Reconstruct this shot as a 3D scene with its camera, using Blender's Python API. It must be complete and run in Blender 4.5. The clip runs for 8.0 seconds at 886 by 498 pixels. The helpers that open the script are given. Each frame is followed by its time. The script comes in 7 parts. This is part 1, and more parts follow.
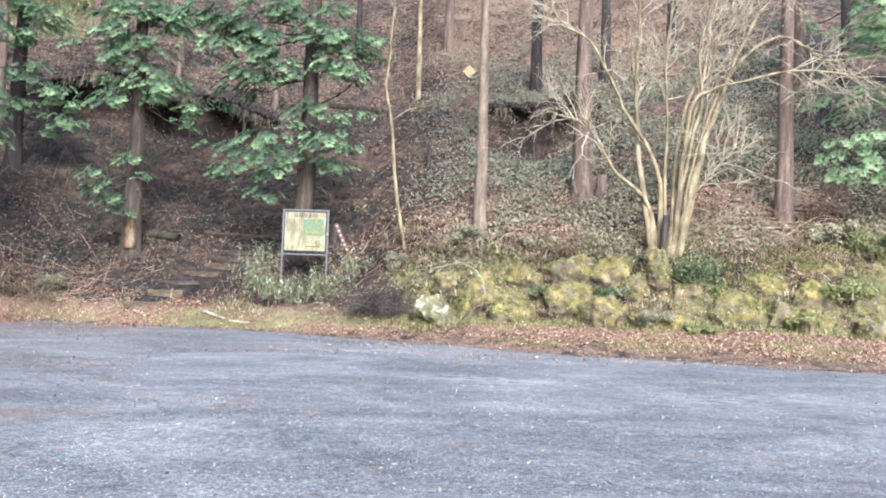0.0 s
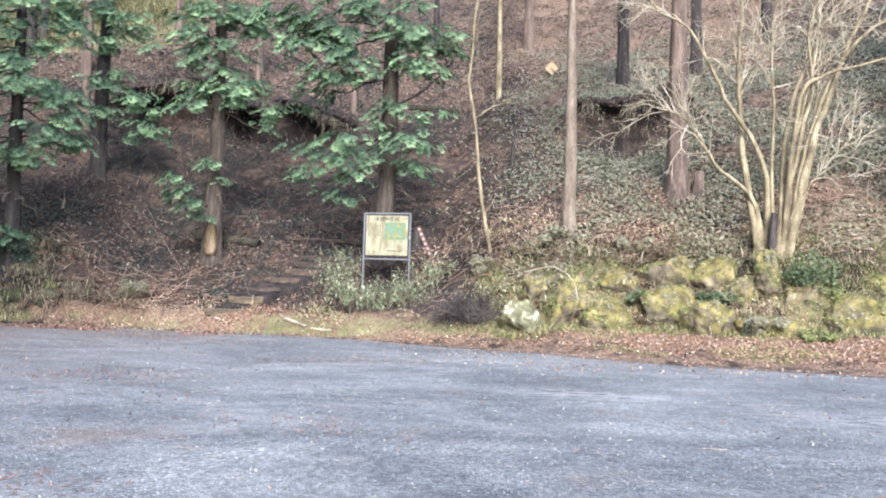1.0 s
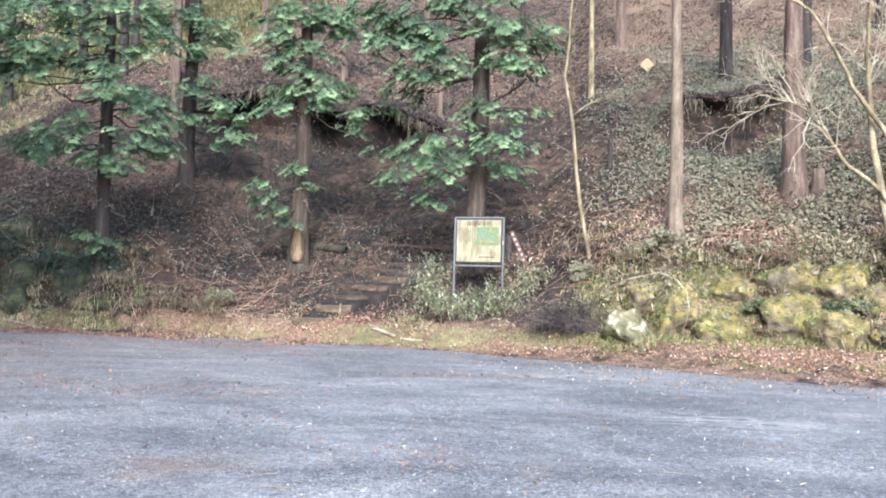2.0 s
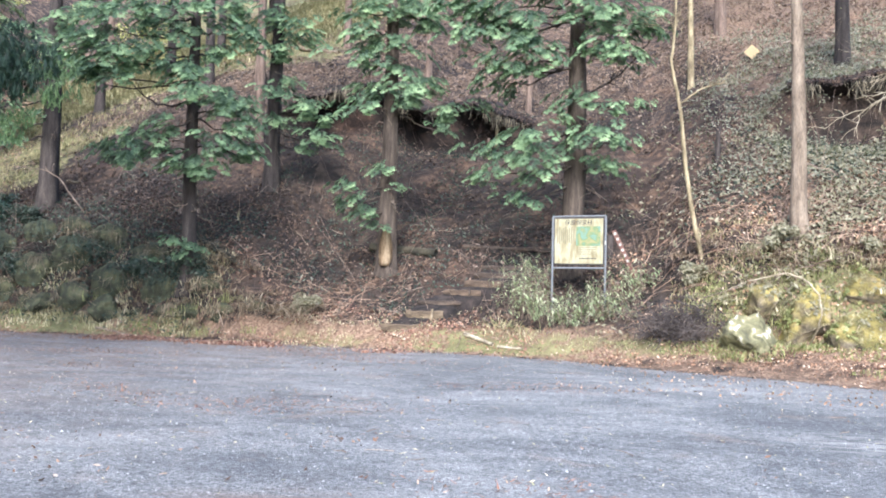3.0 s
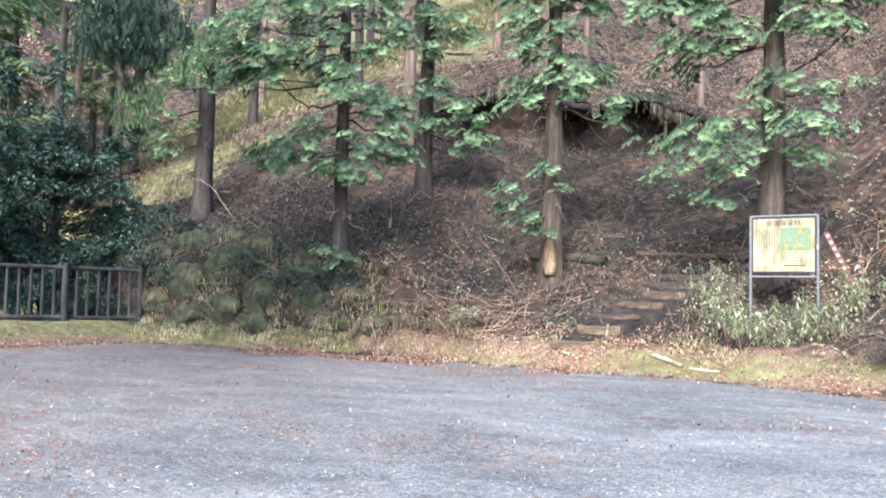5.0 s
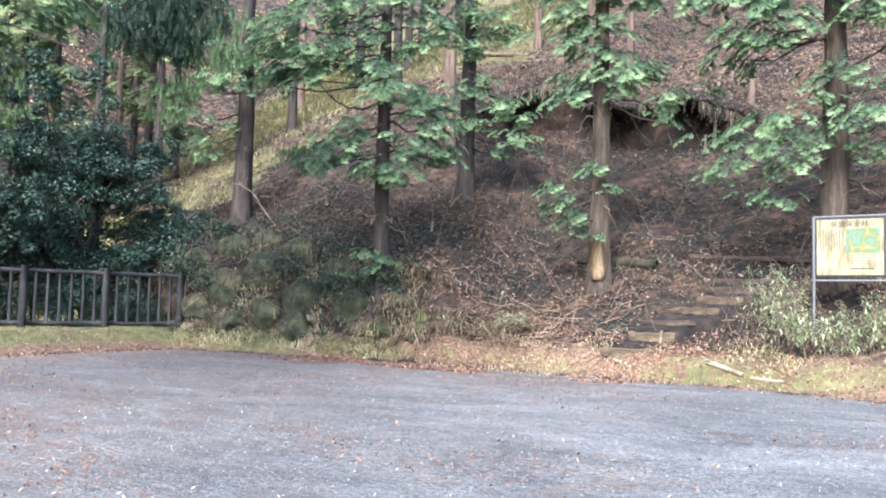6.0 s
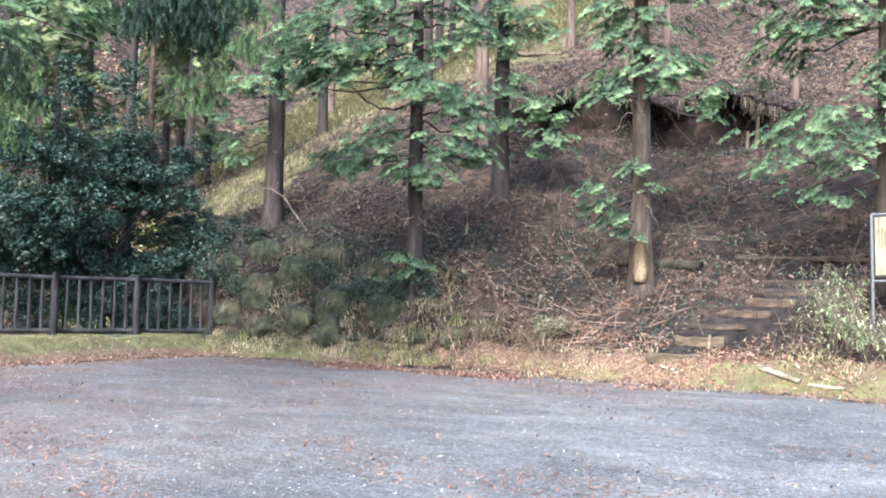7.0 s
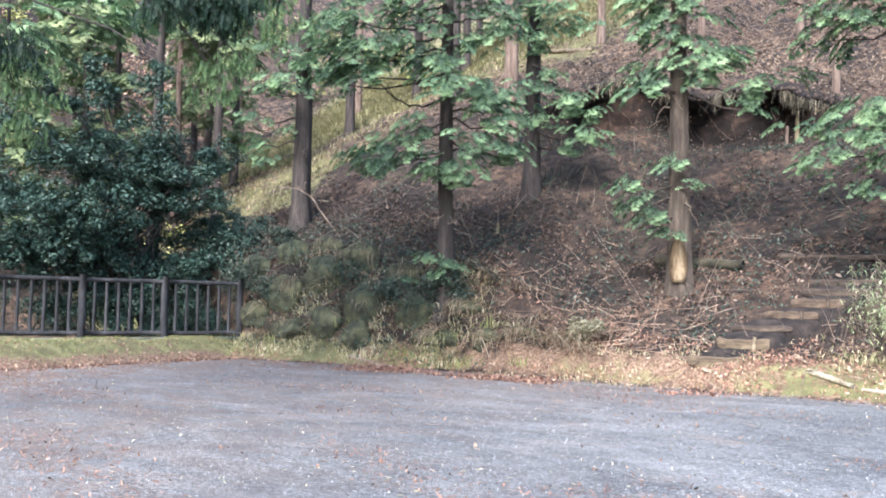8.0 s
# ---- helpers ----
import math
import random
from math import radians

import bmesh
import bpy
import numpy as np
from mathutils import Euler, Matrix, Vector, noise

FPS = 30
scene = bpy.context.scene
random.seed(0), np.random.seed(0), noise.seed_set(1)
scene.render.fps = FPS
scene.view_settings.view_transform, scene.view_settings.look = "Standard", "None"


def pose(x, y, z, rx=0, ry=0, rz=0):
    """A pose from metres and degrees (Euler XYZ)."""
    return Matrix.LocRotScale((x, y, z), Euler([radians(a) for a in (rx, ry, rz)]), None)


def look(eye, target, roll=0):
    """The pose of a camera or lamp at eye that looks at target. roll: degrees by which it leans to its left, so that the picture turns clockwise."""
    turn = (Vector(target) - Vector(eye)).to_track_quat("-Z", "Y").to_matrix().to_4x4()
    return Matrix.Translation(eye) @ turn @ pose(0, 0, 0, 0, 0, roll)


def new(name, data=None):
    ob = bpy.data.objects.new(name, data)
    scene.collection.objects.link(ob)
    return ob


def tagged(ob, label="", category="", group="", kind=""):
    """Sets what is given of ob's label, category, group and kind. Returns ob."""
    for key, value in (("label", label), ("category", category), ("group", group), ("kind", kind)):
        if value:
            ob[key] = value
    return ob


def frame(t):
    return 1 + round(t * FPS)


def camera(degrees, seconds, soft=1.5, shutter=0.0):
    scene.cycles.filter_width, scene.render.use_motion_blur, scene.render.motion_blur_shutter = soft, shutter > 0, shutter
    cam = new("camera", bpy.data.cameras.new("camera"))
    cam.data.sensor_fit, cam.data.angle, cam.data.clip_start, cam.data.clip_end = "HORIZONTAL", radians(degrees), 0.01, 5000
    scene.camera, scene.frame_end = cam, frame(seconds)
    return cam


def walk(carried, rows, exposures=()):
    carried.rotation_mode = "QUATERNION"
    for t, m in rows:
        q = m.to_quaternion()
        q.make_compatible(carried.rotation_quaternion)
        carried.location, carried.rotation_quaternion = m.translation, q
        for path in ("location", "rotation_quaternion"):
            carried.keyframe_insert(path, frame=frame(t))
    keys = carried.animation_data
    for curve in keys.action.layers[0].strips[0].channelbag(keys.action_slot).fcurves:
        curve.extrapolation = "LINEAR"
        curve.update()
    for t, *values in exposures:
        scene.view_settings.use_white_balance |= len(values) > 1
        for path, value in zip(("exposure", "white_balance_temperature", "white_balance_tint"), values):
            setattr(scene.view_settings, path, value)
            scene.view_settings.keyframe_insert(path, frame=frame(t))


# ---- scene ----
cam = camera(56.3, 8.0, soft=1.9)
METRES, EYE, TILT, LEAN, TURN = 6.4, 1.2, 0.0, 0.0, 0.0
ROWS = [
    (0.0, 0.0, 0.0, 0.0, -0.09, 2.28, -2.16),
    (0.5, -0.0188, 0.0658, -0.0005, 2.38, 2.36, -2.0),
    (1.0, -0.044, 0.1361, 0.0001, 5.11, 2.42, -1.77),
    (1.5, -0.073, 0.2083, 0.0014, 7.92, 2.6, -1.79),
    (3.0, -0.189, 0.4367, -0.0046, 16.29, 2.99, -1.38),
    (3.5, -0.231, 0.5079, -0.0059, 19.23, 3.02, -1.26),
    (4.0, -0.2762, 0.5719, -0.0066, 21.87, 3.06, -1.44),
    (4.5, -0.3207, 0.6303, -0.0053, 24.24, 3.31, -1.47),
    (6.0, -0.4118, 0.7374, -0.0039, 28.69, 3.83, -1.44),
    (6.5, -0.4368, 0.7662, -0.0037, 29.78, 3.98, -1.21),
    (7.0, -0.4634, 0.7975, -0.0029, 30.84, 4.08, -1.04),
    (7.5, -0.4865, 0.822, -0.0017, 31.77, 4.08, -1.01),
    (8.0, -0.5101, 0.8475, -0.0008, 32.7, 4.1, -0.89),
]
walk(cam, [(t, pose(0, 0, EYE, TILT, LEAN, TURN) @ pose(METRES * x, METRES * y, METRES * z, 90 + pitch, roll, yaw)) for t, x, y, z, yaw, pitch, roll in ROWS],
     exposures=[(0.0, 2.0, 6040, 10), (3.0, 2.12, 6060, 10), (4.5, 2.28, 6160, 10), (8.0, 2.33, 6140, 10)])

# ---- light ----
world = bpy.data.worlds.new("sky")
scene.world = world
world.use_nodes = True
wn = world.node_tree.nodes
sky = wn.new("ShaderNodeTexSky")
sky.sky_type = "NISHITA"
sky.sun_disc = False
SUN_EL, SUN_AZ = 37.0, 171.0
sky.sun_elevation, sky.sun_rotation = radians(SUN_EL), radians(SUN_AZ)
world.node_tree.links.new(sky.outputs[0], wn["Background"].inputs[0])
wn["Background"].inputs[1].default_value = 0.15
sun = new("sun", bpy.data.lights.new("sun", "SUN"))
sun.data.energy, sun.data.angle, sun.data.color = 2.3, radians(26), (1.0, 0.972, 0.945)
_d = Vector((math.sin(radians(SUN_AZ)) * math.cos(radians(SUN_EL)), math.cos(radians(SUN_AZ)) * math.cos(radians(SUN_EL)), math.sin(radians(SUN_EL))))
sun.matrix_world = look(_d * 60, (0, 0, 0))

# ---- land form ----
def step01(v):
    v = np.clip(v, 0.0, 1.0)
    return v * v * (3 - 2 * v)


def edge_y(x):
    return np.interp(x, [-17.2, -16, -13, -11, -8.3, -5, -3, -1, 0.3, 2.2, 6, 12, 40], [18.6, 18.6, 18.8, 18.8, 18.45, 18.0, 17.4, 16.45, 15.8, 14.7, 13.5, 12.6, 10])


def toe_y(x):
    return np.interp(x, [-34, -27, -21, -19, -13, -9, -5, -2, 0, 3, 6, 12, 40], [25, 22.2, 20.2, 19.8, 19.3, 18.9, 18.6, 18.2, 17.9, 17.4, 16.9, 16, 14])


def cut_y(x):
    """The line of the cut bank on the slope."""
    return np.interp(x, [-16, -14.3, -12.6, -11.2, -10.1, -9, -7.5, -6, -4], [28.5, 28.4, 28.3, 28.9, 29.7, 29.9, 29.5, 28.9, 28.3]) + 0.1 * np.sin(np.asarray(x) * 2.1)


def off_road(x, y):
    """Metres outside the gravel; negative on it."""
    return np.maximum(y - edge_y(x), -17.4 - x)


def height(x, y):
    x, y = np.asarray(x, float), np.asarray(y, float)
    u = y - toe_y(x)
    up = 0.62 * np.clip(u - 4, 0, 62)
    gully = np.interp(u, [0, 1.2, 2.8, 3.4, 4], [0.42, 0.8, 1.65, 2.05, 2.42]) + up
    right = np.interp(u, [0, 0.35, 0.95, 1.8, 4], [0.42, 0.9, 1.65, 2.3, 3.6]) + up
    left = np.interp(u, [0, 0.3, 0.9, 1.5, 4], [0.42, 1.0, 1.8, 2.2, 3.6]) + up
    left = left + step01((-13.0 - x) / 4) * step01(u / 1.2) * 0.55
    wr, wl = step01((x + 2.6) / 2.4), step01((-9.6 - x) / 2.2)
    hill = gully * (1 - wr) * (1 - wl) + right * wr + left * wl
    # the cut bank with roots hanging over it
    win = step01((x + 15.5) / 2.0) * step01((-5.6 - x) / 2.0)
    ys = cut_y(x)
    hill = hill + win * (1.12 * step01((y - ys) / 0.3) - 0.4 * step01((y - ys + 2.5) / 2.3)) * np.exp(-np.clip(y - ys - 1, 0, 50) / 4)
    # a smaller hollow further right
    win2 = step01((x - 0.3) / 1.2) * step01((5.2 - x) / 1.2)
    y2 = 24.6 + 0.25 * np.sin(x * 1.7)
    hill = hill + win2 * (1.25 * step01((y - y2) / 0.3) - 0.35 * step01((y - y2 + 2) / 1.8)) * np.exp(-np.clip(y - y2 - 0.8, 0, 50) / 2.5)
    verge = 0.42 * step01(off_road(x, y) / np.maximum(toe_y(x) - edge_y(x), 0.6))
    west = 0.42 + 0.62 * np.clip(-26 - x, 0, 90) + 0.5 * np.clip(-37 - x, 0, 70)
    z = np.where(u > 0, np.maximum(hill, west), np.maximum(verge, np.where(x < -26, west, 0)))
    rough = np.clip(off_road(x, y) / 1.5, 0, 1)
    z = z + rough * (0.05 * np.sin(1.9 * x + 0.7 * y) * np.sin(2.3 * y - 0.4 * x + 1) + 0.035 * np.sin(4.1 * x + 2) * np.sin(4.7 * y + x))
    z = z + np.where(u > 2, 1, 0) * step01((u - 2) / 3) * (0.16 * np.sin(0.83 * x + 1.3 * np.sin(0.6 * y)) * np.sin(0.9 * y + 0.5))
    return z + 0.012 * np.sin(1.1 * x) * np.sin(0.8 * y)


def patchy(x, y, size, k=0.0):
    """Uneven patches, 0 to 1, about so many metres across."""
    q = 3.0 / size
    a = np.sin(q * x + 1.3 * k + 1.7 * np.sin(0.6 * q * y + k))
    b = np.sin(1.13 * q * y - 0.5 * q * x + 2.1 * k + 1.3 * np.sin(0.8 * q * x - k))
    return 0.5 + 0.25 * (a + b)


def trail(x, y):
    """1 on the trodden earth of the stepped trail, 0 away from it."""
    mid = np.interp(y, [18.4, 19.3, 20.2, 21.1, 22.2], [-6.75, -6.4, -5.8, -5.3, -4.6])
    return np.exp(-((x - mid) / 0.85) ** 2) * step01((y - 18.7) / 0.5) * step01((22.6 - y) / 0.5)


def ground_at(x, y):
    return float(height(x, y))
# ---- end of land form ----

# ---- materials ----
def material(name, rough=0.8, metal=0.0):
    m = bpy.data.materials.new(name)
    m.use_nodes = True
    b = m.node_tree.nodes["Principled BSDF"]
    b.inputs["Roughness"].default_value, b.inputs["Metallic"].default_value = rough, metal
    b.inputs["Specular IOR Level"].default_value = 0.3
    return m, m.node_tree.nodes, m.node_tree.links, b


def noise_node(n, l, scale, detail=6.0, coords="Object", stretch=None, distort=0.0):
    tc = n.new("ShaderNodeTexCoord")
    t = n.new("ShaderNodeTexNoise")
    t.inputs["Scale"].default_value, t.inputs["Detail"].default_value, t.inputs["Distortion"].default_value = scale, detail, distort
    src = tc.outputs[coords]
    if stretch:
        mp = n.new("ShaderNodeMapping")
        mp.inputs["Scale"].default_value = stretch
        l.new(src, mp.inputs[0])
        src = mp.outputs[0]
    l.new(src, t.inputs["Vector"])
    return t.outputs["Fac"]


def ramp(n, l, fac, stops):
    r = n.new("ShaderNodeValToRGB")
    while len(r.color_ramp.elements) < len(stops):
        r.color_ramp.elements.new(0.5)
    for e, (p, c) in zip(r.color_ramp.elements, stops):
        e.position, e.color = p, (*c, 1)
    l.new(fac, r.inputs[0])
    return r.outputs[0]


def mix(n, l, fac, a, b, blend="MIX"):
    m = n.new("ShaderNodeMix")
    m.data_type, m.blend_type = "RGBA", blend
    if isinstance(fac, float):
        m.inputs[0].default_value = fac
    else:
        l.new(fac, m.inputs[0])
    for v, i in ((a, 6), (b, 7)):
        if isinstance(v, tuple):
            m.inputs[i].default_value = (*v, 1)
        else:
            l.new(v, m.inputs[i])
    return m.outputs[2]


def bump(n, l, b, fac, strength, dist):
    k = n.new("ShaderNodeBump")
    k.inputs["Strength"].default_value, k.inputs["Distance"].default_value = strength, dist
    l.new(fac, k.inputs["Height"])
    l.new(k.outputs[0], b.inputs["Normal"])


def two_scale(name, dark, mid, light, coarse=3.0, fine=40.0, rough=0.85, relief=0.5, depth=0.02, stretch=None):
    m, n, l, b = material(name, rough)
    big, small = noise_node(n, l, coarse, 5, stretch=stretch), noise_node(n, l, fine, 8, stretch=stretch)
    base = ramp(n, l, big, [(0.3, dark), (0.5, mid), (0.72, light)])
    spots = ramp(n, l, small, [(0.3, (0.45, 0.45, 0.45)), (0.6, (1.1, 1.1, 1.1))])
    l.new(mix(n, l, 0.8, base, spots, "MULTIPLY"), b.inputs["Base Color"])
    bump(n, l, b, small, relief, depth)
    return m


def leafy(name, stops, rough=0.5, glow_through=0.25, tint=(0.2, 0.4, 0.08), by_tip=False):
    """Leaves: the colour varies from leaf to leaf, and some light comes through."""
    m, n, l, b = material(name, rough)
    g = n.new("ShaderNodeNewGeometry")
    o = n.new("ShaderNodeObjectInfo")
    fac = g.outputs["Random Per Island"]
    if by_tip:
        # tips paler, inner lobes darker: young growth, with lit tips and inner shade painted in
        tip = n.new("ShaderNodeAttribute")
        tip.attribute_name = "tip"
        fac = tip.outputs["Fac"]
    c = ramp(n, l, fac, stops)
    hs = n.new("ShaderNodeHueSaturation")
    mr = n.new("ShaderNodeMapRange")
    mr.inputs[3].default_value, mr.inputs[4].default_value = 0.8, 1.2
    l.new(o.outputs["Random"], mr.inputs[0])
    l.new(mr.outputs[0], hs.inputs["Value"])
    l.new(c, hs.inputs["Color"])
    l.new(hs.outputs[0], b.inputs["Base Color"])
    if glow_through:
        t = n.new("ShaderNodeBsdfTranslucent")
        l.new(mix(n, l, 0.5, hs.outputs[0], tint), t.inputs[0])
        s = n.new("ShaderNodeMixShader")
        s.inputs[0].default_value = glow_through
        l.new(b.outputs[0], s.inputs[1])
        l.new(t.outputs[0], s.inputs[2])
        l.new(s.outputs[0], n["Material Output"].inputs[0])
    return m


def ground_material():
    m, n, l, b = material("ground", 0.95)
    at = n.new("ShaderNodeAttribute")
    at.attribute_name = "zones"
    sep = n.new("ShaderNodeSeparateColor")
    l.new(at.outputs["Color"], sep.inputs[0])
    n1, n2, n3, n4 = noise_node(n, l, 0.45, 5), noise_node(n, l, 3.2, 8, distort=0.6), noise_node(n, l, 24, 8), noise_node(n, l, 90, 5)
    # forest floor: dark humus, needles and old leaves
    soil = ramp(n, l, n2, [(0.3, (0.016, 0.013, 0.012)), (0.5, (0.044, 0.032, 0.026)), (0.7, (0.107, 0.075, 0.055))])
    soil = mix(n, l, 0.85, soil, ramp(n, l, n3, [(0.3, (0.3, 0.3, 0.3)), (0.62, (1.3, 1.25, 1.2))]), "MULTIPLY")
    soil = mix(n, l, 0.9, soil, ramp(n, l, n1, [(0.36, (0.5, 0.52, 0.56)), (0.5, (0.95, 0.93, 0.92)), (0.64, (1.8, 1.6, 1.45))]), "MULTIPLY")
    # dark-soil mask: trodden trail, plus shade painted on cut face and bank
    soil_dark = n.new("ShaderNodeAttribute")
    soil_dark.attribute_name = "dark_shaded_soil"
    soil = mix(n, l, soil_dark.outputs["Fac"], soil, mix(n, l, 1.0, soil, (0.42, 0.4, 0.42), "MULTIPLY"))
    # leaf-strewn verge
    verge = ramp(n, l, n3, [(0.3, (0.075, 0.046, 0.031)), (0.5, (0.165, 0.105, 0.071)), (0.68, (0.29, 0.198, 0.138))])
    # short grass and moss
    moss = ramp(n, l, n2, [(0.3, (0.07, 0.068, 0.032)), (0.55, (0.15, 0.138, 0.066)), (0.75, (0.25, 0.215, 0.115))])
    moss = mix(n, l, 0.8, moss, ramp(n, l, n4, [(0.3, (0.5, 0.5, 0.5)), (0.65, (1.25, 1.25, 1.2))]), "MULTIPLY")
    # compacted grey gravel
    wide = noise_node(n, l, 0.5, 5, stretch=(0.7, 1.0, 1), distort=1.6)
    grit = ramp(n, l, wide, [(0.3, (0.112, 0.114, 0.119)), (0.5, (0.164, 0.164, 0.166)), (0.72, (0.242, 0.24, 0.235))])
    grit = mix(n, l, 0.8, grit, ramp(n, l, n3, [(0.3, (0.45, 0.45, 0.45)), (0.65, (1.3, 1.3, 1.3))]), "MULTIPLY")
    mid = noise_node(n, l, 6, 6, distort=0.5)
    grit = mix(n, l, 0.5, grit, ramp(n, l, mid, [(0.35, (0.65, 0.65, 0.66)), (0.6, (1.15, 1.15, 1.15))]), "MULTIPLY")
    streak = noise_node(n, l, 1.6, 7, stretch=(0.55, 1.2, 1), distort=1.3)
    grit = mix(n, l, 0.45, grit, ramp(n, l, streak, [(0.36, (0.66, 0.67, 0.7)), (0.5, (1, 1, 1)), (0.68, (1.3, 1.29, 1.27))]), "MULTIPLY")
    dust = noise_node(n, l, 1.3, 6, distort=0.7)
    grit = mix(n, l, ramp(n, l, dust, [(0.6, (0, 0, 0)), (0.78, (0.55, 0.55, 0.55))]), grit, (0.26, 0.19, 0.15))
    grit = mix(n, l, 0.85, grit, ramp(n, l, n4, [(0.34, (0.36, 0.36, 0.38)), (0.52, (0.95, 0.95, 0.95)), (0.68, (2.0, 2.0, 1.97))]), "MULTIPLY")

    chalk = n.new("ShaderNodeAttribute")
    chalk.attribute_name = "pale_dust"
    pd = n.new("ShaderNodeMath")
    pd.operation = "MULTIPLY"
    l.new(chalk.outputs["Fac"], pd.inputs[0])
    l.new(ramp(n, l, noise_node(n, l, 7, 7, stretch=(0.5, 1.4, 1), distort=0.8), [(0.42, (0, 0, 0)), (0.62, (0.8, 0.8, 0.8))]), pd.inputs[1])
    grit = mix(n, l, pd.outputs[0], grit, (0.4, 0.385, 0.36))
    damp = n.new("ShaderNodeAttribute")
    damp.attribute_name = "leaf_stain"
    stain = noise_node(n, l, 2.2, 7, stretch=(0.6, 1.6, 1), distort=0.8)
    st = n.new("ShaderNodeMath")
    st.operation = "MULTIPLY"
    l.new(damp.outputs["Fac"], st.inputs[0])
    l.new(ramp(n, l, stain, [(0.38, (0.2, 0.2, 0.2)), (0.56, (0.95, 0.95, 0.95))]), st.inputs[1])
    grit = mix(n, l, st.outputs[0], grit, mix(n, l, 1.0, (0.15, 0.108, 0.088), ramp(n, l, n4, [(0.32, (0.5, 0.5, 0.52)), (0.72, (1.7, 1.6, 1.5))]), "MULTIPLY"))

    def masked(channel, width=0.5):
        a = n.new("ShaderNodeMath")
        a.operation = "MULTIPLY_ADD"
        l.new(n2, a.inputs[0])
        a.inputs[1].default_value, a.inputs[2].default_value = width, -width * 0.5
        s = n.new("ShaderNodeMath")
        s.operation = "ADD"
        l.new(sep.outputs[channel], s.inputs[0])
        l.new(a.outputs[0], s.inputs[1])
        r = n.new("ShaderNodeMapRange")
        r.inputs[1].default_value, r.inputs[2].default_value = 0.38, 0.62
        l.new(s.outputs[0], r.inputs[0])
        return r.outputs[0]

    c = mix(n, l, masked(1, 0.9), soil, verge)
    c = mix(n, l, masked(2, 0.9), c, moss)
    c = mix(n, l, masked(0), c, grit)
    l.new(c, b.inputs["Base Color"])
    h = n.new("ShaderNodeMath")
    h.operation = "ADD"
    l.new(n3, h.inputs[0])
    l.new(n4, h.inputs[1])
    bump(n, l, b, h.outputs[0], 0.6, 0.03)
    return m


def rock_material():
    m, n, l, b = material("mossy_rock", 0.9)
    n1, n2, n3 = noise_node(n, l, 1.6, 7, "Object", distort=0.5), noise_node(n, l, 4.5, 9), noise_node(n, l, 38, 6)
    spot = noise_node(n, l, 5.5, 3, distort=0.4)
    stone = ramp(n, l, n2, [(0.3, (0.08, 0.066, 0.054)), (0.5, (0.2, 0.165, 0.128)), (0.75, (0.37, 0.31, 0.24))])
    moss = ramp(n, l, n2, [(0.3, (0.07, 0.06, 0.022)), (0.45, (0.15, 0.124, 0.043)), (0.58, (0.25, 0.2, 0.068)), (0.75, (0.365, 0.295, 0.125))])
    g = n.new("ShaderNodeNewGeometry")
    s = n.new("ShaderNodeSeparateXYZ")
    l.new(g.outputs["Normal"], s.inputs[0])
    a = n.new("ShaderNodeMath")
    a.operation = "MULTIPLY_ADD"
    l.new(n1, a.inputs[0])
    a.inputs[1].default_value = 2.6
    l.new(s.outputs[2], a.inputs[2])
    r = n.new("ShaderNodeMapRange")
    r.inputs[1].default_value, r.inputs[2].default_value = 0.85, 1.75
    l.new(a.outputs[0], r.inputs[0])
    oi = n.new("ShaderNodeObjectInfo")
    tone = ramp(n, l, oi.outputs["Random"], [(0.0, (0.7, 0.72, 0.68)), (0.5, (0.95, 0.93, 0.88)), (1.0, (1.2, 1.17, 1.05))])
    c = mix(n, l, 1.0, mix(n, l, r.outputs[0], stone, moss), tone, "MULTIPLY")
    c = mix(n, l, 0.7, c, ramp(n, l, n3, [(0.3, (0.5, 0.5, 0.5)), (0.65, (1.2, 1.2, 1.2))]), "MULTIPLY")
    c = mix(n, l, ramp(n, l, spot, [(0.7, (0, 0, 0)), (0.735, (0.85, 0.85, 0.85))]), c, (0.55, 0.54, 0.47))
    l.new(c, b.inputs["Base Color"])
    bump(n, l, b, n3, 0.7, 0.03)
    return m


def lichen_material():
    m, n, l, b = material("lichen_rock", 0.9)
    n1, n2 = noise_node(n, l, 6.5, 7, distort=0.6), noise_node(n, l, 40, 6)
    c = ramp(n, l, n1, [(0.36, (0.07, 0.066, 0.04)), (0.5, (0.14, 0.13, 0.07)), (0.59, (0.2, 0.18, 0.105)), (0.65, (0.38, 0.36, 0.29)), (0.78, (0.52, 0.5, 0.43))])
    l.new(mix(n, l, 0.5, c, ramp(n, l, n2, [(0.3, (0.6, 0.6, 0.6)), (0.6, (1.1, 1.1, 1.1))]), "MULTIPLY"), b.inputs["Base Color"])
    bump(n, l, b, n2, 0.5, 0.02)
    return m


GROUND, ROCK, LICHEN = ground_material(), rock_material(), lichen_material()
BARK = two_scale("cedar_bark", (0.024, 0.019, 0.018), (0.046, 0.037, 0.034), (0.085, 0.068, 0.06), 4, 30, 0.95, 0.9, 0.03, (2.5, 2.5, 0.3))
BARK_BROWN = two_scale("brown_cedar_bark", (0.036, 0.027, 0.022), (0.07, 0.053, 0.042), (0.12, 0.092, 0.073), 4, 30, 0.95, 0.9, 0.03, (2.5, 2.5, 0.3))
BARK_RED = two_scale("reddish_bark", (0.085, 0.058, 0.046), (0.155, 0.108, 0.085), (0.245, 0.178, 0.142), 4, 30, 0.95, 0.8, 0.03, (2.5, 2.5, 0.3))
BARK_GREY = two_scale("greyish_bark", (0.105, 0.078, 0.057), (0.18, 0.138, 0.103), (0.29, 0.23, 0.175), 4, 30, 0.95, 0.7, 0.02, (2.0, 2.0, 0.4))
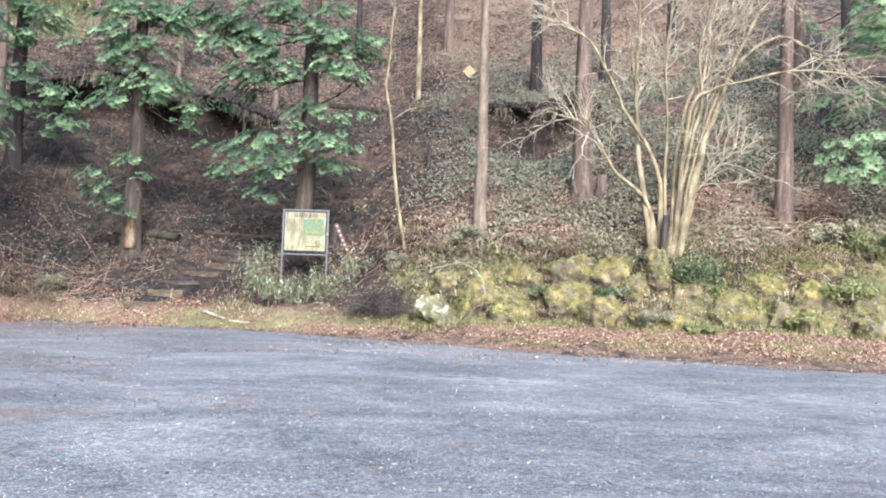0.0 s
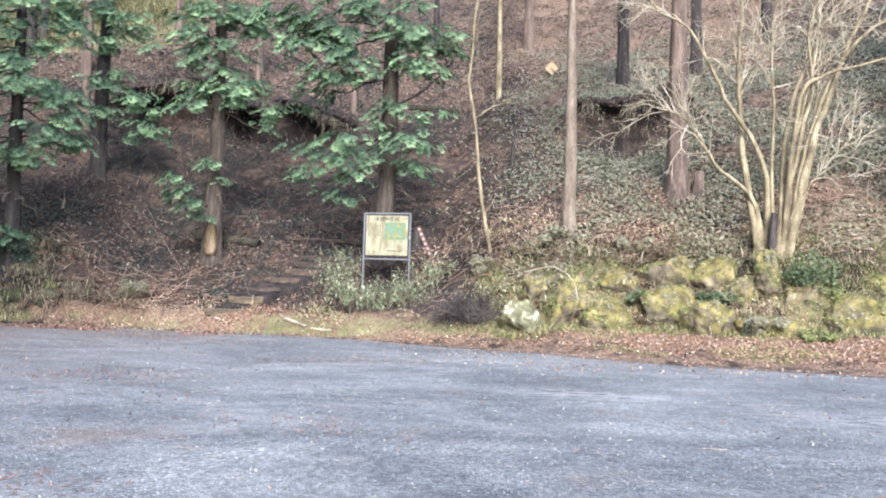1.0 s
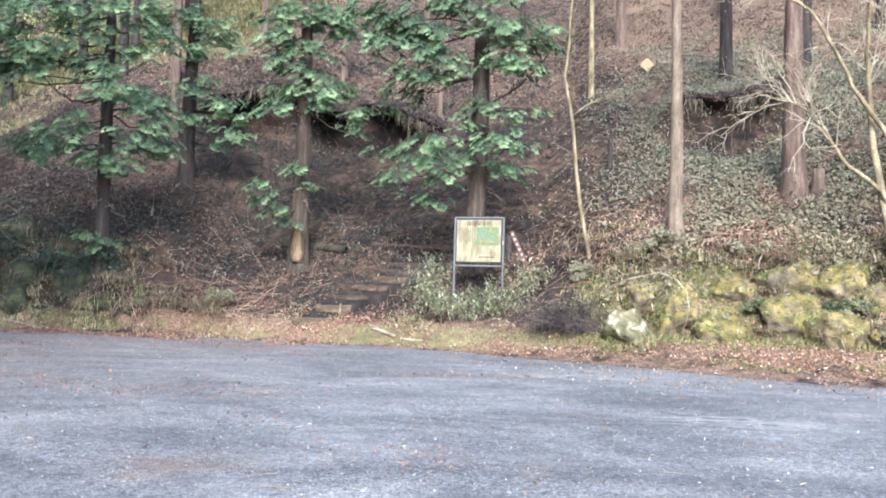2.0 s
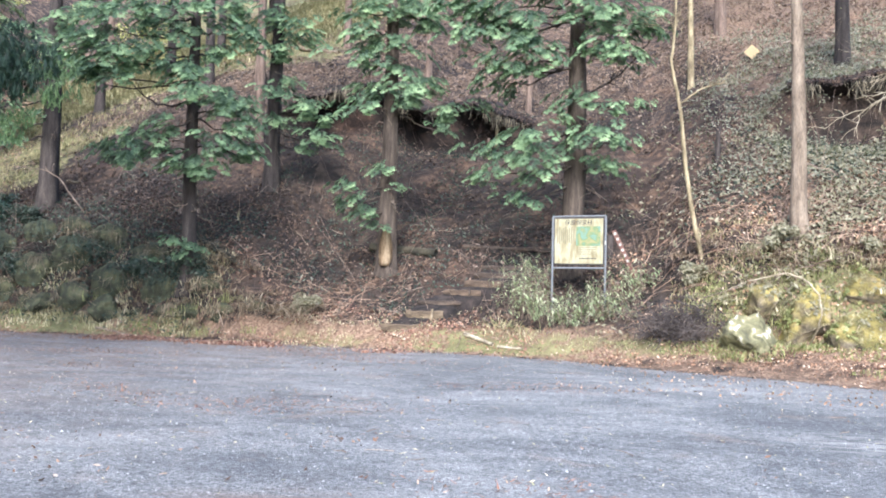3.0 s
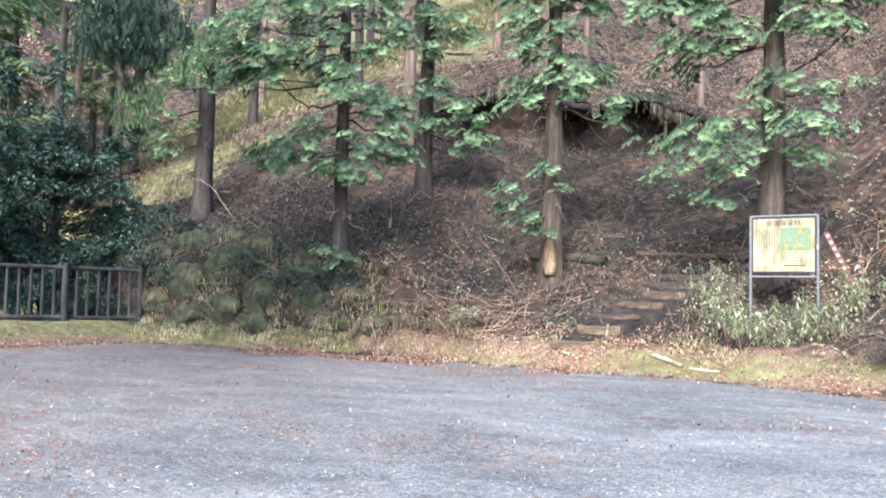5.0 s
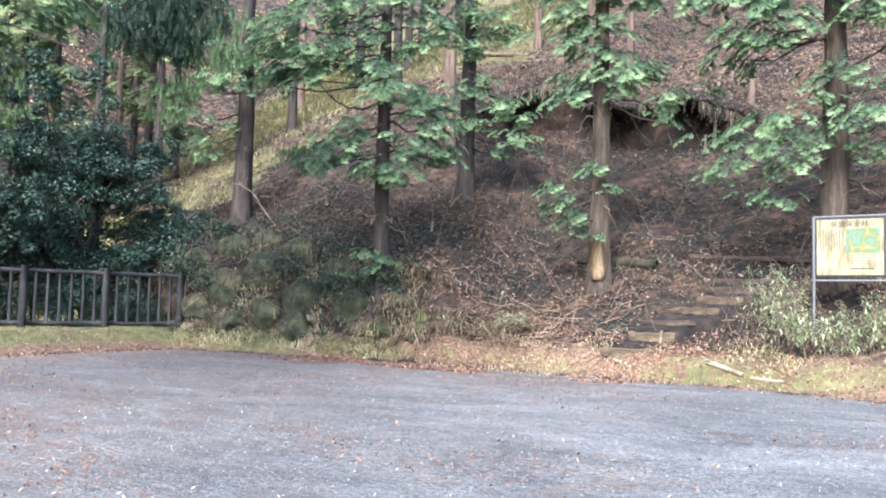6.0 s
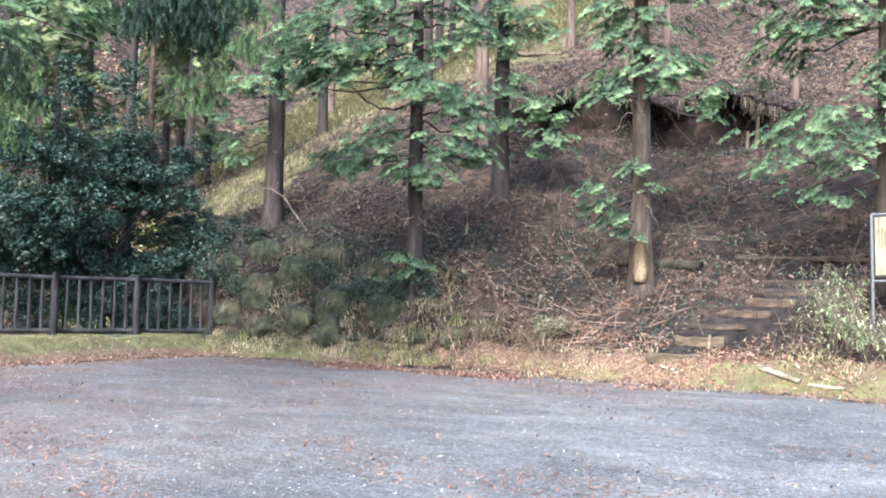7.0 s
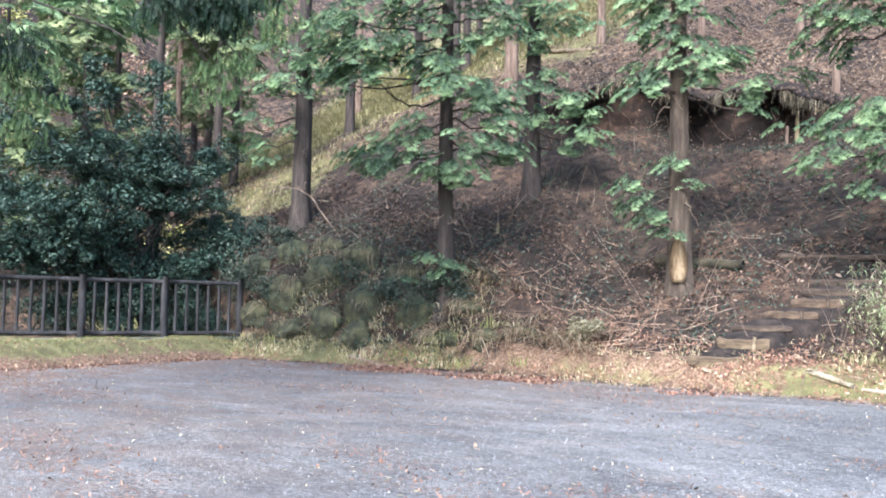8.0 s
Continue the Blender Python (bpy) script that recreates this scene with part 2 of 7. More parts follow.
BARK_PALE = two_scale("pale_bark", (0.085, 0.065, 0.04), (0.215, 0.17, 0.1), (0.4, 0.33, 0.21), 4, 45, 0.8, 0.5, 0.01, (1.5, 1.5, 0.5))
REDTWIG = two_scale("reddish_twigs", (0.12, 0.075, 0.052), (0.26, 0.17, 0.12), (0.46, 0.34, 0.25), 2, 40, 0.9, 0.4, 0.01)
TWIGPALE = two_scale("pale_twigs", (0.2, 0.16, 0.11), (0.37, 0.31, 0.22), (0.54, 0.47, 0.36), 3, 40, 0.85, 0.3, 0.01)
TWIG = two_scale("dry_twigs", (0.08, 0.058, 0.047), (0.175, 0.128, 0.1), (0.36, 0.28, 0.22), 2, 40, 0.9, 0.4, 0.01)
DEADWOOD = two_scale("weathered_wood", (0.1, 0.075, 0.05), (0.2, 0.155, 0.105), (0.32, 0.26, 0.18), 4, 30, 0.9, 0.6, 0.015, (0.4, 2, 2))
STEPWOOD = two_scale("step_wood", (0.024, 0.018, 0.015), (0.062, 0.045, 0.035), (0.135, 0.1, 0.077), 5, 35, 0.9, 0.6, 0.015, (0.3, 2, 2))
FRESHWOOD = two_scale("bare_wood", (0.17, 0.115, 0.068), (0.33, 0.235, 0.145), (0.48, 0.37, 0.25), 6, 40, 0.8, 0.4, 0.01, (2, 2, 0.3))
FENCEWOOD = two_scale("fence_concrete", (0.015, 0.0145, 0.016), (0.027, 0.026, 0.029), (0.053, 0.05, 0.053), 3, 40, 0.85, 0.5, 0.01, (2, 2, 0.4))
CONCRETE = two_scale("kerb_concrete", (0.07, 0.075, 0.055), (0.14, 0.14, 0.11), (0.28, 0.28, 0.25), 3, 50, 0.9, 0.4, 0.01)
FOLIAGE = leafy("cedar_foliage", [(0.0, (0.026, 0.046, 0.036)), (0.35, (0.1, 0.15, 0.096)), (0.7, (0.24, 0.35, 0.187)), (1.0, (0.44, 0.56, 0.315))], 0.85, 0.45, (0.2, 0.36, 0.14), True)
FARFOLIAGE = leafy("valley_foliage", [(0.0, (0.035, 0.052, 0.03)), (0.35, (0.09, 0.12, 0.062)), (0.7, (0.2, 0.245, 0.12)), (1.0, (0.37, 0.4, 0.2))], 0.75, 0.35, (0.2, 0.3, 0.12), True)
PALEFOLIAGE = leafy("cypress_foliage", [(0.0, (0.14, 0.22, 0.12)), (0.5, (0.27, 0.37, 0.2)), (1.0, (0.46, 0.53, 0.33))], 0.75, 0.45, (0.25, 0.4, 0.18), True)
# one tree's foliage in two tones, lit and shaded, set by colour
LITWEEP = leafy("weeping_foliage", [(0.0, (0.018, 0.034, 0.018)), (0.4, (0.062, 0.105, 0.045)), (0.8, (0.17, 0.24, 0.1)), (1.0, (0.32, 0.4, 0.19))], 0.7, 0.35, (0.15, 0.3, 0.1), True)
SHADEFOLIAGE = leafy("shaded_cedar_foliage", [(0.0, (0.005, 0.014, 0.01)), (0.6, (0.016, 0.036, 0.022)), (1.0, (0.07, 0.13, 0.07))], 0.6, 0.2, (0.12, 0.25, 0.08), True)
DARKLEAF = leafy("glossy_leaves", [(0.0, (0.012, 0.028, 0.022)), (0.6, (0.029, 0.058, 0.044)), (1.0, (0.085, 0.125, 0.095))], 0.5, 0.1, (0.06, 0.15, 0.04))
SASA = leafy("bamboo_grass_leaves", [(0.0, (0.14, 0.175, 0.095)), (0.6, (0.28, 0.325, 0.18)), (0.86, (0.42, 0.45, 0.27)), (1.0, (0.58, 0.56, 0.42))], 0.5, 0.25)
UNDER = leafy("undergrowth_leaves", [(0.0, (0.17, 0.152, 0.1)), (0.6, (0.28, 0.25, 0.168)), (1.0, (0.4, 0.36, 0.26))], 0.6, 0.2)
GREYUNDER = leafy("grey_undergrowth", [(0.0, (0.14, 0.14, 0.104)), (0.6, (0.24, 0.232, 0.175)), (1.0, (0.35, 0.325, 0.255))], 0.7, 0.2)
STRAW = leafy("dry_grass", [(0.0, (0.2, 0.2, 0.1)), (0.4, (0.38, 0.34, 0.2)), (1.0, (0.66, 0.57, 0.4))], 0.8, 0.2, (0.4, 0.35, 0.2))
GRASS = leafy("green_grass", [(0.0, (0.11, 0.125, 0.045)), (0.6, (0.22, 0.23, 0.09)), (1.0, (0.4, 0.38, 0.18))], 0.7, 0.25)
# litter tones also carry light: paler up the sunlit slope, darker in the gully
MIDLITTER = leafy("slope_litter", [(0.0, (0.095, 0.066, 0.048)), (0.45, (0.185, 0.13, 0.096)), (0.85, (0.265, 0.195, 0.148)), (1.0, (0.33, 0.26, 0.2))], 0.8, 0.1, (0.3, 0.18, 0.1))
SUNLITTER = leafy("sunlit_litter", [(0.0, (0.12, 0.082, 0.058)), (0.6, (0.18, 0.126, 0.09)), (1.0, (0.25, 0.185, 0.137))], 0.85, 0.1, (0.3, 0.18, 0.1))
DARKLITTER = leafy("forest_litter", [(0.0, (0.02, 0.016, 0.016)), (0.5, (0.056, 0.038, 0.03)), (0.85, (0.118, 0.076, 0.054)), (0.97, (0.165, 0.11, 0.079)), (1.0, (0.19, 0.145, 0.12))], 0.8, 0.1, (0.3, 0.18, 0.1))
BROWLEAF = leafy("dark_brow_leaves", [(0.0, (0.016, 0.012, 0.012)), (0.6, (0.038, 0.027, 0.024)), (0.93, (0.075, 0.052, 0.042)), (1.0, (0.15, 0.11, 0.085))], 0.85, 0.1, (0.3, 0.18, 0.1))
DARKUNDER = leafy("dark_undergrowth", [(0.0, (0.014, 0.025, 0.02)), (0.6, (0.035, 0.05, 0.038)), (0.95, (0.085, 0.105, 0.08)), (1.0, (0.18, 0.19, 0.155))], 0.75, 0.15, (0.1, 0.2, 0.08))
LITTER = leafy("fallen_leaves", [(0.0, (0.05, 0.035, 0.028)), (0.35, (0.14, 0.079, 0.052)), (0.7, (0.265, 0.147, 0.092)), (0.92, (0.38, 0.24, 0.163)), (1.0, (0.5, 0.4, 0.32))], 0.8, 0.1, (0.4, 0.2, 0.1))
MEADOW = leafy("meadow_grass", [(0.0, (0.11, 0.11, 0.052)), (0.5, (0.24, 0.222, 0.113)), (1.0, (0.5, 0.425, 0.25))], 0.8, 0.2, (0.3, 0.3, 0.15))
FERN = leafy("fern_leaves", [(0.0, (0.045, 0.065, 0.035)), (0.5, (0.11, 0.14, 0.07)), (1.0, (0.25, 0.28, 0.15))], 0.6, 0.25)
NEEDLES = leafy("fallen_needles", [(0.0, (0.1, 0.055, 0.042)), (0.5, (0.22, 0.115, 0.082)), (0.9, (0.36, 0.2, 0.14)), (1.0, (0.55, 0.42, 0.3))], 0.85, 0.1, (0.3, 0.15, 0.1))
PALELITTER = leafy("pale_leaves", [(0.0, (0.14, 0.08, 0.052)), (0.4, (0.35, 0.2, 0.126)), (0.8, (0.53, 0.35, 0.232)), (1.0, (0.68, 0.57, 0.45))], 0.8, 0.15, (0.4, 0.2, 0.1))
DEADFERN = leafy("withered_fern", [(0.0, (0.07, 0.05, 0.036)), (0.45, (0.2, 0.145, 0.095)), (0.85, (0.36, 0.28, 0.19)), (1.0, (0.54, 0.46, 0.34))], 0.85, 0.15, (0.3, 0.2, 0.1))
PEBBLE = leafy("pebbles", [(0.0, (0.12, 0.12, 0.125)), (0.6, (0.27, 0.27, 0.275)), (0.985, (0.38, 0.38, 0.375)), (1.0, (0.55, 0.545, 0.53))], 0.85, 0.0)


def plain(name, colour, rough=0.5, metal=0.0, wear=0.35):
    m, n, l, b = material(name, rough, metal)
    f = noise_node(n, l, 14, 8)
    l.new(mix(n, l, wear, colour, ramp(n, l, f, [(0.3, tuple(c * 0.45 for c in colour)), (0.6, colour)])), b.inputs["Base Color"])
    return m


def stained_panel():
    """Sun-bleached cream print, with brown water stains running down it."""
    m, n, l, b = material("faded_cream_paint", 0.85)
    runs = noise_node(n, l, 3.2, 7, stretch=(2.6, 1, 0.7), distort=0.6)
    spots = noise_node(n, l, 16, 8)
    c = ramp(n, l, runs, [(0.36, (0.17, 0.135, 0.075)), (0.5, (0.255, 0.23, 0.145)), (0.62, (0.31, 0.295, 0.2))])
    l.new(mix(n, l, 0.5, c, ramp(n, l, spots, [(0.3, (0.75, 0.72, 0.66)), (0.6, (1, 1, 1))]), "MULTIPLY"), b.inputs["Base Color"])
    return m


STEEL = plain("weathered_steel", (0.17, 0.175, 0.185), 0.65, 0.5)
BOARD_BACK = plain("dark_board", (0.05, 0.045, 0.045), 0.6)
CREAM = stained_panel()
INK = plain("dark_ink", (0.06, 0.055, 0.05), 0.8)
INK_SOFT = plain("faded_ink", (0.165, 0.145, 0.095), 0.85)
RED = plain("faded_red_paint", (0.13, 0.064, 0.05), 0.75)
WHITE = plain("white_paint", (0.33, 0.315, 0.28), 0.75, 0, 0.3)
YELLOW = plain("yellow_plate", (0.33, 0.235, 0.12), 0.5, 0, 0.2)


def map_material():
    m, n, l, b = material("map_print", 0.8)
    f = noise_node(n, l, 5.5, 4, distort=0.7)
    c = ramp(n, l, f, [(0.28, (0.24, 0.2, 0.1)), (0.42, (0.17, 0.18, 0.085)), (0.5, (0.11, 0.155, 0.08)), (0.57, (0.12, 0.2, 0.16)), (0.63, (0.13, 0.165, 0.085)), (0.8, (0.22, 0.2, 0.1))])
    l.new(c, b.inputs["Base Color"])
    return m


MAP = map_material()


# ---- builders ----
def mesh_of(name, verts, faces, mat, smooth=False):
    """A mesh from numpy vertices (n, 3) and faces (m, 3 or 4)."""
    me = bpy.data.meshes.new(name)
    verts, faces = np.asarray(verts, np.float32), np.asarray(faces, np.int32)
    k = faces.shape[1]
    me.vertices.add(len(verts))
    me.vertices.foreach_set("co", verts.ravel())
    me.loops.add(faces.size)
    me.loops.foreach_set("vertex_index", faces.ravel())
    me.polygons.add(len(faces))
    me.polygons.foreach_set("loop_start", np.arange(0, faces.size, k, dtype=np.int32))
    me.polygons.foreach_set("use_smooth", np.full(len(faces), smooth))
    me.update(calc_edges=True)
    me.validate()
    me.materials.append(mat)
    return me


def child(ob, parent):
    ob.parent = parent
    return ob


def part(name, bm, mat, parent, label=""):
    me = bpy.data.meshes.new(name)
    bm.to_mesh(me)
    bm.free()
    me.materials.append(mat)
    ob = child(new(name, me), parent)
    return tagged(ob, label) if label else ob


def thing(name, at, label, category, group="", rz=0.0):
    ob = new(name)
    ob.empty_display_size = 0.1
    ob.matrix_world = pose(*at, 0, 0, rz)
    return tagged(ob, label, category, group)


def box(bm, size, at=(0, 0, 0), turn=None, bevel=0.0):
    r = bmesh.ops.create_cube(bm, size=1.0)
    vs = r["verts"]
    m = Matrix.Translation(at) @ (turn or Matrix()) @ Matrix.Diagonal((*size, 1))
    bmesh.ops.transform(bm, matrix=m, verts=vs)
    if bevel:
        es = list({e for v in vs for e in v.link_edges})
        bmesh.ops.bevel(bm, geom=es, offset=bevel, segments=1, affect="EDGES")
    return bm


def tube_arrays(points, radii, sides=7, rough=0.0, rng=None):
    """Rings along a line of points, closed to a tip."""
    p = np.asarray(points, float)
    d = np.gradient(p, axis=0)
    d /= np.linalg.norm(d, axis=1)[:, None] + 1e-9
    ref = np.where(np.abs(d[:, 2:3]) > 0.9, np.array([[1.0, 0, 0]]), np.array([[0, 0, 1.0]]))
    a = np.cross(d, ref)
    a /= np.linalg.norm(a, axis=1)[:, None] + 1e-9
    b = np.cross(d, a)
    for i in range(1, len(a)):
        if (a[i] * a[i - 1]).sum() < 0:
            a[i], b[i] = -a[i], -b[i]
    th = np.linspace(0, 2 * np.pi, sides, endpoint=False)
    r = np.asarray(radii, float)[:, None] * np.ones((1, sides))
    if rough and rng is not None:
        r = r * (1 + rough * rng.uniform(-1, 1, (1, sides)) + 0.4 * rough * rng.uniform(-1, 1, r.shape))
    v = p[:, None] + (a[:, None] * np.cos(th)[None, :, None] + b[:, None] * np.sin(th)[None, :, None]) * r[..., None]
    v = v.reshape(-1, 3)
    n = len(p)
    i, j = np.meshgrid(np.arange(n - 1), np.arange(sides), indexing="ij")
    k = (j + 1) % sides
    f = np.stack([i * sides + j, i * sides + k, (i + 1) * sides + k, (i + 1) * sides + j], -1).reshape(-1, 4)
    return v, f


def joined(arrays):
    vs, fs, c = [], [], 0
    for v, f in arrays:
        vs.append(v)
        fs.append(np.asarray(f) + c)
        c += len(v)
    return np.concatenate(vs), np.concatenate(fs)


def bent(a, b, sag, n, rng, wobble=0.03):
    """A wavering line from a to b that sags (or rises) in its middle."""
    a, b = np.asarray(a, float), np.asarray(b, float)
    t = np.linspace(0, 1, n)[:, None]
    size = np.linalg.norm(b - a)
    p = a + (b - a) * t
    p[:, 2] += sag * size * 4 * (t * (1 - t))[:, 0]
    w = rng.normal(0, wobble * size, (n, 3))
    w[0] = w[-1] = 0
    return p + w


# ---- ground ----
def axis_steps(spans):
    out = [spans[0][0]]
    for a, b, s in spans:
        n = max(1, round((b - a) / s))
        out += list(np.linspace(a, b, n + 1)[1:])
    return np.array(out)


def build_ground():
    xs = axis_steps([(-3000, -300, 450), (-300, -80, 40), (-80, -36, 4), (-36, -21, 0.5), (-21, 10, 0.13), (10, 18, 0.5), (18, 40, 2), (40, 200, 20), (200, 3000, 400)])
    ys = axis_steps([(-3000, -200, 400), (-200, -20, 20), (-20, 4, 2), (4, 14, 0.3), (14, 23, 0.11), (23, 34, 0.22), (34, 62, 0.8), (62, 200, 14), (200, 3000, 400)])
    X, Y = np.meshgrid(xs, ys)
    Z = height(X, Y)
    rng = np.random.default_rng(5)
    rough = np.clip(off_road(X, Y) / 1.2, 0, 1) * (np.abs(X) < 40) * (Y < 60)
    Z = Z + rough * rng.normal(0, 0.018, Z.shape)
    v = np.stack([X, Y, Z], -1).reshape(-1, 3)
    ny, nx = X.shape
    i, j = np.meshgrid(np.arange(ny - 1), np.arange(nx - 1), indexing="ij")
    q = i * nx + j
    f = np.stack([q, q + 1, q + nx + 1, q + nx], -1).reshape(-1, 4)
    me = mesh_of("ground", v, f, GROUND, True)
    d = off_road(X, Y)
    u = Y - toe_y(X)
    gravel = np.clip(0.5 - d * 1.3, 0, 1)
    patch = 0.5 + 0.5 * np.sin(1.1 * X + 0.6) * np.sin(1.7 * Y + 0.8 * X)
    verge = np.clip(0.66 - u * np.where(X < -3, 0.75, 0.5), 0, 1) * step01((d + 0.15 - 1.2 * step01((X + 3) / 3)) / 0.5) * step01((X + 22) / 2)
    verge = np.maximum(verge, (0.5 + 0.12 * patch) * step01((d + 0.1) / 0.2) * (u < 0) * step01((X + 12) / 3))
    # paler ground upslope stands for sun; bare dark soil paints the hollow's shade
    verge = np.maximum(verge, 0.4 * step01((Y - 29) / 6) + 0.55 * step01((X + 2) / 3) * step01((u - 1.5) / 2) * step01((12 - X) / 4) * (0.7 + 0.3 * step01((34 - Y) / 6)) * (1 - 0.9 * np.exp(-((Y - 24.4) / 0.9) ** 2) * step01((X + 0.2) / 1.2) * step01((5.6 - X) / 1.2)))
    wr = step01((X + 2.6) / 2.4)
    moss = np.clip((0.3 + 0.42 * patch) * np.exp(-((u + 0.4) / 0.75) ** 2) * (d > 0.08) * (1 + 0.5 * step01((-10 - X) / 3)) * step01((0.3 - X) / 2), 0, 1)
    moss = np.maximum(moss, wr * np.exp(-((u - 0.4) / 1.25) ** 2) * (0.36 + 0.4 * patch))
    # the grassy clearing on the far slope, and the grass strip before the fence
    moss = np.maximum(moss, step01((-20 - X) / 3) * step01((Y - 23) / 3) * step01((X + 31) / 3) * step01((33 - Y) / 4) * (0.35 + 0.5 * patch))
    moss = np.maximum(moss, step01((-17.6 - X) / 0.4) * (X > -20) * (u < 0) * (0.5 + 0.3 * patch))
    verge = np.maximum(verge, 0.6 * step01((-17.3 - X) / 0.3) * (X > -20) * (u < 0))
    # ground near the ridge is given a pale colour as if sunlit
    moss = np.maximum(moss, step01((-14 - X) / 3) * step01((X + 40) / 4) * step01((Y - 33) / 2) * (Y < 62) * 0.85)
    bank_shade = step01((X + 19.5) / 1.0) * step01((-9.5 - X) / 3.0) * step01((u + 0.1) / 0.35) * step01((2.6 - u) / 1.4)
    verge, moss = verge * (1 - 0.8 * bank_shade), moss * (1 - 0.8 * bank_shade)
    # painted shade on cut face and bank; brow, gully and trail are darker soil
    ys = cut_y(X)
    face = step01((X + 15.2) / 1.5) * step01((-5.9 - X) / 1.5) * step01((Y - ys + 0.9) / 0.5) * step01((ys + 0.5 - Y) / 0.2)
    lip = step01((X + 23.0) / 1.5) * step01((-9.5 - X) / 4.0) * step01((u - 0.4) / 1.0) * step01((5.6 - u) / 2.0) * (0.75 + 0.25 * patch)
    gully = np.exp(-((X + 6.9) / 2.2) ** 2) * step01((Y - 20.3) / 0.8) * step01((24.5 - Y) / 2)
    soil_dark = np.clip(np.maximum(np.maximum(face, trail(X, Y)), np.maximum(np.maximum(lip, 0.75 * gully), 0.7 * bank_shade)), 0, 1)
    me.attributes.new("dark_shaded_soil", "FLOAT", "POINT").data.foreach_set("value", soil_dark.astype(np.float32).ravel())
    verge, moss = verge * (1 - 0.9 * trail(X, Y)), moss * (1 - 0.7 * trail(X, Y))
    col = me.color_attributes.new("zones", "FLOAT_COLOR", "POINT")
    col.data.foreach_set("color", np.stack([gravel, verge, moss, np.ones_like(moss)], -1).astype(np.float32).ravel())
    near = np.clip(1 + d / np.where(X < -6, 3.5, 1.2), 0, 1)
    stain = np.clip(step01((-3 - X) / 9) * 0.6 + (0.12 + 0.35 * step01((-13 - X) / 3)) * near * step01((-4 - X) / 5) + 0.25 * near ** 2, 0, 1)
    stain = np.maximum(stain, 0.8 * np.exp(-((X + 3.4) / 0.5) ** 2 - ((Y - 6.9) / 0.35) ** 2))
    pale = np.exp(-((X - 0.55) / 0.9) ** 2 - ((Y - 10.4 + 0.15 * X) / 0.45) ** 2) + 0.6 * np.exp(-((X - 3.6) / 1.4) ** 2 - ((Y - 9.3) / 0.7) ** 2) + 0.5 * np.exp(-((X + 1.5) / 1.6) ** 2 - ((Y - 14.2) / 0.8) ** 2)
    me.attributes.new("pale_dust", "FLOAT", "POINT").data.foreach_set("value", pale.astype(np.float32).ravel())
    sa = me.attributes.new("leaf_stain", "FLOAT", "POINT")
    sa.data.foreach_set("value", stain.astype(np.float32).ravel())
    tagged(new("ground", me), "grey gravel lot rising into a leaf-strewn hillside", "ground", kind="structure")


build_ground()


# ---- foliage pieces ----
def spray_arrays(rng, n=5):
    """One flat drooping fan of scale leaves, 1 long, along +x: lobed sprigs that overlap and bend down at their tips."""
    vs, fs = [], []

    def lobe(o, a, l, w):
        d = np.array([math.cos(a), math.sin(a), 0.0])
        s = np.array([-d[1], d[0], 0.0])
        k = len(vs) * 4
        p = np.array([o, o + d * l * 0.6 + s * w, o + d * l, o + d * l * 0.6 - s * w])
        # the fan arches over: the further out, the lower
        r = np.hypot(p[:, 0], 1.5 * p[:, 1])
        p[:, 2] = -0.3 * r ** 2.2 + rng.normal(0, 0.012)
        p[2, 2] -= 0.12 * l
        vs.append(p)
        fs.append([k, k + 1, k + 2, k + 3])

    for i in range(n):
        t = (i + 0.45) / n
        o = np.array([t * 0.85, 0, 0.0])
        size = 0.48 * (1 - 0.55 * t) * rng.uniform(0.7, 1.2)
        for sgn in (-1, 1):
            a = sgn * rng.uniform(0.6, 0.95)
            d = np.array([math.cos(a), math.sin(a), 0])
            lobe(o, a, size, 0.13 * size)
            for m, b in ((0.35, 0.6), (0.5, -0.55), (0.68, 0.5)):
                lobe(o + d * size * m, a + b * sgn + rng.normal(0, 0.1), size * rng.uniform(0.36, 0.55), 0.12 * size)
    for a in (-0.35, 0.0, 0.35):
        lobe(np.array([0.76, 0, 0.0]), a, 0.26, 0.05)
    return np.concatenate(vs), np.array(fs)


def turned(v, rz, tilt, roll=0.0):
    m = np.array(Matrix.Rotation(rz, 3, "Z") @ Matrix.Rotation(tilt, 3, "Y") @ Matrix.Rotation(roll, 3, "X"))
    return v @ m.T


def fan_of(rng, arr, tips, size, az, hang, roll, at, shade):
    """Adds one spray, with a value that rises towards its tips."""
    v, f = spray_arrays(rng)
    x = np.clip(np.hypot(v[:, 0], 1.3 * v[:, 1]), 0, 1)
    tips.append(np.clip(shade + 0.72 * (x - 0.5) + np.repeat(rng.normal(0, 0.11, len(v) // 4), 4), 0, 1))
    arr.append((turned(v * size, az, hang, roll) + at, f))


def foliage_mesh(arr, tips, mat, lift=0.0):
    v, f = joined(arr)
    me = mesh_of("foliage", v + [0, 0, lift], f, mat)
    at = me.attributes.new("tip", "FLOAT", "POINT")
    at.data.foreach_set("value", np.concatenate(tips).astype(np.float32))
    return me


